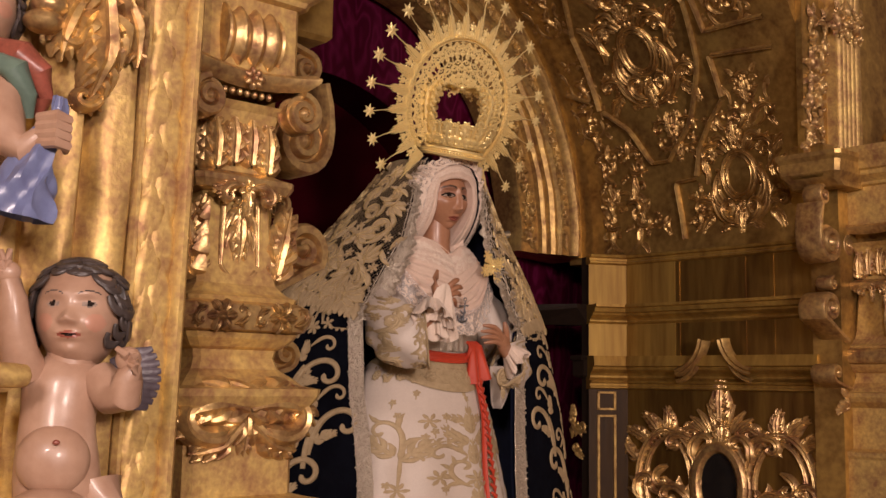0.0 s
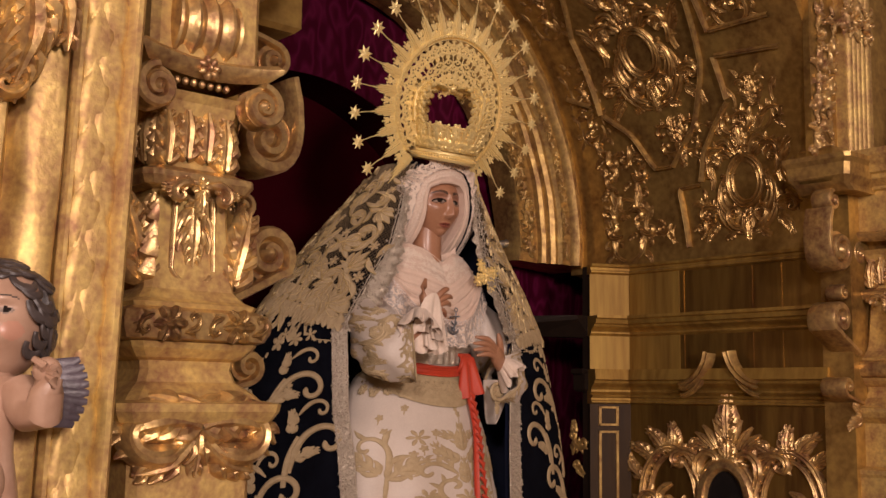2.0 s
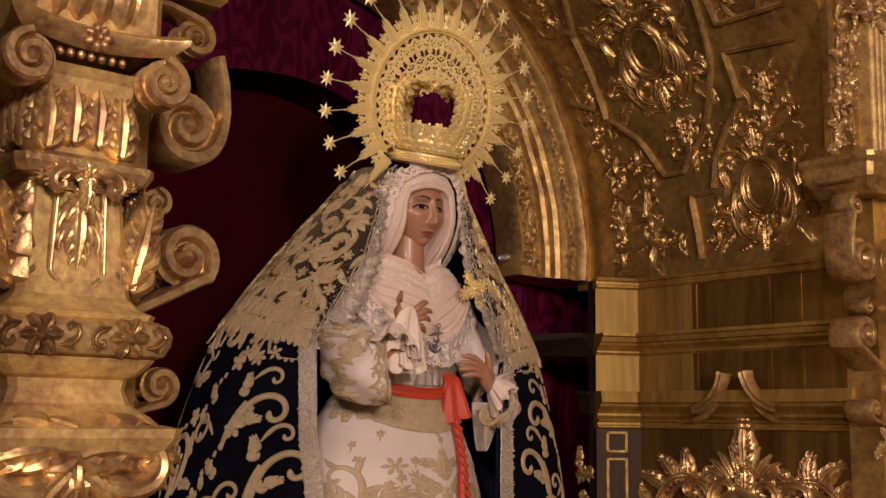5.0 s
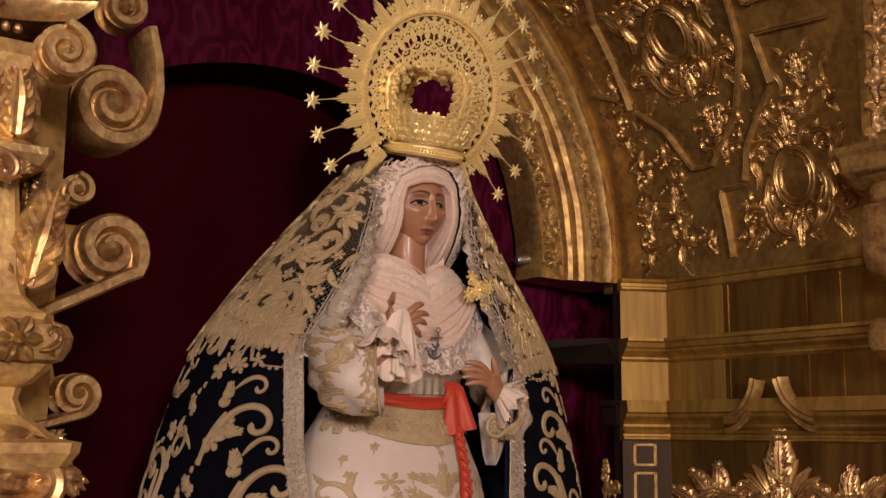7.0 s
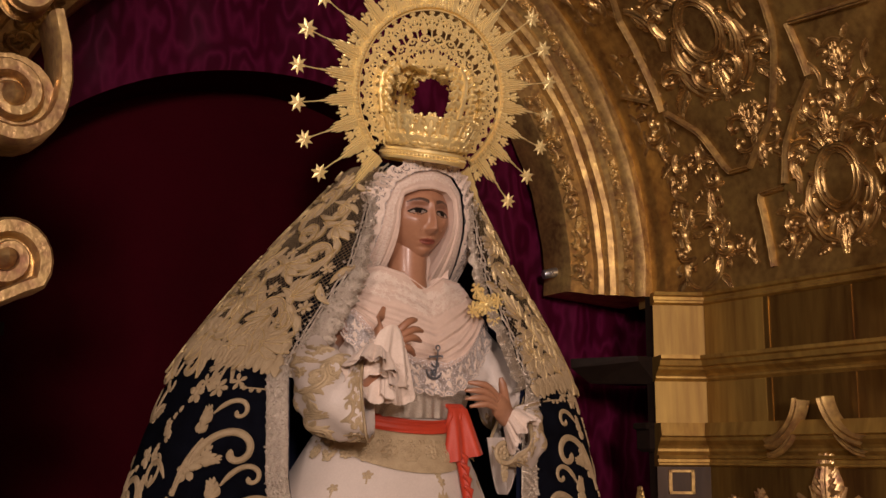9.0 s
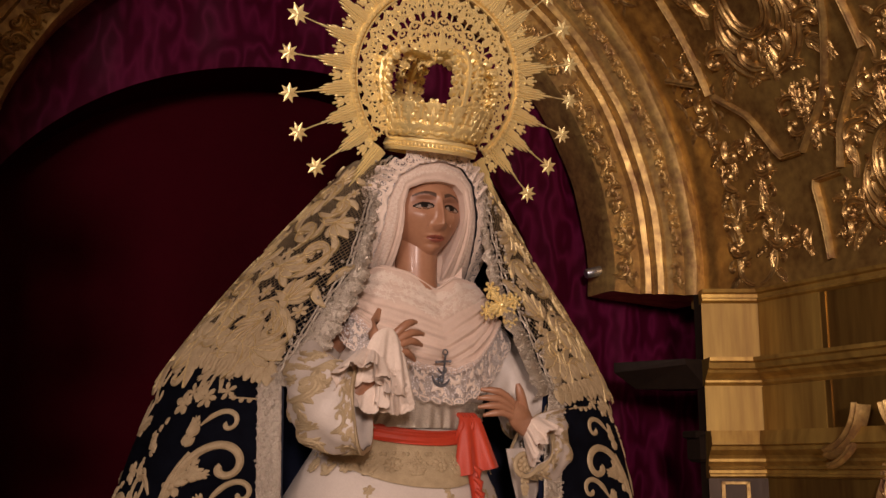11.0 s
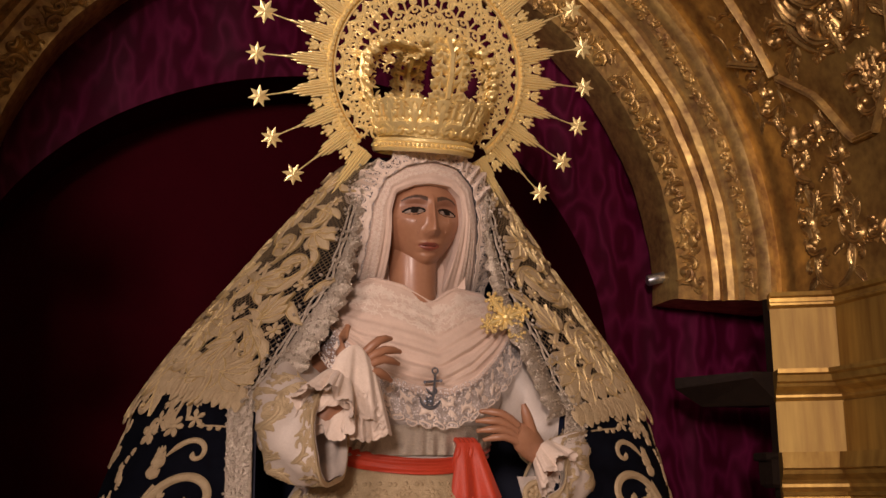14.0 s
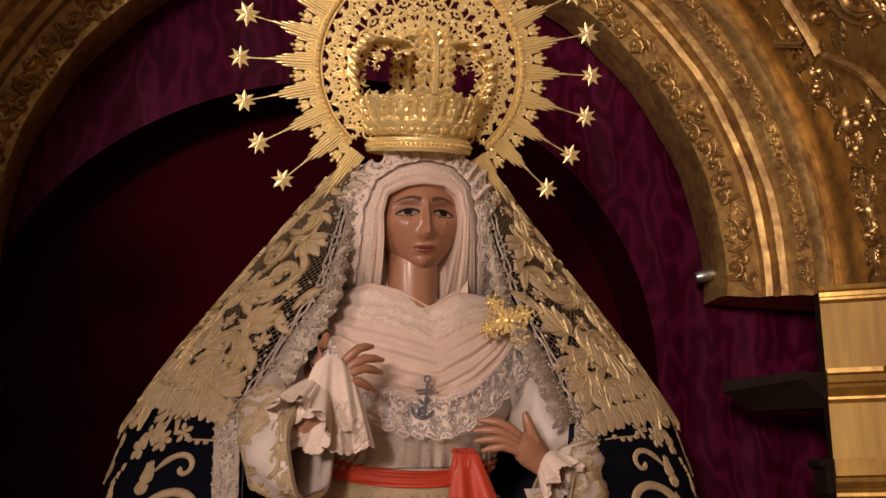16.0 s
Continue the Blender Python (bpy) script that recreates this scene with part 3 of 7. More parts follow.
for k, at in ((0.215, (2.745, 35)), (0.185, (2.42, 9.0)), (0.11, (2.985, 12)), (0.12, (2.985, 3)), (0.085, (3.09, 24)), (0.08, (3.09, 32)), (0.085, (3.11, 46)), (0.10, (2.33, 22)), (0.10, (2.31, 40)), (0.2, (2.66, 73))):
    carve("strapwork", strapwork(k), at, vault_metric, vault, GOLD_RELIEF, 0.5, 0.75)

# ---- back arch of the niche: a carved band, mouldings and an outer rib ----
b = Build()
prof = [(0.95, 3.47), (0.945, 3.345), (0.955, 3.325), (1.045, 3.315), (1.05, 3.295), (1.065, 3.285), (1.08, 3.295), (1.085, 3.275), (1.10, 3.262), (1.115, 3.262), (1.125, 3.245),
        (1.13, 3.245), (1.165, 3.24), (1.17, 3.222), (1.185, 3.205), (1.20, 3.205), (1.212, 3.222), (1.215, 3.235), (1.30, 3.235), (1.30, 3.47)]
aa = np.radians(np.linspace(-3.2, 183.2, 260))
hewn = lambda t, k: 0.0011 * math.sin(t * 23 + k * 0.5) + 0.0004 * math.sin(t * 61 + k * 0.9)
g = np.array([[(XC + (r + hewn(t, k)) * math.cos(t), y + hewn(t, k + 5), ZC + (r + hewn(t, k)) * math.sin(t)) for k, (r, y) in enumerate(prof)] for t in aa])
b.grid(g, False, True)
n = len(prof)
b.add(g[0], [tuple(range(n))])
b.add(g[-1], [tuple(range(n - 1, -1, -1))])
arch = tagged(part("niche_arch", b, GOLD_ARCH, None, "", True, 30), "gilded round arch with carved bands in front of a curtain", "arch", "", "structure")


def arch_band(radius, y):
    return lambda a, b, h: np.stack([XC + (radius + b) * np.cos(a / radius), y - h, ZC + (radius + b) * np.sin(a / radius)], -1)


for j in range(9):
    for radius, y, amp, size in ((0.998, 3.318, 0.046, 0.070), (1.148, 3.241, 0.020, 0.044)):
        b = Build()
        lo, hi = math.radians(-2 + j * 20.4) * radius, math.radians(-2 + (j + 1) * 20.4) * radius
        b.strokes(placed(thicket(hi - lo, 2 * amp, 10 * j + int(radius * 4), size), (lo + hi) / 2, 0) + placed(rinceau(hi - lo - 0.05, amp, 0.105, j + 2, 0.22), lo + 0.03, 0), arch_band(radius, y), groove=0.25, rise=1.35)
        part("carved_band", b, GOLD_ARCH, arch)

# ---- damask hanging behind the arch, with an arched opening into a dark lined recess ----
RO, WEST, ZO, YB = 0.81, 1.02, 1.99, 3.74


def opening(n=40, m=12):
    """The opening's edge from the foot on the east, over the top, to the foot on the west, where it is wider: places and outward ways."""
    a = np.linspace(0, math.pi, n)
    rx = np.where(np.cos(a) > 0, RO, WEST)
    arc = np.stack([XC + rx * np.cos(a), ZO + RO * np.sin(a)], 1)
    zs = np.linspace(0.9, ZO, m)[:-1]
    edge = np.concatenate([np.stack([np.full(m - 1, XC + RO), zs], 1), arc, np.stack([np.full(m - 1, XC - WEST), zs[::-1]], 1)])
    out = np.concatenate([np.tile((1.0, 0.0), (m - 1, 1)), np.stack([np.cos(a), np.sin(a)], 1), np.tile((-1.0, 0.0), (m - 1, 1))])
    return edge, out


edge, out = opening(80, 40)
b = Build()
w = np.linspace(0, 0.76, 90)
Q = edge[:, None] + out[:, None] * w[None, :, None]
U, V = Q[..., 0], Q[..., 1]
Y = 3.500 + (0.007 * np.sin(U * 19 + 0.7 * np.sin(V * 2.1)) + 0.004 * np.sin(U * 43 + 1.3 * np.sin(V * 1.3)) + 0.004 * np.sin(V * 5 + U * 7)) * np.clip(w * 12, 0, 1)[None]
b.grid(np.stack([U, Y, V], -1))
b.grid(np.stack([U, Y + 0.004, V], -1))
tagged(part("curtain", b, DAMASK, None, "", True, None), "burgundy moire damask curtain hanging behind the niche arch", "curtain")
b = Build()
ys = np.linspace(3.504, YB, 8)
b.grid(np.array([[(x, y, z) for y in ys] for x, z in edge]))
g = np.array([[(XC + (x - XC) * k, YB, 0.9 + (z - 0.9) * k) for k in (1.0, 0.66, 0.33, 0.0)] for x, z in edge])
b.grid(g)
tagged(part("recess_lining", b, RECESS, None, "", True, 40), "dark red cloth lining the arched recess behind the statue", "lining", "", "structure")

# small steel spot clipped behind the arch's edge
root = empty("spot_fixture", (3.410, 3.405, 2.238), "small brushed steel spot fixed behind the arch", "spotlight")
b = Build()
b.turned(0, 0, [(-0.03, 0.001), (-0.03, 0.014), (-0.027, 0.016), (0.024, 0.016), (0.03, 0.013), (0.03, 0.001)], 18)
o = part("body", b, STEEL, root)
o.rotation_euler = (radians(20), radians(75), radians(10))
b = Build()
b.box(0.02, 0.05, -0.006, 0.006, -0.006, 0.006)
part("bracket", b, DARK_WOOD, root)


# ---- side walls of the niche, under the springing ----
def side_wall():
    root = empty("side_wall_panelling", (0, 0, 0), "dark gilded wall panelling with cornices, pilaster and oval mirror", "wall", "niche side walls", "structure")
    b = Build()
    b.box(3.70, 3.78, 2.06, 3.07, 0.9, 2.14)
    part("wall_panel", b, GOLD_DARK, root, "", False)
    b = Build()
    b.box(3.558, 3.70, 3.05, 3.095, 0.9, 2.13)
    part("end_board", b, DARK_WOOD, root, "bare dark wooden end board", False)
    run = [((3.70, 2.08), (-1, 0)), ((3.70, 2.968), (-1, -0.63)), ((3.545, 3.045), (-0.445, -0.895))]

    def band(name, z0, z1, rows, mat=GOLD_WALL):
        """A moulding along the wall and round onto its slanting end: rows of (height fraction, projection)."""
        b = Build()
        pts = []
        for (x, y), (nx, ny) in run:
            col = [(x - nx * 0.03, y - ny * 0.03, z0)] + [(x + nx * p, y + ny * p, z0 + (z1 - z0) * f) for f, p in rows] + [(x - nx * 0.03, y - ny * 0.03, z1)]
            pts.append(col)
        pts = np.array(pts)
        b.grid(pts)
        k = pts.shape[1]
        b.add(pts[0], [tuple(range(k))])
        b.add(pts[-1], [tuple(range(k - 1, -1, -1))])
        return part(name, b, mat, root, "", False)

    cyma = [(0, 0.0), (0.12, 0.012), (0.2, 0.012), (0.3, 0.02), (0.45, 0.042), (0.55, 0.046), (0.6, 0.06), (0.8, 0.066), (0.86, 0.078), (1, 0.078)]
    low = [(0, 0.004), (0.15, 0.018), (0.3, 0.018), (0.4, 0.010), (0.65, 0.010), (0.75, 0.022), (1, 0.026)]
    for z0, z1 in ((1.925, 2.105), (1.715, 1.852), (0.9, 1.59)):
        b = Build()
        q = [(3.545, 3.045), (3.62, 3.0077), (3.700, 2.968), (3.78, 2.968), (3.60, 3.06)]
        g = np.array([[(x, y, z) for x, y in q] for z in (z0, z1)])
        b.grid(g, False, True)
        # the lowest length gets its shade from a browner colour
        part("slanting_pilaster", b, GOLD_MATT if z0 > 1.6 else GILT_SHADE, root, "", False)
        b = Build()
        b.box(3.694, 3.72, 2.722, 2.966, z0, z1, 0, 0.003)
        if z0 > 1.6:
            part("pilaster_panel", b, GOLD_WALL, root)
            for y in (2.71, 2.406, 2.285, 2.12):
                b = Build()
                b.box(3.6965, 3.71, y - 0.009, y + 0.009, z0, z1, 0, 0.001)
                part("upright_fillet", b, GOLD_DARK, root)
    for k in range(3):
        b = Build()
        x, y = (3.66 + k * 0.016, 2.985 - k * 0.008)
        b.tube([(x, y, 1.715), (x, y, 2.105)], 0.0065, 8)
        part("pilaster_bead", b, GOLD_WALL, root)
    band("impost_moulding", 2.098, 2.138, low)
    band("main_cornice", 1.852, 1.930, cyma)
    band("lower_moulding", 1.62, 1.72, cyma[:7] + [(1, 0.05)])
    band("string_moulding", 1.585, 1.62, low)
    # cut end of the cornice, bare wood, its shadow kept in the dark colour
    b = Build()
    v = [(3.495, 3.064, 1.915), (3.57, 3.064, 1.845), (3.36, 3.24, 1.898), (3.44, 3.24, 1.850), (3.62, 3.064, 1.932), (3.62, 3.24, 1.932), (3.62, 3.064, 1.845), (3.62, 3.24, 1.850), (3.36, 3.24, 1.928), (3.49, 3.064, 1.932)]
    b.add(v, [(0, 1, 3, 2), (9, 0, 2, 8), (4, 9, 8, 5), (1, 6, 7, 3), (2, 3, 7, 5, 8), (0, 9, 4, 6, 1)])
    part("cornice_end", b, DARK_WOOD, root, "bare wooden cornice end darkened for its shadow", False)
    b = Build()
    b.box(3.53, 3.62, 3.06, 3.12, 1.63, 1.72, 0, 0.01)
    b.box(3.515, 3.62, 3.06, 3.12, 1.70, 1.722, 0, 0.004)
    part("cornice_end", b, DARK_WOOD, root, "", False)
    # upright strip and narrow dark panels beside it
    b = Build()
    for k in range(3):
        b.tube([(3.640 + k * 0.022, 2.960 - k * 0.014, 0.9), (3.640 + k * 0.022, 2.960 - k * 0.014, 1.60)], 0.015 if k != 1 else 0.011, 12)
    part("upright_strip", b, GOLD_BRIGHT, root)
    for z0, z1 in ((1.50, 1.575), (1.1, 1.48)):
        b = Build()
        for s0, s1, z2, z3 in ((0.2, 0.26, z0, z1), (0.62, 0.68, z0, z1), (0.2, 0.68, z0, z0 + 0.008), (0.2, 0.68, z1 - 0.008, z1)):
            q = [(3.545 + 0.155 * f - 0.445 * o, 3.045 - 0.077 * f - 0.895 * o) for f, o in ((s0, -0.01), (s0, 0.008), (s1, 0.008), (s1, -0.01))]
            b.grid(np.array([[(x, y, z) for x, y in q] for z in (z2, z3)]), False, True)
            b.add([(x, y, z3) for x, y in q], [(0, 1, 2, 3)])
        part("panel_frame", b, GOLD_ARCH, root, "", False)
    wall_plane = lambda y0, z0, x=3.697: (lambda a, b, h: np.stack([x - h, y0 - a, z0 + b], -1))
    b = Build()
    b.strokes(placed(spray(0, 0.3, -1.2, 0.7, 1) + spray(0, -0.3, 1.4, 0.6, -1) + leaf(0, 0.2, 1.3, 0.6, 0.5, 4) + leaf(0.1, -0.5, -1.0, 0.6, 0.5, 4), k=0.13), wall_plane(3.15, 1.42, 3.56), groove=0.25)
    part("carved_scroll", b, GOLD_ARCH, root)
    # oval mirror in a carved frame with a broken pediment
    b = Build()
    b.strokes([ring(0, 0, 0.105, 0.145, 0.020, 48), ring(0, 0, 0.128, 0.170, 0.010, 48)], wall_plane(2.525, 1.227), rise=1.3)
    mirror = part("oval_mirror_frame", b, GOLD, root)
    b = Build()
    a = np.linspace(0, 2 * math.pi, 48, endpoint=False)
    b.add(np.stack([np.full(48, 3.692), 2.525 + 0.105 * np.cos(a), 1.227 + 0.145 * np.sin(a)], 1), [tuple(range(48))])
    part("glass", b, DARK_GLASS, mirror, "dark oval glass", False)
    b = Build()
    half = [ring(0.62, -0.20, 0.36, 0.62, 0.040, 30, None, -0.5, math.pi), ring(0.62, -0.20, 0.27, 0.52, 0.024, 30, None, -0.5, math.pi)]
    half += beads([(0.62 + 0.315 * math.cos(q), -0.20 + 0.57 * math.sin(q)) for q in np.linspace(-0.5, math.pi, 22)], 0.022)
    half += leaf(0.62, 0.36, 1.9, 0.36, -0.9, 5, 0.24) + leaf(0.70, 0.36, 1.2, 0.36, -0.9, 5, 0.24) + leaf(0.85, 0.28, 0.8, 0.34, -0.9, 5, 0.24) + leaf(0.48, 0.34, 2.3, 0.34, 0.6, 4, 0.24) + spray(0.30, 0.30, 0.6, 0.36, -1, 0.14) + spray(0.30, 0.05, 1.3, 0.40, 1, 0.14)
    half += spray(0.34, -0.42, 1.0, 0.42, -1, 0.13) + leaf(0.98, 0.05, 0.6, 0.34, 0.9, 4, 0.24) + spray(0.96, -0.45, 1.2, 0.4, 1, 0.13) + [curl(0.62, 0.0, -0.4, 0.3, 1.1, -1, 0.14), curl(0.62, -0.3, -0.4, 0.26, 1.1, 1, 0.14)]
    half += [bent(0.06 + 0.05 * i, 0.42, 1.5 - 0.28 * i, 0.34 - 0.04 * i, -0.5, [0.02, 0.04, 0.012], 8) for i in range(4)]
    b.strokes(placed(both(half) + leaf(0, 0.55, 1.57, 0.5, 0, 6, 0.22) + leaf(0, 0.25, 1.57, 0.4, 0, 5, 0.22) + flower(0, 0.5, 0.13, 7), k=0.33), lambda a, b, h: wall_plane(2.515, 1.29)(1.22 * a, b, h), groove=0.35, rise=1.4, fat=1.15)
    part("carved_frame", b, GOLD, root)
    b = Build()
    arc = [bent(0.17, 0.0, 2.95, 0.19, -1.25, [0.020, 0.022, 0.024], 16), bent(0.17, -0.035, 2.95, 0.15, -1.1, [0.010, 0.011, 0.012], 16)]
    b.strokes(both(arc), wall_plane(2.515, 1.655, 3.655), rise=1.6, groove=0.4, fat=1.0)
    part("broken_pediment", b, GOLD_ARCH, root)
    return root


east = side_wall()
copy_thing(east, MIRROR)

# front wall of the altarpiece with the arched opening
b = Build()
b.box(-4, 1.242, 2.06, 2.14, 0, 7)
b.box(3.718, 8, 2.06, 2.14, 0, 7)
aa = np.linspace(0, math.pi, 40)
for y in (2.06, 2.14):
    inner = [(XC + 1.238 * math.cos(t), y, ZC + 1.238 * math.sin(t)) for t in aa]
    outer = [(XC + 1.238 * math.cos(t), y, 7.0) for t in aa]
    b.grid(np.array([inner, outer]))
b.grid(np.array([[(XC + 1.238 * math.cos(t), y, ZC + 1.238 * math.sin(t)) for t in aa] for y in (2.06, 2.14)]))
tagged(part("altarpiece_wall", b, GOLD_OLD, None, "", False), "aged gilded wall of the altarpiece round the niche", "wall", "", "structure")
# altar block that carries the statue and the pillars
slab("altar_base", 0.2, 4.76, 1.45, 4.3, 0, 0.9, GOLD_OLD, "gilded altar base under the niche", "altar")


# ---- carved pillars in front of the jambs ----
def spiral(cx, cz, R, a0, turns, turn, y, n=34, end=0.22):
    s = np.linspace(0, 1, n)
    r = R * (1 - (1 - end) * s ** 0.85)
    a = a0 + turn * 2 * math.pi * turns * s
    return np.stack([cx + r * np.cos(a), np.full(n, y), cz + r * np.sin(a)], 1)


def volute(name, parent, cx, cz, R, y, depth, tail, a0, turn, mat, turns=1.5, thick=0.2):
    """A scrolled bracket: a thick ribbon that winds up into an eye."""
    b = Build()
    s = spiral(cx, cz, R * (1 - thick / 2), a0, turns, turn, y)
    path = np.concatenate([np.array([(x, y, z) for x, z in tail], float), s]) if tail else s
    n = len(path)
    rad = np.interp(np.linspace(0, 1, n), [0, 0.2, 0.7, 1], [R * thick * 0.7, R * thick, R * thick * 0.8, R * thick * 0.45])
    tan = np.gradient(path, axis=0)
    tan /= np.linalg.norm(tan, axis=1)[:, None] + 1e-9
    nor = np.stack([-tan[:, 2], 0 * tan[:, 0], tan[:, 0]], 1)
    sec = [(-1, -0.8), (-0.6, -1), (0.6, -1), (1, -0.8), (1, 0.8), (0.6, 1), (-0.6, 1), (-1, 0.8)]
    pts = np.array([[p + q * k[0] * r + np.array([0, depth / 2 * k[1], 0]) for k in sec] for p, q, r in zip(path, nor, rad)])
    b.grid(pts, False, True)
    b.add(pts[0], [tuple(range(8))])
    b.ball((cx, y, cz), (R * 0.36, depth * 0.62, R * 0.36), 12, 8)
    # web behind the eye
    a = np.linspace(0, 2 * math.pi, 20, endpoint=False)
    for yy in (y - depth * 0.28, y + depth * 0.28):
        b.add(np.stack([cx + R * 0.85 * np.cos(a), np.full(20, yy), cz + R * 0.85 * np.sin(a)], 1), [tuple(range(20))])
    return part(name, b, mat, parent)


def pillar():
    cx, cy = 1.10, 1.87
    root = empty("carved_pillar", (0, 0, 0), "gilded carved pillar with volutes, capital and acanthus leaves", "pillar", "niche pillars")
    face = lambda x0, z0, y: (lambda a, b, h: np.stack([x0 + a, y - h, z0 + b], -1))

    def block(name, rows, mat=GOLD_BRIGHT, smooth=False):
        b = Build()
        b.stack(cx, cy, [(z, w, w * 1.02) for z, w in rows])
        return part(name, b, mat, root, "", smooth)

    block("pedestal", [(0.9, 0.15), (1.36, 0.15), (1.37, 0.155), (1.385, 0.155), (1.39, 0.128), (1.395, 0.112), (1.535, 0.112), (1.54, 0.12), (1.555, 0.14), (1.572, 0.15), (1.585, 0.152), (1.59, 0.13)])
    block("neck", [(1.588, 0.128), (1.602, 0.115), (1.62, 0.092), (1.64, 0.085), (1.655, 0.088), (1.66, 0.098), (1.675, 0.112), (1.685, 0.118)], GOLD_BRIGHT)
    b = Build()
    b.stack(cx, cy, [(1.684, 0.112, 0.112), (1.69, 0.128, 0.128), (1.705, 0.136, 0.136), (1.72, 0.138, 0.138), (1.735, 0.132, 0.132), (1.742, 0.118, 0.118)])
    for k in (-1, 1):
        for i in range(2):
            b.strokes(placed(flower(0, 0, 0.023, 6) + spray(0.02, -0.01, 0.2, 0.03, 1, 0.14) + spray(-0.02, 0.01, 3.3, 0.03, 1, 0.14), cx + k * 0.064, 1.714, 0, 1.35), lambda a, b_, h: np.stack([a, cy - 0.132 - h, b_], -1), rise=1.6, groove=0.3)
    part("torus_band", b, GOLD, root, "", True)
    block("shaft", [(1.740, 0.112), (1.75, 0.116), (1.758, 0.10), (1.775, 0.086), (1.80, 0.080), (1.935, 0.070), (1.945, 0.074)])
    panel = [bent(-0.040, -0.055, 1.53, 0.125, 0, [0.004, 0.004], 4), bent(0.040, -0.055, 1.61, 0.125, 0, [0.004, 0.004], 4), bent(-0.034, 0.07, 0, 0.07, 0, [0.004, 0.004], 4), bent(-0.040, -0.055, -1.0, 0.09, 2.0, [0.004, 0.004], 10)]
    b = Build()
    b.strokes(panel + leaf(0, 0.05, -1.57, 0.10, 0, 4, 0.26) + placed(both(bent_list(0.01, 0.045)), k=1) + flower(0, 0.055, 0.018, 6), face(cx, 1.865, cy - 0.080), groove=0.25)
    part("leaf_panel", b, GOLD, root)
    block("collar", [(1.944, 0.076), (1.948, 0.098), (1.962, 0.106), (1.972, 0.106), (1.978, 0.09), (1.985, 0.078)], GOLD)
    b = Build()
    drop = both(spray(0.015, 0.0, 0.1, 0.05, -1, 0.16) + leaf(0.03, 0.0, -0.6, 0.05, 0.8, 4, 0.24)) + flower(0, -0.004, 0.02, 7) + leaf(0, -0.01, -1.57, 0.05, 0, 4, 0.26)
    b.strokes(drop, face(cx, 1.955, cy - 0.104), groove=0.2, rise=1.4)
    b.strokes(placed(drop, k=0.9), lambda a, b_, h: np.stack([cx + 0.102 + h, cy + a, 1.955 + b_], -1), groove=0.2, rise=1.4)
    part("carved_drop", b, GOLD, root)
    # capital: bell, leaves, volutes, hollow-sided abacus
    block("capital_bell", [(1.984, 0.074), (2.0, 0.070), (2.07, 0.074), (2.10, 0.084), (2.115, 0.095)], GOLD_BRIGHT)
    b = Build()
    for k in (-0.056, -0.019, 0.019, 0.056):
        b.strokes(leaf(k, 0.0 if abs(k) > 0.03 else 0.012, 1.57, 0.105, 0.0, 5, 0.26), face(cx, 1.99, cy - 0.074), groove=0.25, rise=1.5)
        b.strokes(leaf(k, 0.0 if abs(k) > 0.03 else 0.012, 1.57, 0.105, 0.0, 5, 0.26), lambda a, b_, h: np.stack([cx - 0.074 - h, cy + a, 1.99 + b_], -1), groove=0.25, rise=1.5)
        b.strokes(leaf(k, 0.0 if abs(k) > 0.03 else 0.012, 1.57, 0.105, 0.0, 5, 0.26), lambda a, b_, h: np.stack([cx + 0.074 + h, cy + a, 1.99 + b_], -1), groove=0.25, rise=1.5)
    part("capital_leaves", b, GOLD, root)
    for sx in (-1, 1):
        volute("capital_volute", root, cx + sx * 0.102, 2.105, 0.043, cy - 0.108, 0.055, [], math.pi / 2, -sx, GOLD, 1.6, 0.24)
        volute("capital_volute", root, cx + sx * 0.102, 2.105, 0.043, cy + 0.105, 0.055, [], math.pi / 2, -sx, GOLD, 1.6, 0.24)
    b = Build()
    rows = []
    for z, e in ((2.142, 0.115), (2.150, 0.125), (2.160, 0.136), (2.168, 0.138), (2.175, 0.128)):
        ring_ = []
        for side in range(4):
            for s in np.linspace(-1, 1, 9)[:-1]:
                dep = e - 0.022 * (1 - s * s)
                x, y = (s * e, -dep) if side == 0 else (dep, s * e) if side == 1 else (-s * e, dep) if side == 2 else (-dep, -s * e)
                ring_.append((cx + x, cy + y, z + 0.010 * s * s))
        rows.append(ring_)
    b.grid(np.array(rows), False, True)
    b.add(rows[-1], [tuple(range(32))])
    b.strokes(placed(flower(0, 0, 0.022, 7), cx, 2.158), lambda a, b_, h: np.stack([a, cy - 0.112 - h, b_], -1), rise=1.5)
    for k in range(-3, 4):
        b.ball((cx + k * 0.016, cy - 0.088, 2.134), (0.0065, 0.007, 0.0075), 8, 6)
    part("abacus", b, GOLD, root, "", True)
    # bundled roll above the capital
    b = Build()
    xs = np.linspace(cx - 0.075, cx + 0.06, 28)
    rr = 0.058 + 0.006 * np.cos((xs - cx) * 190)
    rr[0] = rr[-1] = 0.03
    a = np.linspace(0, 2 * math.pi, 26, endpoint=False)
    b.grid(np.array([np.stack([np.full(26, x), cy - 0.075 + r * np.cos(a), 2.235 + r * 1.05 * np.sin(a)], 1) for x, r in zip(xs, rr)]), False, True)
    b.add(np.stack([np.full(26, xs[-1]), cy - 0.075 + 0.03 * np.cos(a), 2.235 + 0.03 * np.sin(a)], 1), [tuple(range(26))])
    b.add(np.stack([np.full(26, xs[0]), cy - 0.075 + 0.03 * np.cos(a), 2.235 + 0.03 * np.sin(a)], 1), [tuple(range(26))])
    part("bundled_roll", b, GOLD, root, "", True)
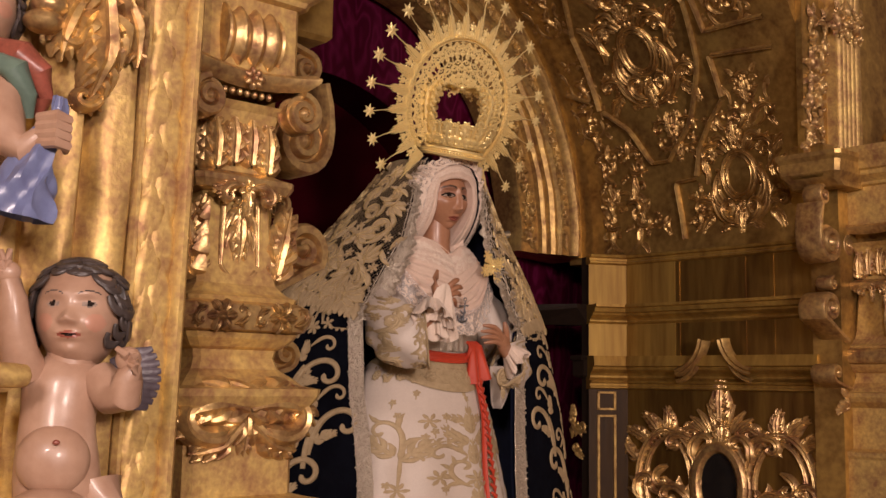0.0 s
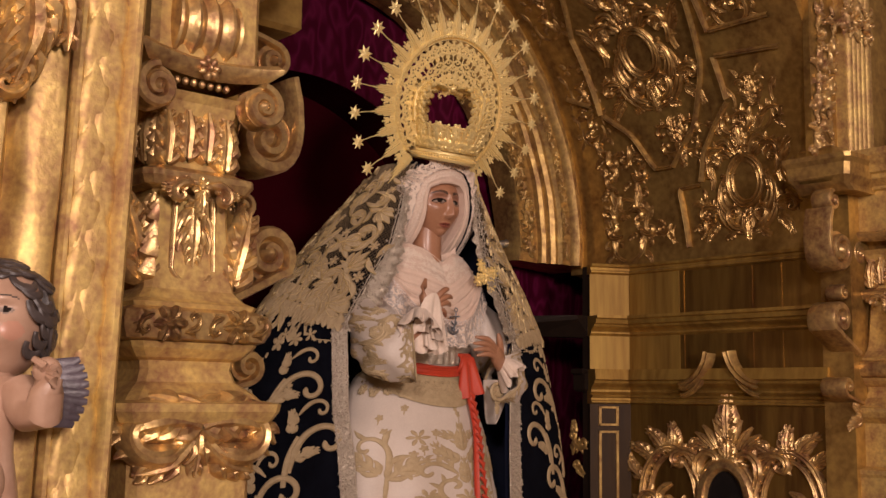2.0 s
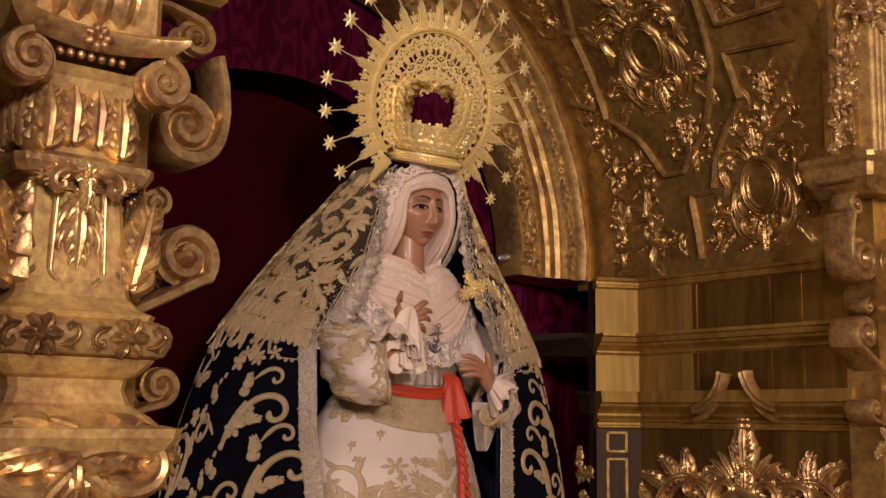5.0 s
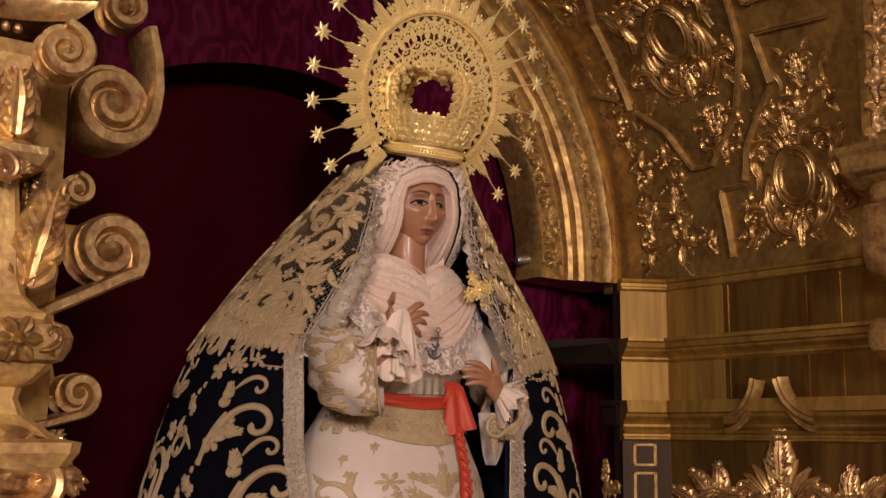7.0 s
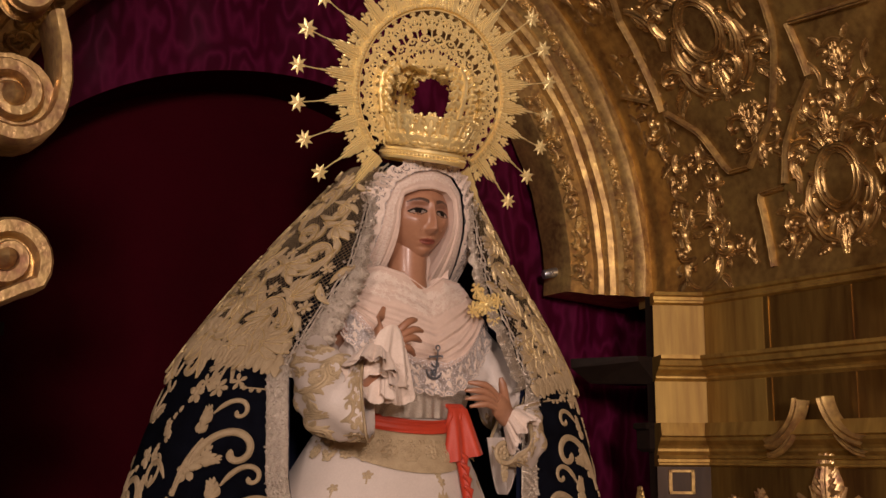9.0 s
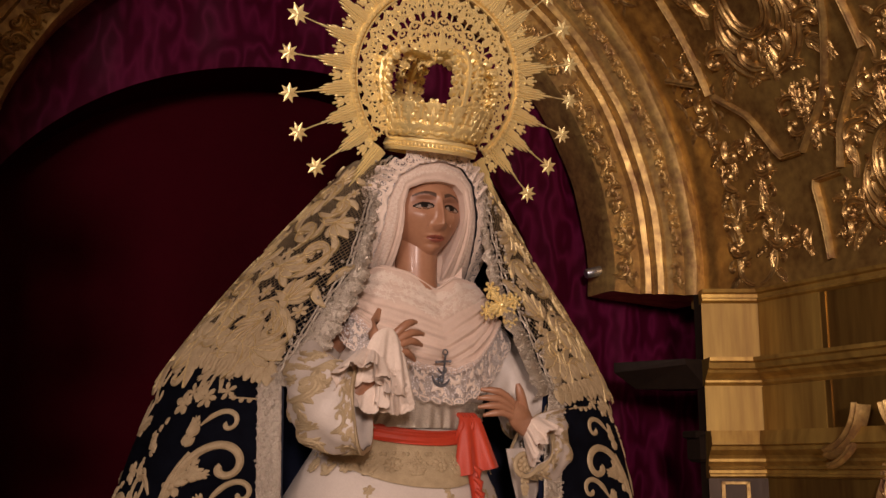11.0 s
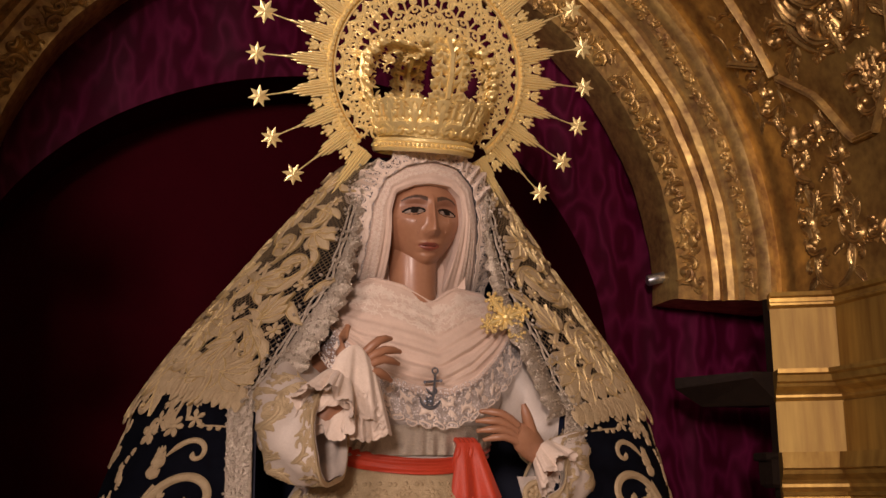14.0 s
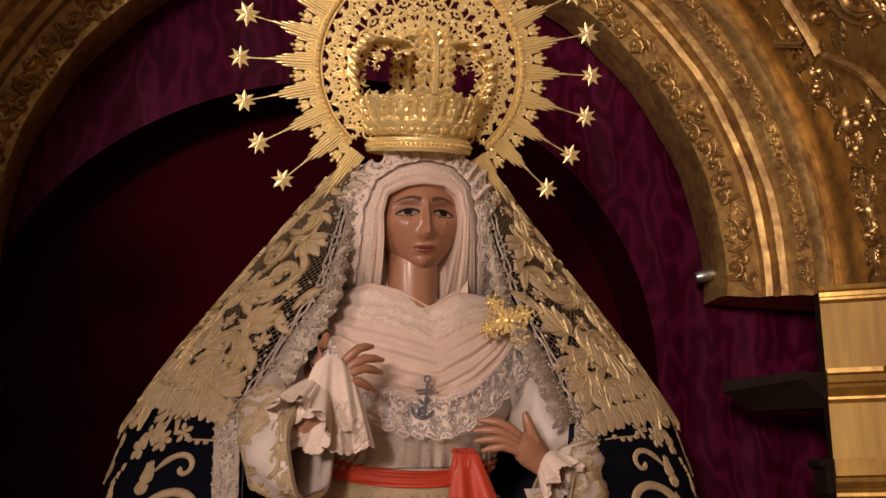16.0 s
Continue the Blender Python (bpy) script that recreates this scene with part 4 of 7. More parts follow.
    block("upper_block", [(2.174, 0.105), (2.31, 0.105), (2.315, 0.118), (2.325, 0.122), (2.335, 0.135), (2.345, 0.15), (2.36, 0.155), (2.365, 0.168), (2.385, 0.175), (2.40, 0.185), (2.42, 0.195), (2.44, 0.197), (2.445, 0.17)], GOLD_BRIGHT)
    # scrolled brackets on the jamb behind
    y = 1.985
    volute("bracket_volute", root, 1.355, 2.27, 0.040, y, 0.07, [(1.26, 2.315), (1.30, 2.318), (1.33, 2.312)], math.pi / 2, -1, GOLD, 1.4, 0.24)
    volute("bracket_volute", root, 1.340, 2.105, 0.075, y, 0.10, [(1.395, 2.24), (1.408, 2.19), (1.412, 2.14)], 0, -1, GOLD, 1.6, 0.19)
    volute("bracket_volute", root, 1.350, 1.875, 0.062, y, 0.10, [(1.24, 1.765), (1.30, 1.795), (1.375, 1.835)], -0.6, 1, GOLD, 1.5, 0.22)
    volute("bracket_volute", root, 1.315, 1.655, 0.036, y, 0.09, [(1.22, 1.60), (1.27, 1.61)], -1.3, 1, GOLD, 1.3, 0.26)
    volute("bracket_volute", root, 1.300, 1.965, 0.028, y, 0.06, [], 1.57, -1, GOLD, 1.3, 0.26)
    b = Build()
    b.box(1.05, 1.272, 1.95, 2.06, 0.9, 2.44, 0, 0.006)
    b.box(1.0, 1.40, 1.93, 2.06, 2.33, 2.45, 0, 0.01)
    part("jamb", b, GOLD_OLD, root, "", False)
    b = Build()
    b.strokes(placed(leaf(0, 0.0, 0.0, 0.09, -0.8, 4, 0.28) + leaf(0, 0.02, 0.9, 0.06, -0.8, 4, 0.25), 1.25, 1.545), lambda a, b_, h: np.stack([a, 1.945 - h, b_], -1), rise=1.3)
    for sx in (-1, 1):
        b.strokes(placed(leaf(0.0, 0, 0.35, 0.13, -1.3, 5, 0.26) + spray(0.02, -0.03, -0.4, 0.09, 1, 0.15) + leaf(0.01, -0.02, -0.9, 0.09, 0.9, 4, 0.26), cx, 1.553, 0, 1.3, sx < 0), lambda a, b_, h: np.stack([a, cy - 0.118 - h, b_], -1), groove=0.2, rise=1.7)
    b.strokes(placed(leaf(0, 0.02, -1.57, 0.10, 0, 4, 0.24), cx, 1.545), lambda a, b_, h: np.stack([a, cy - 0.118 - h, b_], -1), groove=0.2, rise=1.5)
    part("acanthus_apron", b, GOLD, root)
    b = Build()
    b.strokes(placed(both(leaf(0.0, 0, 0.2, 0.12, -0.9, 5, 0.26) + spray(0.02, 0.0, -0.5, 0.09, 1, 0.15)), cx, 1.34), lambda a, b_, h: np.stack([a, cy - 0.155 - h, b_], -1), groove=0.2, rise=1.7)
    part("acanthus_base", b, GOLD, root)
    b = Build()
    for sx in (-1, 1):
        b.strokes(placed(leaf(0, 0, 1.45, 0.15, -0.3, 6, 0.2), cx + sx * 0.088, 1.79, 0, 1, sx < 0), lambda a, b_, h: np.stack([a, cy - 0.062 - 0.25 * np.clip(1.95 - b_, 0, 1) * 0.0 - h, b_], -1), groove=0.3, rise=1.6)
        b.strokes(placed(leaf(0, 0, 1.45, 0.15, -0.3, 6, 0.2), cy + sx * 0.05, 1.79, 0, 1, sx < 0), lambda a, b_, h: np.stack([cx - 0.078 - h, a, b_], -1), groove=0.3, rise=1.6)
    part("edge_leaves", b, GOLD, root)
    return root


def bent_list(x, y):
    return [bent(x, y, -0.6, 0.05, -1.2, [0.004, 0.007, 0.002], 8), bent(x + 0.004, y - 0.03, -0.7, 0.045, -1.2, [0.004, 0.007, 0.002], 8)]


west_pillar = pillar()
copy_thing(west_pillar, Matrix.Translation((-0.03, 0.04, 0)) @ MIRROR)


# ---- the dressed statue: X0 is its axis, it faces the nave ----
X0 = 2.495
W_ROWS = [(0.9, 0.80), (1.3, 0.71), (1.47, 0.68), (1.65, 0.635), (1.80, 0.580), (1.85, 0.548), (1.95, 0.474), (2.05, 0.392), (2.16, 0.300), (2.26, 0.216), (2.32, 0.170), (2.345, 0.13)]
D_ROWS = [(0.9, 0.26), (1.65, 0.19), (1.86, 0.17), (2.10, 0.14), (2.30, 0.09), (2.345, 0.05)]
E_ROWS = {-1: [(0.9, 0.36), (1.3, 0.335), (1.45, 0.345), (1.56, 0.36), (1.82, 0.355), (1.90, 0.302), (1.97, 0.258), (2.05, 0.200), (2.17, 0.160), (2.27, 0.135), (2.32, 0.105), (2.345, 0.07)],
          1: [(0.9, 0.27), (1.3, 0.262), (1.45, 0.268), (1.63, 0.285), (1.80, 0.318), (1.86, 0.290), (1.94, 0.252), (2.04, 0.190), (2.17, 0.155), (2.27, 0.135), (2.32, 0.105), (2.345, 0.07)]}
C_ROWS = [(0.9, 2.92), (1.86, 2.89), (2.1, 2.87), (2.345, 2.81)]


def row(rows, z):
    return np.interp(z, [r[0] for r in rows], [r[1] for r in rows])


def mantle_at(phi, z, h):
    """phi: degrees from the front, positive to the statue's left; h: outwards."""
    t = np.radians(phi)
    w, d, c = row(W_ROWS, z), row(D_ROWS, z), row(C_ROWS, z)
    d = np.where(np.abs(phi) > 90, d + 0.06, d)
    fold = 0.010 * np.sin(t * 9 + z * 3) * np.clip((1.9 - z) * 3, 0, 1)
    x, y = (w + h + fold) * np.sin(t), -(d + h) * np.cos(t)
    return np.stack([X0 + x, c + y, z + 0.35 * h * np.clip((z - 1.85) * 6, 0, 1)], -1)


def edge_phi(z, side):
    return np.degrees(np.arcsin(np.clip(row(E_ROWS[side], z) / row(W_ROWS, z), 0, 0.98)))


def hem_z(phi, side):
    """Height of the shawl's hem: it drops towards the front edges."""
    return np.interp(np.abs(phi), [34, 48, 70, 95], [1.79, 1.812, 1.840, 1.866]) - (0.018 if side > 0 else 0.0)


def mantle_patch(phi0, z0, side, lift=0.0):
    """Stitched work round a point of the mantle; a runs away from the front edge."""
    w = float(row(W_ROWS, z0)) * 0.72
    return lambda a, b, h: mantle_at(side * (phi0 + np.degrees(a / w)), z0 + b, h + lift)


def sheet(z0, z1, lift, nphi=90, nz=60, hem=0.0, inner=False):
    zs = np.linspace(z0, z1, nz)
    rows = []
    for z in zs:
        ph = np.linspace(float(edge_phi(z, 1)), 360 - float(edge_phi(z, -1)), nphi)
        rows.append([])
        zz = np.full(nphi, z)
        if hem and z == zs[0]:
            zz = z + hem * np.abs(np.sin(np.radians(ph) * 14))
        p = np.where(ph > 180, ph - 360, ph)
        rows[-1] = mantle_at(p, zz, lift)
    return np.array(rows)


b = Build()
b.grid(sheet(0.9, 2.345, 0.0))
b.grid(sheet(0.9, 2.345, -0.012), slot=1)
mantle = tagged(part("mantle", b, [VELVET, NAVY], None, "", True, None), "black velvet mantle embroidered in gold over the statue", "mantle")
rr = random.Random(5)
for side in (-1, 1):
    b = Build()
    for z0, phi, k, flip, ang in ((1.67, 62, 0.15, 1, 0.3), (1.50, 54, 0.16, 1, 0.1), (1.52, 84, 0.15, -1, 0.6), (1.33, 66, 0.17, 1, -0.1), (1.34, 96, 0.16, -1, 0.2), (1.16, 58, 0.16, 1, 0.3), (1.12, 84, 0.17, -1, 0.2), (1.0, 70, 0.14, 1, 0.0), (1.66, 108, 0.14, -1, 0.3), (1.48, 118, 0.14, 1, 0.3)):
        ss = [curl(-0.3, -0.7, 1.5, 1.25, 1.15, flip, 0.042, 34), curl(0.1, -0.8, 0.5, 0.8, 1.1, -flip, 0.05, 28), curl(-0.2, 0.3, 2.0, 0.6, 1.1, flip, 0.055, 24)] + leaf(0.45, -0.3, 0.3, 0.40, 0.7, 4, 0.2) + leaf(-0.15, 0.0, 1.1 + 0.5 * flip, 0.42, -0.7 * flip, 4, 0.2) + leaf(-0.35, -0.45, 2.3, 0.42, 0.8, 4, 0.2) + leaf(0.1, 0.55, 1.2, 0.34, 0.8, 3, 0.2)
        ss += [bent(-0.25, -0.95, 1.4, 0.9, 0.5 * flip, [0.035, 0.05, 0.03], 12)] + flower(0.35, 0.45, 0.17, 5) + beads([(0.5, 0.15), (0.58, 0.02), (0.62, -0.12)], 0.045)
        b.strokes(placed(ss, 0, 0, ang, k), mantle_patch(phi, z0, side, 0.002), groove=0.3, rise=0.6, fat=1.28)
        part("gold_embroidery", b, GOLD_THREAD, mantle, "raised gold thread scrollwork")
        b = Build()
    # pendant spray under the shawl's hem
    ss = [bent(0, 0.5, -1.57, 0.45, 0.2, [0.03, 0.04, 0.02], 8), bent(0.05, 0.45, -0.9, 0.5, -0.7, [0.03, 0.05, 0.02], 8), bent(-0.05, 0.45, -2.2, 0.5, 0.7, [0.03, 0.05, 0.02], 8)]
    ss += flower(0.33, 0.0, 0.16, 5) + flower(-0.36, 0.02, 0.16, 5) + flower(0.0, -0.1, 0.19, 6) + leaf(0, 0.45, -0.3, 0.45, -0.6, 4, 0.22) + leaf(0, 0.45, 3.4, 0.45, 0.6, 4, 0.22)
    ss += beads([(-0.5 - 0.14 * i, -0.10 - 0.05 * math.sin(i)) for i in range(4)], 0.045) + [bent(-0.42, -0.1, 3.14, 0.7, 0.2, [0.015, 0.015], 6)]
    b.strokes(placed(ss, 0, 0, 0, 0.12), mantle_patch(58, 1.775, side, 0.002), groove=0.3, rise=0.6, fat=1.0)
    ss = [curl(0, 0.5, -1.9, 0.6, 0.6, -1, 0.09), bent(0.0, -0.3, 1.9, 0.6, 0.8, [0.03, 0.06, 0.02], 9)] + leaf(0, -0.5, 2.4, 0.6, 0.8, 4, 0.2) + leaf(0, -0.5, 0.8, 0.5, -0.8, 4, 0.2)
    b.strokes(placed(ss, 0, 0, 0, 0.12), mantle_patch(92, 1.75, side, 0.002), groove=0.3, rise=0.6, fat=1.0)
    part("gold_embroidery", b, GOLD_THREAD, mantle, "raised gold thread scrollwork")
    # beaded silver braid along the front edge
    b = Build()
    zs = np.linspace(0.92, 1.84, 120)
    e = edge_phi(zs, side)
    for k, (o, w) in enumerate(((0.004, 0.004), (0.061, 0.004))):
        q = mantle_at(side * (e + np.degrees(o / row(W_ROWS, zs))), zs + 0.003 * np.sin(zs * 220 + k * 2), 0.004)
        b.tube(q, w, 6, up=(0, -1, 0), flat=0.5)
    u = np.linspace(0.004, 0.062, 11)
    b.grid(np.array([[mantle_at(side * (edge_phi(z, side) + math.degrees(o / float(row(W_ROWS, z)))), np.array(z), 0.005 + 0.002 * math.sin(z * 260 + o * 200)) for o in u] for z in np.linspace(0.92, 1.84, 260)]))
    for i in range(900):
        z = 0.95 + 0.87 * rr.random()
        p = mantle_at(side * (edge_phi(z, side) + math.degrees(rr.random() * 0.068 / row(W_ROWS, z))), np.array(z), 0.007)
        b.ball(p, 0.0016 + 0.0022 * rr.random(), 5, 4)
    part("silver_braid", b, SILVER_THREAD, mantle, "tarnished silver beaded braid")

# gold lace shawl over head and shoulders
b = Build()
zs = np.linspace(1.772, 2.325, 50)
drift = np.concatenate([[0], np.cumsum(np.degrees(np.diff(zs) * 0.85 / (0.72 * row(W_ROWS, zs[1:]))))])
for way in (-1, 1):
    for p0 in np.arange(-330, 330, 2.1):
        p = p0 + way * drift
        for side in (-1, 1):
            k = np.nonzero((side * p > edge_phi(zs, side)) & (side * p < 125) & (zs > hem_z(p, side) + 0.004))[0]
            if len(k) > 2:
                b.tube(mantle_at(p[k], zs[k], 0.0085 + 0.0004 * way), 0.0008, 4, up=(0, -1, 0.2))
shawl = tagged(part("lace_shawl", b, NET, None, "", True, None), "gold embroidered net shawl over the head and shoulders of the statue", "shawl")
for side in (-1, 1):
    b = Build()
    cords = Build()
    # broad satin-stitched bands, palmettes and C-scrolls, each outlined by a cord
    for j in range(10):
        z0 = 1.862 + 0.047 * j
        kk = 0.054 - 0.0022 * j
        e0 = float(edge_phi(z0, side))
        reach = 104 - e0
        m = max(2, round(float(row(W_ROWS, z0)) * 0.80 * math.radians(reach) / 0.080))
        for i in range(m):
            phi = e0 + 1 + reach * (i + 0.5 + 0.25 * (j % 2) + 0.12 * (rr.random() - 0.5)) / m
            hand = 1 if (i + j) % 2 else -1
            turn = (0.5 if hand > 0 else 2.2) + 0.9 * (rr.random() - 0.5) + (1.57 if j % 3 == 1 else 0)
            if (i + 2 * j) % 3 == 0:
                ss = [bent(0, -0.75, 1.57 + q * 0.52, 1.45 - 0.22 * abs(q), -q * 0.35, [0.06, 0.19, 0.23, 0.03], 10) for q in (-2, -1, 0, 1, 2)] + [curl(0.1, -0.8, -0.3, 0.7, 1.0, -1, 0.15, 18), curl(-0.1, -0.8, 3.4, 0.7, 1.0, 1, 0.15, 18)]
            else:
                ss = [curl(-0.75, -0.75, 1.25, 1.75, 1.05, -hand, 0.105, 30), bent(-0.7, 0.0, 1.2, 1.3, -1.2 * hand, [0.06, 0.20, 0.15, 0.02], 12), bent(0.75, -0.7, 2.0, 1.3, 0.9 * hand, [0.05, 0.19, 0.14, 0.02], 12)] + flower(0.12 * hand, 0.1, 0.34, 6)
            at = mantle_patch(phi, z0 + 0.010 * (rr.random() - 0.5), side, 0.0112 + 0.0012 * rr.random())
            ss = placed(ss, 0, 0, turn, kk)
            b.strokes(ss, at, groove=0.45, rise=0.50, fat=1.0)
            for p_, w_, h_ in ss[:4]:
                t_ = np.gradient(p_, axis=0)
                t_ /= np.linalg.norm(t_, axis=1)[:, None] + 1e-9
                n_ = np.stack([-t_[:, 1], t_[:, 0]], 1)
                cords.strokes([(p_ + n_ * (w_ * 0.92)[:, None], np.full(len(p_), 0.0013), np.full(len(p_), 0.0052))], at, rise=1.0, fat=1.0)
    # ragged hem of broad stitched leaves
    for i in range(48):
        phi = 34 + i * 1.9
        if phi < float(edge_phi(1.82, side)) + 2:
            continue
        hz = float(hem_z(phi, side))
        ss = [bent(0, 0.9, -1.57 + 0.25 * (i % 3 - 1), 1.05 + 0.25 * rr.random(), 0.2 * (i % 2 - 0.5), [0.1, 0.30, 0.26, 0.05], 9), bent(0, 2.0, -1.57 - 0.3 * (i % 3 - 1), 1.2, 0.2, [0.1, 0.28, 0.24, 0.05], 9)]
        b.strokes(placed(ss, 0, 0, 0, 0.040), mantle_patch(phi, hz, side, 0.0116), groove=0.4, rise=0.5)
    part("gold_cord", cords, GOLD_CORD, shawl, "glinting gold cord outlines")["kind"] = "stuff"
    part("gold_embroidery", b, GOLD_THREAD, shawl, "dense gold thread leaves and scrolls")["kind"] = "stuff"
    b = Build()
    zs = np.linspace(1.80, 2.33, 90)
    e = edge_phi(zs, side)
    for o, w in ((0.002, 0.0030), (0.012, 0.0022)):
        q = mantle_at(side * (e + np.degrees(o / row(W_ROWS, zs))), zs + 0.004 * np.sin(zs * 170 + o * 900), 0.010 + 0.002 * np.sin(zs * 130 + o * 300))
        b.tube(q, w, 6, up=(0, -1, 0), flat=0.6)
    for i in range(110):
        z = 1.80 + 0.52 * rr.random()
        p = mantle_at(side * (edge_phi(z, side) + math.degrees((rr.random() * 0.05 - 0.025) / row(W_ROWS, z))), np.array(z), 0.020)
        b.ball(p, 0.0022 + 0.002 * rr.random(), 6, 4)
    part("silver_braid", b, SILVER_THREAD, shawl, "crimped silver lace edge")
    b = Build()
    zs = np.linspace(1.79, 2.26, 160)
    v = np.linspace(0, 1, 12)
    q = mantle_at(side * edge_phi(zs, side), zs, 0.004)
    inn = np.stack([-side * (np.interp(zs, [1.79, 1.97, 2.07, 2.26], [0.056, 0.052, 0.034, 0.006]) + 0.004 * np.sin(zs * 190)), np.interp(zs, [1.79, 2.0, 2.12, 2.26], [-0.035, -0.02, 0.0, 0.0]), -0.015 + 0 * zs], 1)
    g = q[:, None] + v[None, :, None] * inn[:, None]
    g[:, :, 1] -= 0.006 * np.sin(zs * 150 + np.sin(zs * 40))[:, None] * v[None] + 0.010 * np.sin(v * 3.14)[None]
    b.grid(g)
    for i in range(420):
        p = g[rr.randrange(160), rr.randrange(12)]
        b.ball(p + (0, -0.003, 0), 0.0012 + 0.0022 * rr.random(), 5, 4)
    part("silver_lace", b, SILVER_THREAD, shawl, "sparkling silver lace inner border", True, None)

# ---- dress ----
T_ROWS = [(0.9, 0.34, 0.27), (1.2, 0.29, 0.23), (1.5, 0.225, 0.178), (1.63, 0.170, 0.138), (1.685, 0.146, 0.118), (1.735, 0.160, 0.118), (1.83, 0.205, 0.115), (1.95, 0.185, 0.10), (2.03, 0.10, 0.07), (2.06, 0.045, 0.05)]


def torso_at(phi, z, h):
    t = np.radians(phi)
    zz = [r[0] for r in T_ROWS]
    rx, ry = np.interp(z, zz, [r[1] for r in T_ROWS]), np.interp(z, zz, [r[2] for r in T_ROWS])
    wide = np.interp(z, [0.9, 1.2, 1.5, 1.66, 1.73], [0.125, 0.125, 0.120, 0.085, 0.0])
    rx = rx + np.where(np.sin(t) < 0, wide, 0.0)
    fold = 0.006 * np.sin(t * 13 + 0.6) * np.clip((1.62 - z) * 3, 0, 1)
    return np.stack([X0 + (rx + h + fold) * np.sin(t), 2.84 - (ry + h + fold) * np.cos(t), z + 0 * t], -1)


def torso_patch(phi0, z0, lift=0.001):
    return lambda a, b, h: torso_at(phi0 + np.degrees(a / 0.2), z0 + b, h + lift)


dress = empty("dress", (0, 0, 0), "ivory satin dress with gold embroidered flowers on the statue", "dress")
b = Build()
PH, ZZ = np.meshgrid(np.linspace(-180, 180, 97), np.linspace(0.9, 2.06, 70))
b.grid(torso_at(PH, ZZ, 0.0))
part("gown", b, IVORY, dress, "", True, None)
b = Build()
b.strokes(placed(both(spray(0.12, -0.3, 0.9, 0.55, -1, 0.1) + leaf(0.1, -0.05, 0.5, 0.5, 0.8, 5, 0.24) + leaf(0.05, 0.3, 0.8, 0.4, -0.8, 4, 0.24) + spray(0.1, -0.9, 0.6, 0.6, 1, 0.09) + flower(0.5, -0.7, 0.16, 6) + flower(0.75, -0.25, 0.14, 6)) + leaf(0, 0.15, 1.57, 0.55, 0, 6, 0.26) + leaf(0, -0.45, 1.57, 0.5, 0, 5, 0.24) + flower(0, -0.75, 0.18, 7) + leaf(0, -1.4, 1.57, 0.6, 0, 5), k=0.16), torso_patch(4, 1.42), groove=0.3, rise=0.4, fat=0.8)
part("gold_embroidery", b, GOLD_THREAD, dress, "gold embroidered bouquet")
for phi, z0, fl in ((-42, 1.46, False), (46, 1.46, True), (-60, 1.25, False), (-24, 1.12, False), (30, 1.1, True), (60, 1.22, True)):
    b = Build()
    b.strokes(placed(spray(0.0, -0.6, 1.35, 0.95, 1, 0.075, 1.1, 3) + leaf(0.05, -0.7, 0.9, 0.8, -0.8, 5, 0.2) + leaf(-0.1, -0.6, 2.3, 0.8, 0.8, 5, 0.2) + flower(0.45, 0.15, 0.18, 6) + [bent(0, -1.3, 1.5, 0.8, 0.1, [0.02, 0.05, 0.03], 9)], 0, 0, 0, 0.14, fl), torso_patch(phi, z0), groove=0.3, rise=0.4, fat=0.75)
    part("gold_embroidery", b, GOLD_THREAD, dress, "gold embroidered scroll")
b = Build()
for i in range(40):
    phi, z0 = -75 + 150 * rr.random(), 0.95 + 0.62 * rr.random()
    b.strokes(placed(flower(0, 0, 0.3, 5, rr.random()) + [bent(0, -0.6, 1.5, 0.5, 0.4, [0.03, 0.04], 5)], k=0.035), torso_patch(phi, z0), rise=0.4)
part("gold_sprigs", b, GOLD_THREAD, dress, "small gold embroidered flowers")["kind"] = "stuff"
b = Build()
PH, VV = np.meshgrid(np.linspace(-100, 100, 80), np.linspace(0, 1, 9))
b.grid(torso_at(PH, 1.678 + 0.030 * np.sin(np.radians(PH)) ** 2 - VV * (0.045 + 0.062 * np.cos(np.radians(PH * 0.9)) ** 2), 0.007))
for i in range(-6, 7):
    b.strokes(placed((flower(0, 0, 0.5, 8) if i % 2 == 0 else both(leaf(0.05, -0.6, 1.3, 0.9, -0.8, 4, 0.24)) + flower(0, 0.3, 0.3, 6)) + beads([(-0.5, 0.7), (0.0, 0.75), (0.5, 0.7)], 0.1), k=0.034), torso_patch(i * 12, 1.622, 0.009), rise=0.6)
part("embroidered_belt", b, GOLD_THREAD, dress, "gold embroidered pointed belt")
b = Build()
PH, VV = np.meshgrid(np.linspace(-90, 90, 200), np.linspace(0, 1, 7))
b.grid(torso_at(PH, 1.765 - 0.062 * VV, 0.012 + 0.003 * np.sin(np.radians(PH) * 31 + 2 * np.sin(np.radians(PH) * 7)) * VV))
part("waist_lace", b, SILVER_THREAD, dress, "grey silver lace at the waist", True, None)


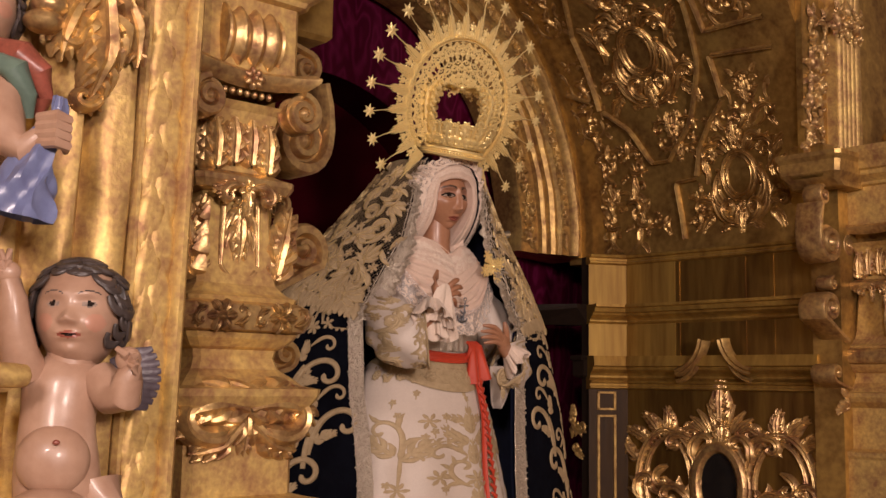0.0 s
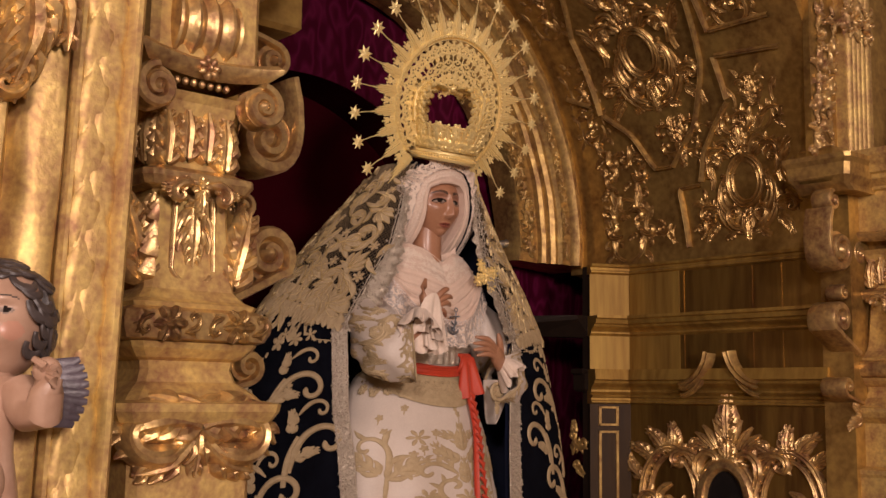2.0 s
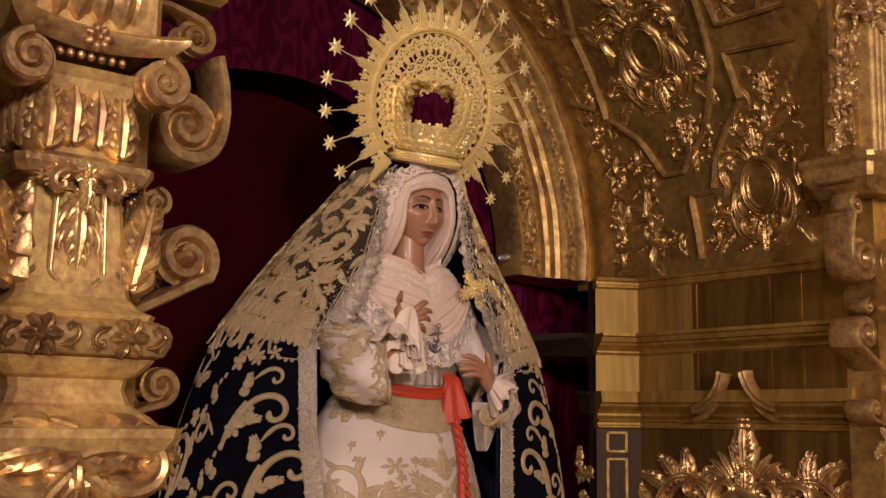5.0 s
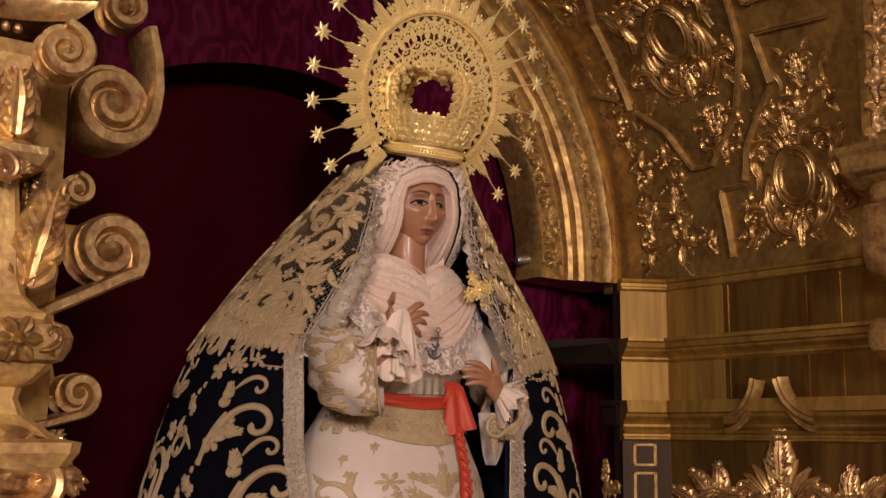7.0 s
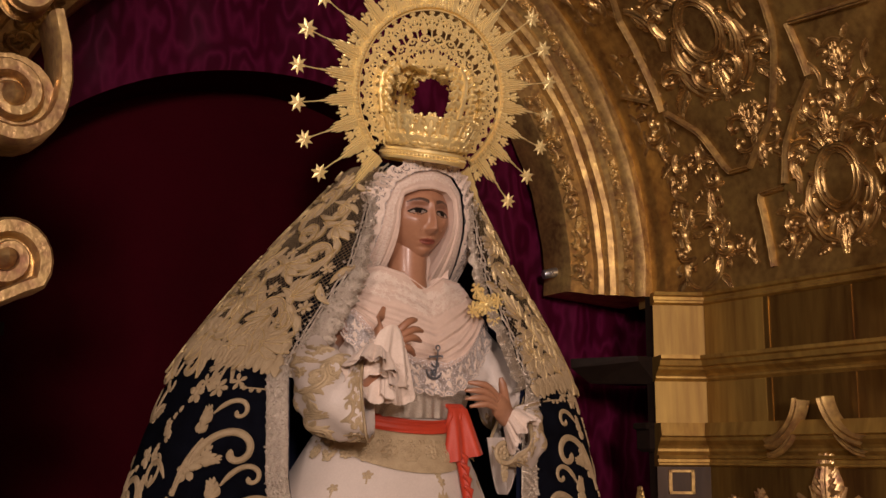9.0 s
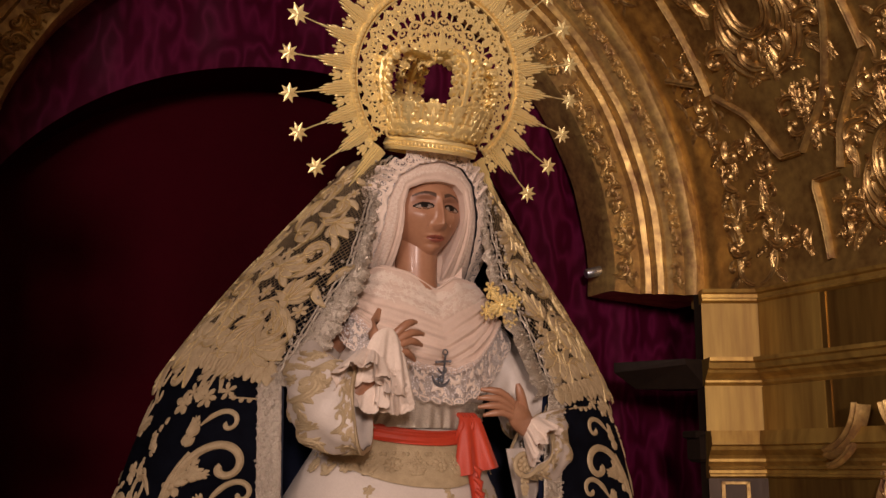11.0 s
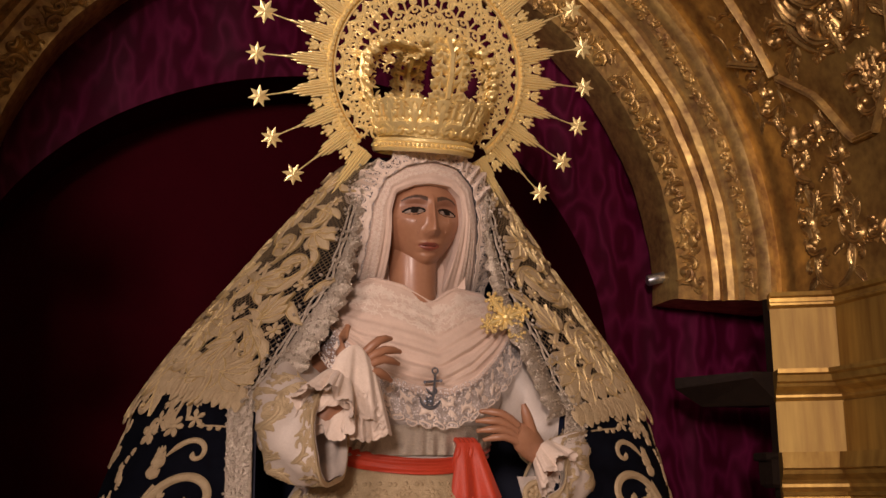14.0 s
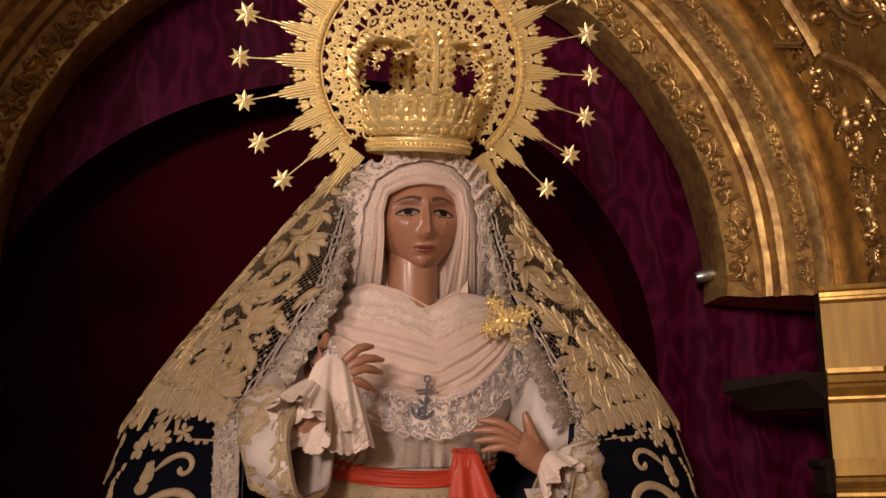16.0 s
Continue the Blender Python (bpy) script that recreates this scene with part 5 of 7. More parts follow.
def sleeve(name, path, radii, squash, label):
    """A bell sleeve: an open tube with a lining and embroidered bands."""
    path = np.array(path, float)
    s = np.linspace(0, 1, len(path))
    f = np.linspace(0, 1, 26)
    q = np.stack([np.interp(f, s, path[:, i]) for i in range(3)], 1)
    for _ in range(3):
        q[1:-1] = (q[:-2] + 2 * q[1:-1] + q[2:]) / 4
    rad = np.interp(f, s, radii)
    tan = np.gradient(q, axis=0)
    tan /= np.linalg.norm(tan, axis=1)[:, None]
    side = np.cross(tan, (0, 0.3, 1.0))
    side /= np.linalg.norm(side, axis=1)[:, None]
    nor = np.cross(side, tan)

    def at(a, u, h):
        k = [np.interp(u, f, c) for c in (*q.T, *side.T, *nor.T, rad)]
        c, sd, nr, r = np.stack(k[0:3], -1), np.stack(k[3:6], -1), np.stack(k[6:9], -1), k[9]
        rr_ = (r + h + 0.005 * np.sin(a * 5 + u * 14) + 0.003 * np.sin(a * 3 - u * 33))[..., None]
        return c + rr_ * (np.cos(a)[..., None] * sd * squash + np.sin(a)[..., None] * nr)

    root = Build()
    A, U = np.meshgrid(np.linspace(0, 2 * math.pi, 49), f)
    root.grid(at(A, U, 0.0))
    root.grid(at(A, U, -0.004))
    ob = part(name, root, IVORY, dress, label, True, None)
    b = Build()
    metric = lambda a0, u0: (lambda a, b_, h: at(a0 + a / 0.08, u0 + b_ / 0.32, h + 0.001))
    for i in range(11):
        b.strokes(placed(spray(-0.3, -0.4, 1.2, 0.9, 1 if i % 2 else -1, 0.11) + leaf(0.3, 0, 0.7, 0.7, 0.7, 4, 0.22) + flower(0.2, 0.55, 0.26, 7) + leaf(-0.3, 0.2, 2.2, 0.7, 0.7, 4, 0.22), k=0.052), metric(i * 0.575, 0.86), groove=0.4, rise=0.8, fat=0.95)
    for i in range(6):
        b.strokes(placed(spray(-0.3, -0.6, 1.2, 1.2, 1 if i % 2 else -1, 0.12, 1.0, 6) + leaf(0.2, -0.3, 0.9, 0.9, 0.7, 4, 0.22) + leaf(-0.3, -0.3, 2.4, 0.9, 0.7, 4, 0.22), k=0.062), metric(i * 1.05, 0.62), groove=0.4, rise=0.8, fat=1.0)
    for i in range(6):
        b.strokes(placed(spray(-0.3, -0.5, 1.2, 1.0, 1 if i % 2 else -1, 0.11) + leaf(0.3, 0, 0.7, 0.8, 0.7, 4, 0.22) + flower(-0.2, 0.4, 0.3, 7), k=0.05), metric(i * 1.05 + 0.4, 0.40), groove=0.4, rise=0.8, fat=1.0)
    b.strokes([(np.stack([np.linspace(0, 0.503, 60), np.full(60, 0.0)], 1), np.full(60, 0.007), np.full(60, 0.006))], metric(0, 0.985), rise=1.0)
    part("gold_embroidery", b, GOLD_THREAD, ob, "raised gold scrolls")
    return ob


sleeve("sleeve", [(2.33, 2.88, 1.95), (2.245, 2.82, 1.875), (2.195, 2.725, 1.79), (2.205, 2.655, 1.748), (2.240, 2.612, 1.735), (2.265, 2.592, 1.738)], [0.035, 0.055, 0.080, 0.090, 0.092, 0.092], 0.75, "ivory bell sleeve with raised gold scrolls")
sleeve("sleeve", [(2.68, 2.89, 1.95), (2.77, 2.86, 1.84), (2.835, 2.81, 1.72), (2.815, 2.765, 1.655), (2.785, 2.745, 1.65), (2.755, 2.73, 1.665)], [0.060, 0.078, 0.080, 0.074, 0.07, 0.066], 0.8, "ivory bell sleeve with raised gold scrolls")


def frill(center, axis, r0, r1, length, waves, label, parent):
    """A gathered lace cuff: a flared, wavy funnel with a scalloped rim."""
    center, axis = np.array(center, float), np.array(axis, float)
    axis /= np.linalg.norm(axis)
    u = np.cross(axis, (0.2, 1, 0.1))
    u /= np.linalg.norm(u)
    w = np.cross(axis, u)
    b = Build()
    for layer in (0, 1):
        A, V = np.meshgrid(np.linspace(0, 2 * math.pi, 181), np.linspace(0, 1, 12), indexing="ij")
        r = r0 + (r1 - r0) * V ** 0.8 * (1 - 0.22 * layer) + 0.009 * V * np.sin(waves * A + layer * 1.7 + np.sin(A * 3))
        d = length * V * (1 - 0.15 * layer) + 0.008 * V * np.cos(waves * A * 1.0 + layer) + 0.004 * (V > 0.95) * np.abs(np.sin(A * 26))
        g = center + axis * d[..., None] + u * (r * np.cos(A))[..., None] + w * (r * np.sin(A))[..., None]
        g[..., 2] -= 0.02 * V
        b.grid(g)
    ob = part("lace_cuff", b, LACE_SOLID, parent, label, True, None)
    return ob


frill((2.272, 2.580, 1.838), (-0.45, -0.50, -0.55), 0.030, 0.060, 0.066, 8, "frilled pale lace cuff", dress)
frill((2.742, 2.716, 1.712), (0.40, -0.45, -0.45), 0.028, 0.050, 0.046, 8, "frilled pale lace cuff", dress)
# hanging point of the statue's left sleeve
b = Build()
U, V = np.meshgrid(np.linspace(-1, 1, 21), np.linspace(0, 1, 15), indexing="ij")
b.grid(np.stack([2.752 + 0.046 * U * (1 - V) ** 0.7 + 0.030 * V, 2.745 + 0.02 * np.sin(U * 5) + 0.06 * V, 1.66 - 0.145 * V], -1))
b.grid(np.stack([2.752 + 0.046 * U * (1 - V) ** 0.7 + 0.030 * V, 2.749 + 0.02 * np.sin(U * 5) + 0.06 * V, 1.66 - 0.145 * V], -1))
b.strokes(placed([ring(0, 0, 0.5, 0.5, 0.1)] + flower(0, 0, 0.4, 8) + leaf(0, -0.6, -1.57, 0.9, 0, 4), k=0.05), lambda a, b_, h: np.stack([2.735 + a, 2.745 - 0.014 - h + 0 * a, 1.622 + b_], -1), 1, rise=0.8)
part("sleeve_point", b, [IVORY, GOLD_THREAD], dress, "hanging sleeve point with gold ring motif", True, None)

# red sash with a knot and a fringed ribbon
sash = empty("sash", (0, 0, 0), "red silk sash knotted at the waist of the statue", "sash")
b = Build()
PH, VV = np.meshgrid(np.linspace(-180, 180, 120), np.linspace(0, 1, 11))
b.grid(torso_at(PH, 1.697 + 0.034 * np.sin(np.radians(PH)) ** 2 - 0.033 * VV, 0.014 + 0.003 * np.sin(VV * 16 + PH * 0.03)))
part("band", b, RED, sash, "", True, None)
b = Build()
for k in range(5):
    t = np.linspace(-1.5, 1.5, 14)
    b.tube(np.stack([2.552 + 0.009 * k + 0.004 * np.sin(t * 2), 2.722 - 0.020 * np.cos(t), 1.708 + 0.027 * np.sin(t)], 1), [0.006, 0.008, 0.006], 8)
U, V = np.meshgrid(np.linspace(-1, 1, 25), np.linspace(0, 1, 18), indexing="ij")
for k in (0, 0.005):
    b.grid(np.stack([2.574 + 0.012 * V + U * (0.024 + 0.032 * V), 2.702 - 0.012 * V + 0.010 * np.sin(U * 6 + 1) * V - k, 1.728 - 0.122 * V + 0.012 * U * V], -1))
part("knot", b, RED, sash, "", True, None)
b = Build()
U, V = np.meshgrid(np.linspace(-1, 1, 7), np.linspace(0, 1, 50), indexing="ij")
yr = torso_at(np.degrees(np.arcsin(0.075 / 0.16)) + 0 * V, 1.66 - 0.7 * V, 0.02)
b.grid(np.stack([2.565 + 0.012 * U + 0.01 * np.sin(V * 9), yr[..., 1] - 0.004 + 0.004 * np.cos(U * 2), 1.66 - 0.72 * V], -1))
for i in range(26):
    z = 1.62 - i * 0.026
    y = float(torso_at(np.array(26.0), np.array(z), 0.024)[1])
    b.tube([(2.574, y, z), (2.588, y - 0.006, z - 0.012), (2.590, y - 0.004, z - 0.03)], [0.005, 0.008, 0.003], 6)
part("ribbon", b, RED, sash, "narrow fringed red ribbon", True, None)

# ---- figure: head, neck, two carved palms, one plain mesh ----
b = Build()
HC = np.array([2.499, 2.803, 2.214])
NLO, NLA = 261, 201
lon, lat = np.linspace(-math.pi, math.pi, NLO), np.linspace(-math.pi / 2, math.pi / 2, NLA)
LO, LA = np.meshgrid(lon, lat, indexing="ij")
x, f, z = 0.086 * np.cos(LA) * np.sin(LO), 0.090 * np.cos(LA) * np.cos(LO), 0.122 * np.sin(LA)
x = x * (1 - 0.40 * np.clip((-z - 0.010) / 0.11, 0, 1) ** 1.2)
gs = lambda v, c, s: np.exp(-((v - c) / s) ** 2)
front = np.clip(f / 0.05, 0, 1)
ax = np.abs(x)
d = 0.024 * gs(x, 0, 0.0062 + 0.005 * gs(z, -0.036, 0.012)) * np.interp(z, [-0.054, -0.044, -0.037, 0.0, 0.030, 0.05], [0, 0.62, 1.0, 0.58, 0.28, 0])
d += 0.007 * gs(ax, 0.012, 0.0055) * gs(z, -0.040, 0.0065)
d += -0.014 * gs(ax, 0.032, 0.021) * gs(z, 0.015, 0.015) + 0.0085 * gs(ax, 0.034, 0.0150) * gs(z, 0.0125, 0.0085)
d += 0.0045 * gs(ax, 0.032, 0.024) * gs(z, 0.036, 0.007) + 0.0020 * gs(z, 0.0200 - 14 * (ax - 0.034) ** 2, 0.0022) * gs(ax, 0.034, 0.016) - 0.0018 * gs(z, 0.0255 - 10 * (ax - 0.034) ** 2, 0.002) * gs(ax, 0.034, 0.018)
d += 0.0040 * gs(x, 0, 0.019) * gs(z, -0.0635, 0.0042) + 0.0050 * gs(x, 0, 0.015) * gs(z, -0.0745, 0.0046) - 0.0042 * gs(z, -0.0690, 0.0016) * gs(x, 0, 0.017)
d += 0.008 * gs(x, 0, 0.019) * gs(z, -0.100, 0.015) - 0.004 * gs(x, 0, 0.02) * gs(z, -0.084, 0.005) + 0.005 * gs(ax, 0.044, 0.02) * gs(z, -0.020, 0.022) - 0.0022 * gs(x, 0, 0.004) * gs(z, -0.054, 0.006)
f = f + d * front
P = np.stack([HC[0] + 1.09 * x, HC[1] - f, HC[2] + np.where(z < 0.015, 0.015 + (z - 0.015) * 0.93, z)], -1)
HY, HP = math.radians(4), math.radians(4)
P = P - HC
P = np.stack([P[..., 0], P[..., 1] * math.cos(HP) - P[..., 2] * math.sin(HP), P[..., 1] * math.sin(HP) + P[..., 2] * math.cos(HP)], -1)
P = np.stack([P[..., 0] * math.cos(HY) - P[..., 1] * math.sin(HY), P[..., 0] * math.sin(HY) + P[..., 1] * math.cos(HY), P[..., 2]], -1) + HC
b.grid(P)
mx, mz, mf = [(q[:-1, :-1] + q[1:, 1:]) / 2 for q in (x, z, f)]
e = np.abs(mx) - 0.034
mz = mz + 0.10 * e * (mz > -0.01)
lid = 1 - (e / 0.0205) ** 2
slots = np.zeros(mx.shape, int)
ahead = mf > 0.03
slots[ahead & (np.abs(mx) < 0.0215) & (mz > -0.0705 - 0.0095 * (1 - (mx / 0.0215) ** 2)) & (mz < -0.0665 + 0.0060 * (1 - (mx / 0.0215) ** 2) - 0.0025 * gs(mx, 0, 0.004))] = 1
slots[ahead & (np.abs(mz + 0.0690) < 0.0012 * (1 - (mx / 0.017) ** 2))] = 2
slots[ahead & (np.abs(e) < 0.024) & (mz > 0.014) & (mz < 0.0335 + 0.0058 * (1 - (e / 0.021) ** 2))] = 5
slots[ahead & (np.abs(e) < 0.0235) & (np.abs(mz - 0.0350 - 0.0058 * (1 - (e / 0.021) ** 2)) < 0.0034 + 0.0014 * np.clip(-e / 0.02, -1, 1))] = 4
eye = ahead & (np.abs(e) < 0.0205) & (mz < 0.0085 + 0.0068 * lid) & (mz > 0.0076 - 0.0044 * lid)
slots[eye] = 3
slots[eye & (e ** 2 + (mz - 0.0104) ** 2 < 0.0078 ** 2)] = 2
slots[ahead & (np.abs(e) < 0.0225) & (np.abs(mz - 0.0096 - 0.0070 * lid) < 0.0027)] = 2
slots[ahead & (np.abs(e) < 0.0195) & (np.abs(mz - 0.0070 + 0.0064 * lid) < 0.0011)] = 2
b.s[:] = slots.reshape(-1).tolist()
for tx, tz in ((-0.034, -0.016), (-0.026, -0.040), (0.036, -0.012), (0.030, -0.036), (-0.040, 0.0)):
    i, j = np.unravel_index(np.argmin((x - tx) ** 2 + (z - tz) ** 2 + (f < 0) * 1.0), x.shape)
    b.ball(P[i, j], (0.0022, 0.0018, 0.0040), 8, 6)
b.turned(2.489, 2.815, [(1.98, 0.066), (2.02, 0.055), (2.06, 0.051), (2.11, 0.052), (2.15, 0.055)], 28)


def palm(wrist, knuckle, tips, thumb, thick):
    """A carved palm with four jointed fingers and a thumb."""
    wrist, knuckle = np.array(wrist), np.array(knuckle)
    away = wrist + (wrist - knuckle) * 0.5
    b.tube([away, wrist, wrist * 0.7 + knuckle * 0.3, wrist * 0.3 + knuckle * 0.7, knuckle, knuckle * 1.25 - wrist * 0.25], [0.024, 0.023, 0.029, 0.034, 0.033, 0.020], 18, flat=thick, up=UPN)
    b.ball(knuckle, (0.026, 0.016, 0.026), 12, 8)
    for base, tip, lift in tips:
        base, tip = np.array(base) * 0.75 + knuckle * 0.25, np.array(tip)
        mid = base * 0.5 + tip * 0.5 + np.array(lift)
        b.tube([base, base * 0.5 + mid * 0.5 + np.array(lift) * 0.2, mid, mid * 0.45 + tip * 0.55 + np.array(lift) * 0.1, tip], [0.0095, 0.009, 0.0088, 0.0078, 0.004], 10)
        b.ball(tip, 0.0048, 8, 6)
    b.tube(thumb, [0.013, 0.012, 0.010, 0.005], 10)


UPN = (0.2, -1, 0.2)
palm((2.272, 2.590, 1.800), (2.312, 2.570, 1.868), [((2.324, 2.566, 1.896), (2.374, 2.572, 1.921), (0, -0.012, 0.010)), ((2.328, 2.564, 1.880), (2.394, 2.578, 1.897), (0, -0.012, 0.010)), ((2.328, 2.564, 1.864), (2.392, 2.582, 1.874), (0, -0.012, 0.010)), ((2.322, 2.566, 1.848), (2.378, 2.586, 1.842), (0, -0.012, 0.008))],
     [(2.290, 2.575, 1.862), (2.276, 2.572, 1.895), (2.281, 2.574, 1.920), (2.292, 2.578, 1.945)], 0.6)
UPN = (-0.3, -1, 0.4)
palm((2.745, 2.72, 1.700), (2.690, 2.690, 1.742), [((2.672, 2.682, 1.770), (2.600, 2.690, 1.792), (0, -0.010, 0.010)), ((2.668, 2.680, 1.754), (2.590, 2.688, 1.772), (0, -0.010, 0.010)), ((2.670, 2.680, 1.738), (2.592, 2.688, 1.752), (0, -0.010, 0.010)), ((2.678, 2.684, 1.722), (2.606, 2.690, 1.734), (0, -0.010, 0.010))],
     [(2.712, 2.695, 1.750), (2.700, 2.685, 1.776), (2.694, 2.682, 1.793), (2.690, 2.682, 1.808)], 0.55)
b.tube([(X0, 2.83, 2.0), (2.36, 2.86, 1.96), (2.25, 2.80, 1.87), (2.21, 2.68, 1.78), (2.272, 2.590, 1.80)], [0.04, 0.035, 0.03, 0.026, 0.02], 10)
b.tube([(X0, 2.83, 2.0), (2.64, 2.87, 1.96), (2.77, 2.85, 1.84), (2.82, 2.79, 1.70), (2.745, 2.72, 1.70)], [0.04, 0.035, 0.03, 0.026, 0.02], 10)
tagged(part("statue", b, [SKIN, LIP, DARK_PAINT, EYE_WHITE, BROW, LID], None, "", True, None), "painted wooden devotional statue standing dressed in the niche", "statue")

# plinth that carries it, hidden by the robes
b = Build()
b.turned(X0, 2.86, [(0.90, 0.0), (0.90, 0.20), (0.93, 0.22), (0.95, 0.20), (1.9, 0.06), (1.98, 0.05), (1.98, 0.0)], 24)
tagged(part("plinth", b, DARK_WOOD, None, "", True), "turned dark wooden core under the robes", "plinth")


# ---- veil round the face, scarf over the chest ----
def along(pts, n):
    pts = np.array(pts, float)
    s = np.linspace(0, 1, len(pts))
    q = np.stack([np.interp(np.linspace(0, 1, n), s, pts[:, i]) for i in range(pts.shape[1])], 1)
    for _ in range(6):
        q[1:-1] = (q[:-2] + 2 * q[1:-1] + q[2:]) / 4
    return q


inner = [(-0.074, 2.02), (-0.074, 2.09), (-0.076, 2.16), (-0.078, 2.215), (-0.068, 2.256), (-0.030, 2.272), (0.005, 2.277), (0.050, 2.274), (0.074, 2.256), (0.081, 2.215), (0.076, 2.16), (0.066, 2.09), (0.058, 2.02)]
middle = [(-0.128, 2.02), (-0.126, 2.08), (-0.123, 2.145), (-0.117, 2.225), (-0.094, 2.283), (-0.050, 2.311), (0.005, 2.324), (0.064, 2.315), (0.102, 2.280), (0.115, 2.22), (0.122, 2.14), (0.134, 2.08), (0.146, 2.02)]
outer = [(-0.170, 2.030), (-0.186, 2.095), (-0.178, 2.170), (-0.166, 2.245), (-0.137, 2.296), (-0.072, 2.336), (0.0, 2.358), (0.073, 2.350), (0.134, 2.318), (0.163, 2.262), (0.170, 2.175), (0.178, 2.10), (0.172, 2.035)]
n = 260
qi, qm, qo = along(inner, n), along(middle, n), along(outer, n)
veil = empty("veil", (0, 0, 0), "pale pleated tulle veil with lace edge framing the face", "veil")


def veil_y(x, z):
    return 2.708 + 2.5 * x ** 2 + 4.2 * np.clip(2.22 - z, 0, 1) ** 2 + 0.10 * np.clip(z - 2.285, 0, 1)


v = np.linspace(0, 1, 60)
down = np.clip((2.235 - qi[:, 1]) / 0.10, 0, 1)
g = np.zeros((n, 60, 3))
for j, k in enumerate(v):
    m = qi * (1 - k) + (qm * 1.12 - qi * 0.12) * k
    pleat = down * (0.0028 * math.sin(k * 17 + 0.6) + 0.0013 * np.sin(k * 39 + 3 * np.sin(m[:, 1] * 9))) + (1 - down) * 0.0009 * np.sin(k * 21 + 1.5 * np.sin(m[:, 0] * 19))
    g[:, j] = np.stack([X0 + m[:, 0], veil_y(m[:, 0], m[:, 1]) - 0.008 * math.sin(k * math.pi) - pleat, m[:, 1]], 1)
b = Build()
b.grid(g)
# turned-in edge and the inner lining beside the neck
rim = g[:, 0]
b.grid(np.stack([rim, rim + (0, 0.004, 0), rim + (0, 0.05, 0), (rim - (X0, 0, 0)) * (0.85, 1, 1) + (X0, 0.085, 0), (rim - (X0, 0, 0)) * (0.6, 1, 1) + (X0, 0.11, 0)], 1))
NX, NZ = np.meshgrid(np.linspace(-0.11, 0.11, 40), np.linspace(1.96, 2.18, 14), indexing="ij")
b.grid(np.stack([X0 + NX, 2.838 - 3.0 * NX ** 2 + 0.004 * np.sin(NX * 160), NZ], -1))
part("tulle", b, TULLE, veil, "", True, None)
b = Build()
at, la, lb = cloth(g[:, 4:56])
rv = random.Random(17)
for i in range(150):
    q = (la * (i + 0.5) / 150, lb * (0.42 + 0.22 * (i % 2) + 0.10 * rv.random()))
    b.strokes(placed(flower(0, 0, 0.0058, 5, rv.random()) + [bent(0.004, 0.003, 0.7, 0.010, 0.8, [0.0006, 0.0013], 5)], *q), at, rise=0.25, fat=1.0)
part("woven_pattern", b, LACE_SOLID, veil, "small woven sprigs")
# gathered lace border: ruffled over the forehead, falling flat in scallops beside the cheeks
f = np.linspace(0, 1, n)
w2 = np.linspace(0, 1, 16)
ruff = np.clip((qo[:, 1] - 2.20) / 0.10, 0, 1)
g2 = np.zeros((n, 16, 3))
dirn = (qo - qm) / np.linalg.norm(qo - qm, axis=1)[:, None]
for j, k in enumerate(w2):
    m = qm * (1 - k) + qo * k + dirn * (0.008 * np.abs(np.sin(f * 40))[:, None] * k ** 2)
    wave = ruff * (0.010 * np.sin(f * 150 + 2.0 * np.sin(f * 37)) + 0.006 * np.sin(f * 263 + 1.3)) + (1 - ruff) * (0.004 * np.sin(f * 74 + np.sin(f * 31)) + 0.003 * np.sin(k * 9 + f * 20))
    m = m + dirn * (ruff * 0.006 * np.sin(f * 150 + 0.8) * k)[:, None]
    g2[:, j] = np.stack([X0 + m[:, 0], veil_y(m[:, 0], m[:, 1]) - 0.013 - wave * (0.25 + 0.75 * k) * (0.3 if k == 0 else 1), m[:, 1]], 1)
b = Build()
b.grid(g2)
part("lace_edge", b, LACE, veil, "scalloped white lace edge", True, None)
b = Build()
at, la, lb = cloth(g2)
for i in range(34):
    a0 = la * (i + 0.5) / 34
    ss = [ring(0, 0, 0.0150, 0.0175, 0.0028, 26), ring(0, 0, 0.0106, 0.0126, 0.0009, 22)] + flower(0, 0, 0.0092, 6, 0.4) + [bent(0.0160, -0.018, 1.3, 0.032, 0.5, [0.0012, 0.0030, 0.0012], 9)] + beads([(0.019, 0.014), (0.019, -0.014)], 0.0022)
    b.strokes(placed(ss, a0, lb * 0.60), at, rise=0.6, fat=1.0)
    for q in range(9):
        b.strokes([ring(a0 + (q - 4) * la / 34 / 9, lb * 0.965, la / 34 / 20, lb * 0.035, 0.0009, 9)], at, rise=0.6, fat=1.0)
b.strokes([(np.stack([np.linspace(0, la, 300), np.full(300, lb * y) + 0.0012 * np.sin(np.linspace(0, 160, 300))], 1), np.full(300, w), np.full(300, 0.0018)) for y, w in ((0.10, 0.0030), (0.19, 0.0014), (0.92, 0.0028))], at, rise=0.8, fat=1.0)
part("lace_trim", b, LACE_SOLID, veil, "raised lace roundels")

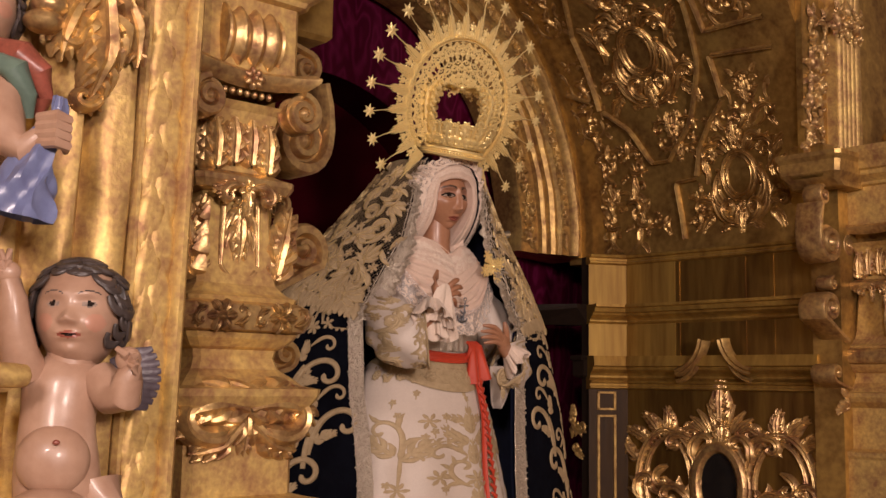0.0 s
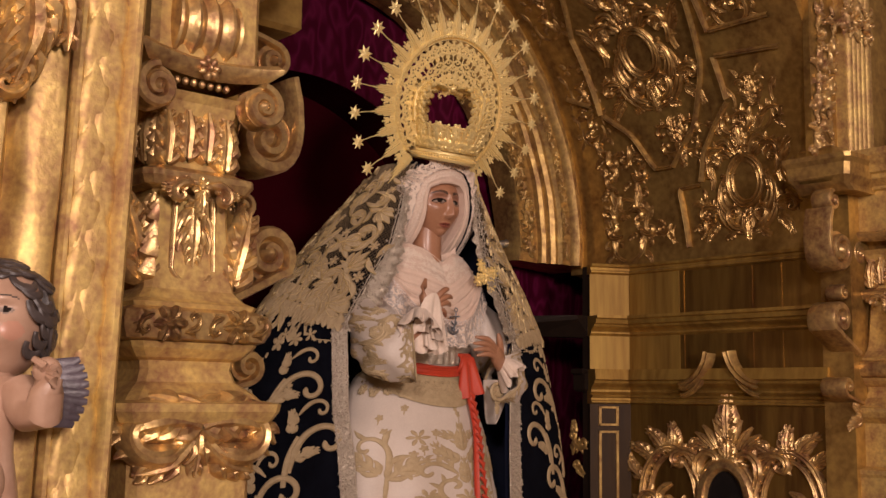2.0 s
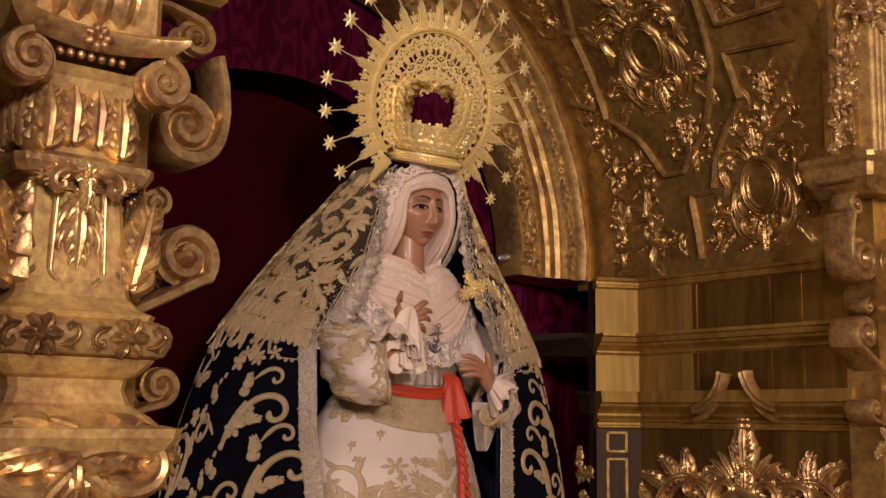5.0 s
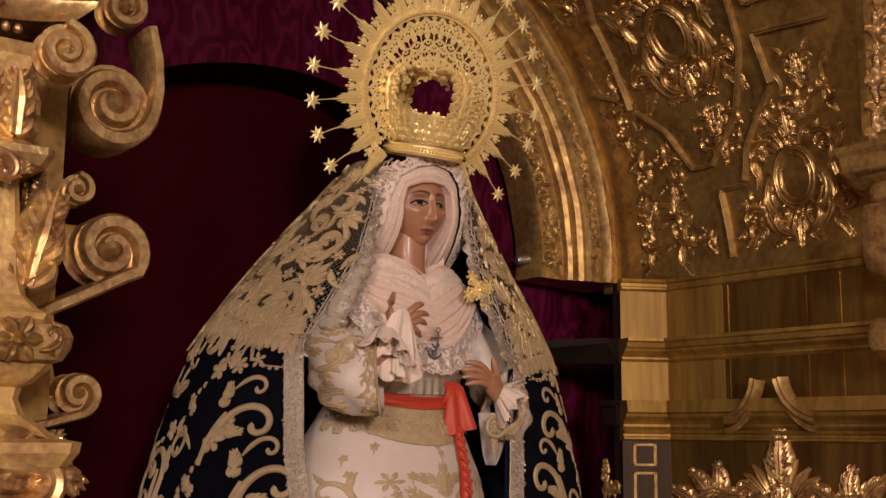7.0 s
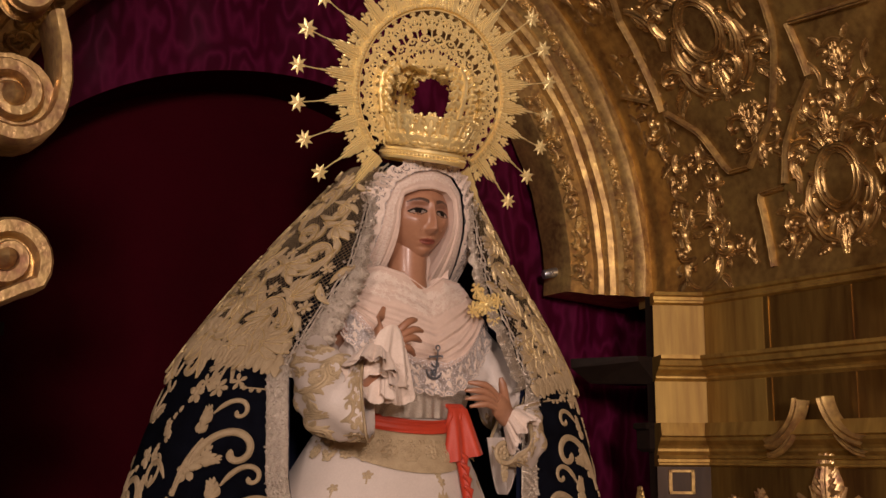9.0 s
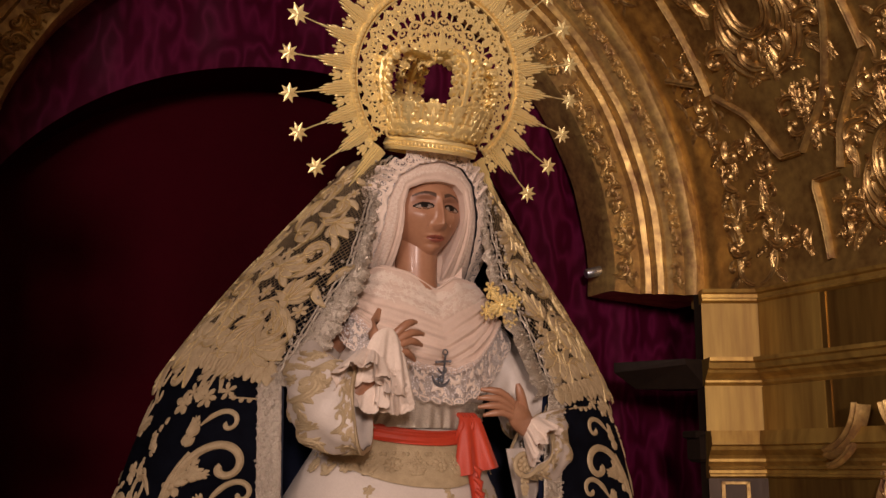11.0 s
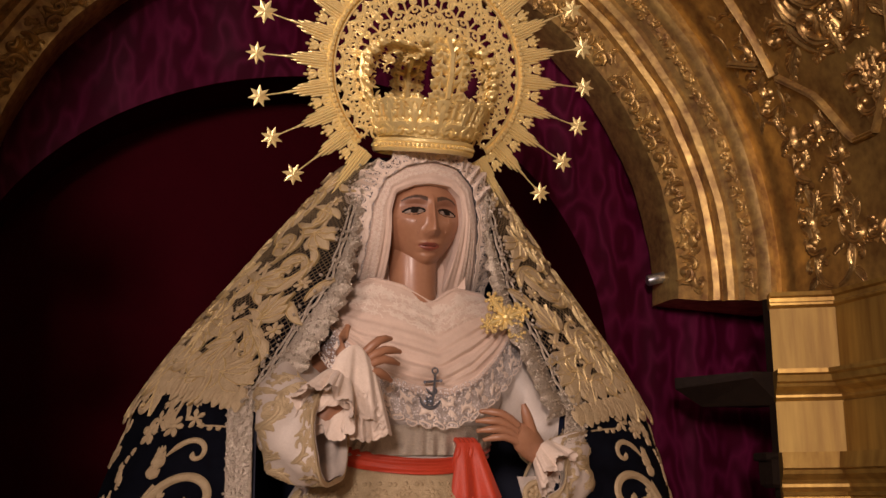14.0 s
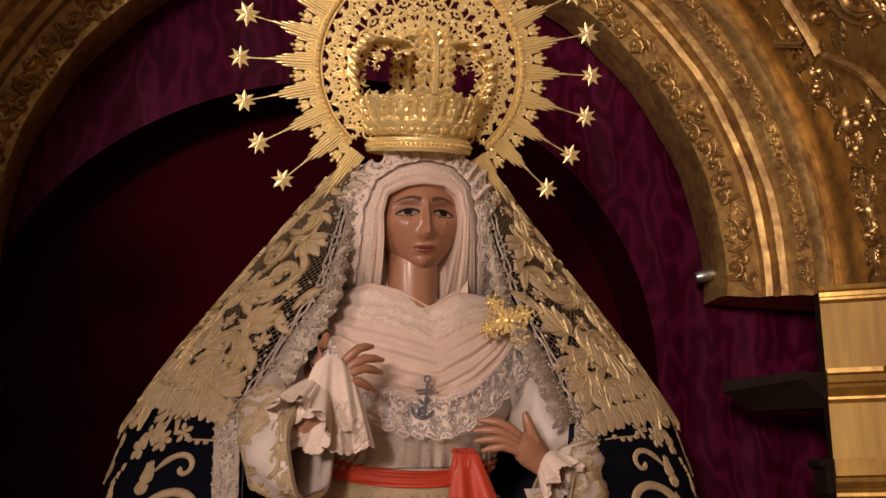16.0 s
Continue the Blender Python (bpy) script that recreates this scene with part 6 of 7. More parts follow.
scarf = empty("scarf", (0, 0, 0), "pale tulle scarf gathered in swags over the chest", "scarf")
U, V = np.meshgrid(np.linspace(-1, 1, 90), np.linspace(0, 1, 130), indexing="ij")
top = [(-1, -0.178, 2.062), (-0.55, -0.100, 2.082), (-0.2, -0.040, 2.066), (0.12, 0.022, 2.030), (0.45, 0.078, 2.066), (1, 0.158, 2.060)]
low = [(-1, -0.195, 1.955), (-0.6, -0.125, 1.862), (-0.2, -0.040, 1.828), (0.15, 0.030, 1.822), (0.5, 0.100, 1.850), (0.8, 0.165, 1.905), (1, 0.208, 1.955)]
fit_row = lambda rows, i: np.interp(U, [r[0] for r in rows], [r[i] for r in rows])
bulge = 0.018 * np.sin(V * math.pi) * np.clip(U, -1, 0)
DX = fit_row(top, 1) * (1 - V) + fit_row(low, 1) * V + bulge
SX = X0 + DX
SZ = fit_row(top, 2) * (1 - V) + fit_row(low, 2) * V - 0.014 * np.sin(V * math.pi) * (1 - U * U)
for _ in range(3):
    SX[1:-1], SZ[1:-1] = (SX[:-2] + 2 * SX[1:-1] + SX[2:]) / 4, (SZ[:-2] + 2 * SZ[1:-1] + SZ[2:]) / 4
gather = 0.35 + 0.65 * np.clip((V - 0.30) * 3, 0, 1)
wave = gather * (0.55 * np.sin(V * 46 + 2.2 * U + 1.2 * np.sin(V * 5 + U * 2.4)) + 0.45 * np.sin(V * 27 - 3.2 * U + np.sin(U * 4)) + 0.25 * np.sin(V * 83 + 4 * U))
SY = 2.772 - 0.086 * V ** 0.75 + 2.0 * DX ** 2 - 0.0056 * wave - 0.006 * (V < 0.02)
b = Build()
S = np.stack([SX, SY, SZ], -1)
b.grid(S)
part("swag", b, TULLE, scarf, "", True, None)
b = Build()
f = np.linspace(-1, 1, 160)
base = np.stack([np.interp(f, U[:, 0], S[:, -1, i]) for i in range(3)], 1)
w2 = np.linspace(-0.2, 1, 10)
g = np.zeros((160, 10, 3))
for j, k in enumerate(w2):
    g[:, j] = base + np.stack([0.03 * f * k, -0.008 - 0.0025 * k * np.sin(f * 34 + 1.5 * np.sin(f * 9)) + 0.012 * k * f * f, -(0.064 + 0.008 * np.abs(np.sin(f * 22))) * k * (1 - 0.35 * f * f)], 1)
b.grid(g)
part("lace_edge", b, LACE, scarf, "white lace edge of the scarf", True, None)
b = Build()
lace_work(b, g, 1, 0.8, 8)
part("lace_trim", b, LACE_SOLID, scarf, "raised lace roundels")
b = Build()
rr = random.Random(9)
at, la, lb = cloth(S[4:86, 4:64])
for i in range(130):
    q = (la * rr.random(), lb * (0.10 + 0.55 * rr.random() ** 1.2))
    b.strokes(placed(flower(0, 0, 0.0085, 5, rr.random()) + [bent(0.008, 0, 0.5, 0.014, 1, [0.0008, 0.0016], 5), bent(-0.008, 0, 2.5, 0.014, 1, [0.0008, 0.0016], 5)], *q), at, rise=0.16, fat=1.1)
part("woven_pattern", b, LACE_SOLID, scarf, "small woven lace sprigs")

# handkerchief hanging from the raised palm
b = Build()
U, V = np.meshgrid(np.linspace(-1, 1, 50), np.linspace(0, 1, 40), indexing="ij")
for k, cx, x1, h0, h1, z0, dz, y0 in ((0, 2.296, -0.006, 0.024, 0.036, 1.902, 0.118, 2.540), (1, 2.318, 0.020, 0.018, 0.024, 1.885, 0.146, 2.552)):
    KX = cx + U * (h0 + h1 * V ** 0.7) + x1 * V
    KY = y0 + 0.008 * np.sin(U * 5.5 + 0.5 + k) * V ** 0.7 + 0.002 * np.sin(U * 15) * V + 0.012 * V + 0.010 * U * U
    KZ = z0 - 0.012 * U * U - (dz + 0.012 * np.sin(U * 2.5 + k * 2) + 0.005 * np.abs(np.sin(U * 9))) * V
    KG = np.stack([KX, KY, KZ], -1)
    b.grid(KG)
    b.grid(KG + (0, 0.003, 0))
    if k == 0:
        KF = KG
kerchief = tagged(part("handkerchief", b, LACE_SOLID, None, "", True, None), "pale lace handkerchief hanging from the raised palm of the statue", "handkerchief")
b = Build()
lace_work(b, KF[:, 20:] - (0, 0.002, 0), 1, 0.8, 12)
lace_work(b, KG[:, 22:] - (0, 0.002, 0), 1, 0.8, 13)
part("lace_trim", b, LACE_SOLID, kerchief, "lace flowers on the hem")

# gold brooch and pewter anchor pin
b = Build()
cross = []
for a in (0.35, 2.25, 3.55, 5.45):
    arm = [bent(0, 0, 0, 0.030, 0.0, [0.0035, 0.0045, 0.0035], 6)] + [curl(0.012, 0.002, 0.7, 0.016, 1.1, -1, 0.14), curl(0.012, -0.002, -0.7, 0.016, 1.1, 1, 0.14), curl(0.027, 0.003, 0.9, 0.015, 1.2, 1, 0.15), curl(0.027, -0.003, -0.9, 0.015, 1.2, -1, 0.15)]
    arm += flower(0.034, 0, 0.009, 7) + beads([(0.046, 0), (0.040, 0.010), (0.040, -0.010), (0.020, 0.008), (0.020, -0.008)], 0.0030) + [curl(0.008, 0.009, 1.4, 0.012, 1.2, -1, 0.15)]
    cross += placed(arm, 0, 0, a)
cross += flower(0, 0, 0.018, 8) + [dot(0, 0, 0.007)]
b.strokes(placed(cross, k=1.35), lambda a, b_, h: np.stack([2.668 + a, 2.718 + 0.15 * a - h, 1.995 + b_], -1), rise=1.3, fat=0.9)
b.strokes(placed(cross, k=1.35), lambda a, b_, h: np.stack([2.668 + a, 2.720 + 0.15 * a + h, 1.995 + b_], -1), rise=0.5)
tagged(part("brooch", b, GOLD_CROWN), "ornate gold cross brooch pinned at the scarf", "brooch")
b = Build()
pin = [bent(0, -0.025, 1.4, 0.065, 0.1, [0.003, 0.0025], 8), bent(-0.014, 0.022, 0.1, 0.034, 0, [0.0025, 0.0025], 5), bent(-0.024, -0.008, -1.5, 0.062, 2.9, [0.002, 0.004, 0.002], 14), ring(0.008, 0.045, 0.006, 0.006, 0.0018, 14), curl(-0.012, 0.01, -1.0, 0.028, 1.1, 1, 0.09)] + flower(-0.006, -0.016, 0.010, 6) + beads([(-0.014, 0.022), (0.020, 0.025)], 0.0035)
b.strokes(pin, lambda a, b_, h: np.stack([2.486 + a, 2.668 - h + 0 * a, 1.826 + b_], -1), tube=True, rise=1.0, fat=1.0)
tagged(part("anchor_pin", b, PEWTER), "small pewter anchor pin on the scarf", "pin")

# ---- crown with a rayed halo, tipped a little forwards ----
crown = empty("crown", (X0, 2.752, 2.359), "pierced gold crown with rays and stars on the statue's head", "crown")
crown.rotation_euler = (radians(14), 0, 0)
HZ, HR = 0.176, 0.219
flat_at = lambda a, b_, h: np.stack([a, 0 * a - h, HZ + b_], -1)


def crown_wall(radius_of):
    return lambda a, b_, h: np.stack([(radius_of(b_) + h) * np.sin(a / 0.11), -(radius_of(b_) + h) * np.cos(a / 0.11), b_ + 0 * a], -1)


basket = lambda z: np.interp(z, [0, 0.012, 0.03, 0.10, 0.14], [0.104, 0.107, 0.106, 0.134, 0.142])
b = Build()
b.turned(0, 0, [(-0.006, 0.102), (-0.005, 0.109), (0.002, 0.112), (0.006, 0.108), (0.012, 0.108), (0.016, 0.111), (0.022, 0.109), (0.024, 0.104), (0.022, 0.101), (-0.006, 0.102)], 64)
for t in np.linspace(0, 2 * math.pi, 72, endpoint=False):
    b.ball((0.110 * math.sin(t), -0.110 * math.cos(t), 0.009), 0.0042, 6, 5)
part("base_ring", b, GOLD_CROWN, crown)
b = Build()
ss = []
for i in range(14):
    a0 = -math.pi * 0.11 + i * 2 * math.pi * 0.11 / 14
    ss += placed(both(spray(0.004, -0.030, 0.9, 0.045, -1, 0.13) + spray(0.003, 0.006, 1.2, 0.036, 1, 0.13) + leaf(0.012, -0.028, 0.6, 0.035, 0.7, 3, 0.24)) + leaf(0, -0.02, 1.57, 0.055, 0, 4, 0.24) + flower(0, -0.022, 0.011, 6) + flower(0, 0.036, 0.013, 6), a0, 0.066)
    ss += placed(flower(0, 0, 0.012, 5) + [bent(0, -0.03, 1.57, 0.03, 0, [0.003, 0.003], 4)], a0 + math.pi * 0.11 / 14, 0.098)
b.strokes(ss, crown_wall(basket), tube=True, rise=1.3, fat=1.25)
part("pierced_basket", b, GOLD_CROWN, crown)
b = Build()
A, Z = np.meshgrid(np.linspace(0, 2 * math.pi, 60), np.linspace(0.028, 0.098, 5))
r = basket(Z) - 0.003
b.grid(np.stack([r * np.sin(A), -r * np.cos(A), Z], -1))
part("basket_lining", b, GOLD_CROWN, crown)
for i in range(4):
    b = Build()
    a = i * math.pi / 2 + 0.05
    s = np.linspace(0, 1, 60)
    rad = np.interp(s, [0, 0.25, 0.5, 0.75, 1], [0.134, 0.146, 0.144, 0.112, 0.022])
    zz = np.interp(s, [0, 0.25, 0.5, 0.75, 1], [0.10, 0.150, 0.195, 0.230, 0.226])

    def band_at(p, q, h, a=a, s=s, rad=rad, zz=zz):
        r_, z_ = np.interp(p / 0.21, s, rad) + h, np.interp(p / 0.21, s, zz) + 0.6 * h
        return np.stack([r_ * math.sin(a) + q * math.cos(a), -r_ * math.cos(a) + q * math.sin(a), z_], -1)

    ss = []
    for j in range(7):
        u0 = 0.012 + j * 0.029
        ss += placed(spray(-0.012, 0.006, 0.6, 0.036, 1, 0.15) + spray(-0.012, -0.006, -0.6, 0.036, -1, 0.15) + flower(0.008, 0, 0.012, 6), u0, 0)
        ss += beads([(u0, 0.027), (u0, -0.027)], 0.006)
    ss += [st(np.stack([np.linspace(0, 0.205, 30), np.full(30, y)], 1), 0.0035) for y in (-0.022, 0.022)] + [st(np.stack([np.linspace(0, 0.205, 30), np.full(30, 0.0)], 1), 0.006)]
    b.strokes(ss, band_at, tube=True, fat=1.3, rise=1.9)
    part("crown_arch", b, GOLD_CROWN, crown)
b = Build()
b.ball((0, 0, 0.228), 0.014, 14, 10)
b.strokes(placed(both(spray(0.003, 0, 0.8, 0.03, -1, 0.15)) + leaf(0, 0, 1.57, 0.045, 0, 4, 0.25), 0, 0.245), lambda a, b_, h: np.stack([a, 0 * a - h, b_], -1), tube=True)
part("crown_orb", b, GOLD_CROWN, crown)

LOW = math.radians(-48)
b = Build()
rim = ring(0, 0, HR, HR, 0.0075, 110, 0.008, LOW, math.pi - LOW)
rim2 = ring(0, 0, HR - 0.010, HR - 0.010, 0.003, 110, 0.006, LOW, math.pi - LOW)
b.strokes([rim, rim2], flat_at, tube=True, fat=1.0)
for t in np.linspace(LOW, math.pi - LOW, 96):
    b.ball((HR * math.cos(t), -0.008, HZ + HR * math.sin(t)), 0.0052, 6, 5)
part("halo_rim", b, GOLD_CROWN, crown)
b = Build()
ss = []
NF = 17
for i in range(NF + 1):
    t2 = LOW + i * (math.pi - 2 * LOW) / NF
    ss += placed([bent(0, -0.05, 1.57, 0.085, 0, [0.0022, 0.003, 0.0022], 6)] + both([curl(0.0, -0.046, 1.0, 0.030, 1.0, -1, 0.12), curl(0.001, 0.0, 1.0, 0.028, 1.0, -1, 0.12)]) + flower(0, -0.004, 0.009, 6), 0.176 * math.cos(t2), 0.176 * math.sin(t2), t2 - math.pi / 2)
    if i == NF:
        break
    t = t2 + 0.5 * (math.pi - 2 * LOW) / NF
    ss += placed(both(spray(0.002, 0.030, -1.0, 0.034, 1, 0.11) + spray(0.003, -0.018, 1.0, 0.032, -1, 0.11) + leaf(0.006, 0.004, 0.3, 0.024, 0.8, 3, 0.22) + [curl(0.003, -0.058, 1.2, 0.024, 1.0, -1, 0.13)]) + leaf(0, -0.026, 1.57, 0.040, 0, 4, 0.22) + flower(0, 0.024, 0.009, 6), 0.174 * math.cos(t), 0.174 * math.sin(t), t - math.pi / 2)
for r0, lo, hi, m in ((0.100, 12, 168, 11), (0.058, 48, 132, 5)):
    for t in np.radians(np.linspace(lo, hi, m)):
        ss += placed(both(spray(0.002, 0.026, -1.0, 0.030, 1, 0.12) + spray(0.003, -0.016, 1.0, 0.028, -1, 0.12)) + leaf(0, -0.022, 1.57, 0.036, 0, 4, 0.22) + flower(0, 0.020, 0.008, 6), r0 * math.cos(t), r0 * math.sin(t), t - math.pi / 2)
b.strokes(ss, flat_at, tube=True, rise=0.9, fat=0.92)
part("halo_filigree", b, GOLD_CROWN, crown)


def star(b, x, z, r, points=7, turn=0.0, y=0.0):
    v = [(x, y - r * 0.13, z), (x, y + r * 0.13, z)]
    for i in range(points * 2):
        t = turn + math.pi * i / points
        q = r if i % 2 == 0 else r * 0.5
        v.append((x + q * math.cos(t), y, z + q * math.sin(t)))
    m = points * 2
    b.add(v, [(0, 2 + i, 2 + (i + 1) % m) for i in range(m)] + [(1, 2 + (i + 1) % m, 2 + i) for i in range(m)])


NS = 20
for i in range(NS + 2):
    t = math.radians(-41) + (i - 1) * math.radians(262) / (NS - 1)
    edge = i in (0, NS + 1)
    c, s = math.cos(t), math.sin(t)
    b = Build()
    for k in range(-3, 4):
        L = (0.108 if not edge else 0.125) * (1 - 0.17 * abs(k)) - (0.006 if k % 2 else 0)
        o = k * 0.0054
        sp = 1 + 0.18 * L / 0.1
        p0, p1 = (HR + 0.004, o), (HR + L, o * sp * 0.9)
        for q0, q1 in ((p0, p1),):
            y = -0.004 + 0.0022 * abs(k)
            P0 = np.array([q0[0] * c - q0[1] * s, y, HZ + q0[0] * s + q0[1] * c])
            P1 = np.array([q1[0] * c - q1[1] * s, y, HZ + q1[0] * s + q1[1] * c])
            b.tube([P0, P0 * 0.15 + P1 * 0.85, P1], [0.0030, 0.0029, 0.0006], 6, up=(0, -1, 0), flat=1.2)
    part("ray", b, GOLD_CROWN, crown, "", False)
    b = Build()
    tm = t + math.radians(262) / (NS - 1) / 2
    if i < NS + 1:
        ss = placed(both([curl(0.003, 0, 0.9, 0.020, 1.0, 1, 0.13), curl(0.003, 0.022, 0.9, 0.016, 1.0, 1, 0.13)]) + flower(0, 0.030, 0.009, 5) + beads([(0, 0.046), (0.009, 0.038), (-0.009, 0.038)], 0.0035) + [bent(0, -0.004, 1.57, 0.045, 0, [0.0025, 0.0025], 5)], (HR + 0.006) * math.cos(tm), (HR + 0.006) * math.sin(tm), tm - math.pi / 2)
        b.strokes(ss, flat_at, tube=True, rise=0.8, fat=1.5)
        part("openwork_spray", b, GOLD_CROWN, crown)
    if not edge:
        b = Build()
        b.tube([((HR + 0.10) * c, 0, HZ + (HR + 0.10) * s), (0.360 * c, 0, HZ + 0.360 * s)], 0.0016, 6, up=(0, -1, 0))
        star(b, 0.374 * c, HZ + 0.374 * s, 0.0275 if 4 < i < NS - 3 else 0.0245, 8 if i % 2 else 7, t)
        part("star", b, GOLD_CROWN, crown, "", False)


# ---- outer order on the west side: moulded column, laurel strip, cherubs ----
def lean(z):
    """The old altarpiece stands a little out of plumb here."""
    return 0.030 * (z - 1.8)


column = empty("gilded_column", (0, 0, 0), "worn yellow gilded half column with hollow mouldings and an acanthus leaf", "column")
prof = [(0.40, 1.75), (0.42, 1.66), (0.45, 1.655), (0.47, 1.63), (0.50, 1.625), (0.53, 1.63), (0.545, 1.645), (0.56, 1.645), (0.575, 1.625), (0.60, 1.612), (0.618, 1.618), (0.626, 1.640), (0.640, 1.650), (0.655, 1.640), (0.664, 1.612), (0.680, 1.598), (0.697, 1.600), (0.704, 1.612),
        (0.708, 1.630), (0.716, 1.640), (0.724, 1.630), (0.728, 1.612), (0.738, 1.603), (0.752, 1.600), (0.768, 1.598), (0.780, 1.600), (0.786, 1.610), (0.792, 1.640), (0.796, 1.70)]
b = Build()
zs = np.linspace(0.9, 3.2, 60)
b.grid(np.array([[(x + lean(z) + 0.0012 * math.sin(z * 23 + x * 90), y + 0.0015 * math.sin(z * 17 + x * 140), z) for x, y in prof] for z in zs]))
part("shaft", b, GOLD_BRIGHT, column, "", True, 50)
col_face = lambda x0, z0, y=1.592: (lambda a, b_, h: np.stack([x0 + a, y - h - 0.9 * np.clip(0.05 - np.abs(b_ + 0.02), 0, 1) * 0.3, z0 + b_], -1))
b = Build()
big = leaf(0, 0.10, -1.45, 0.18, -0.4, 6, 0.24) + leaf(-0.02, 0.09, -2.3, 0.13, 0.9, 5, 0.26) + leaf(0.03, 0.10, -1.0, 0.12, -0.7, 5, 0.26)
big += [bent(-0.05 + 0.012 * i, 0.11, -0.5 - 0.12 * i, 0.12, -0.8, [0.004, 0.007, 0.003], 10) for i in range(8)]
big += spray(-0.06, 0.06, -0.6, 0.07, -1, 0.16) + spray(0.01, -0.06, -2.0, 0.05, -1, 0.18)
b.strokes(big, col_face(0.715, 2.09), groove=0.25, rise=2.2)
part("acanthus_leaf", b, GOLD, column, "carved acanthus leaf with curled tip")
b = Build()
b.ball((0.625, 1.575, 2.115), (0.03, 0.03, 0.018), 14, 8)
b.ball((0.632, 1.575, 2.14), (0.028, 0.03, 0.02), 14, 8)
part("capital_roll", b, GOLD, column)
b = Build()
b.tube([(0.45, 1.50, 1.603), (0.52, 1.50, 1.603), (0.58, 1.50, 1.602), (0.598, 1.502, 1.602), (0.606, 1.506, 1.602)], [0.017, 0.0175, 0.017, 0.015, 0.005], 16)
b.box(0.44, 0.58, 1.50, 1.66, 1.58, 1.592, 0, 0.004)
part("ledge", b, GOLD_BRIGHT, column)
b = Build()
b.box(0.40, 0.79, 1.46, 1.68, 1.34, 1.385, 0, 0.012)
b.box(0.42, 0.77, 1.49, 1.68, 0.9, 1.345, 0, 0.012)
part("bracket", b, GOLD_BRIGHT, column, "", False)

strip = empty("laurel_strip", (0, 0, 0), "gilded moulded strip carved with overlapping laurel leaves", "moulding")
b = Build()
prof = [(0.794, 2.06), (0.794, 1.622), (0.800, 1.612), (0.806, 1.612), (0.812, 1.620), (0.866, 1.620), (0.872, 1.604), (0.878, 1.598), (0.886, 1.598), (0.893, 1.606), (0.896, 1.63), (0.896, 2.06)]
b.grid(np.array([[(x + lean(z), y, z) for x, y in prof] for z in np.linspace(0.9, 3.2, 30)]))
part("moulding", b, GOLD_BRIGHT, strip, "", True, 30)
strip_face = lambda z0: (lambda a, b_, h: np.stack([0.839 + lean(z0 + b_) + a, 1.617 - h, z0 + b_], -1))
for i in range(46):
    z0 = 1.0 + i * 0.043
    b = Build()
    sgn = 1 if i % 2 else -1
    ss = [bent(-sgn * 0.012, -0.02, 1.57 - sgn * 0.05, 0.115, sgn * 0.10, [0.012, 0.021, 0.017, 0.002], 12), bent(sgn * 0.016, -0.005, 1.57 + sgn * 0.22, 0.095, -sgn * 0.35, [0.008, 0.014, 0.011, 0.001], 10)]
    b.strokes(ss, (lambda z0, sgn: (lambda a, b_, h: np.stack([0.839 + lean(z0 + b_) + a, 1.619 - 0.45 * h - 0.06 * np.clip(b_ + 0.02, 0, 0.11), z0 + b_], -1)))(z0, sgn), groove=0.35)
    part("laurel_leaf", b, GOLD_BRIGHT, strip)

CH = Matrix.Translation((0.668, 1.53, 0)) @ Matrix.Rotation(radians(-24), 4, "Z")


def figure_at(px, py, dy=0.0, k=0.00083):
    """Places on the carved child figure, from its nose outwards."""
    return np.array([(px - 130) * k, dy, 1.685 - (py - 560) * k])


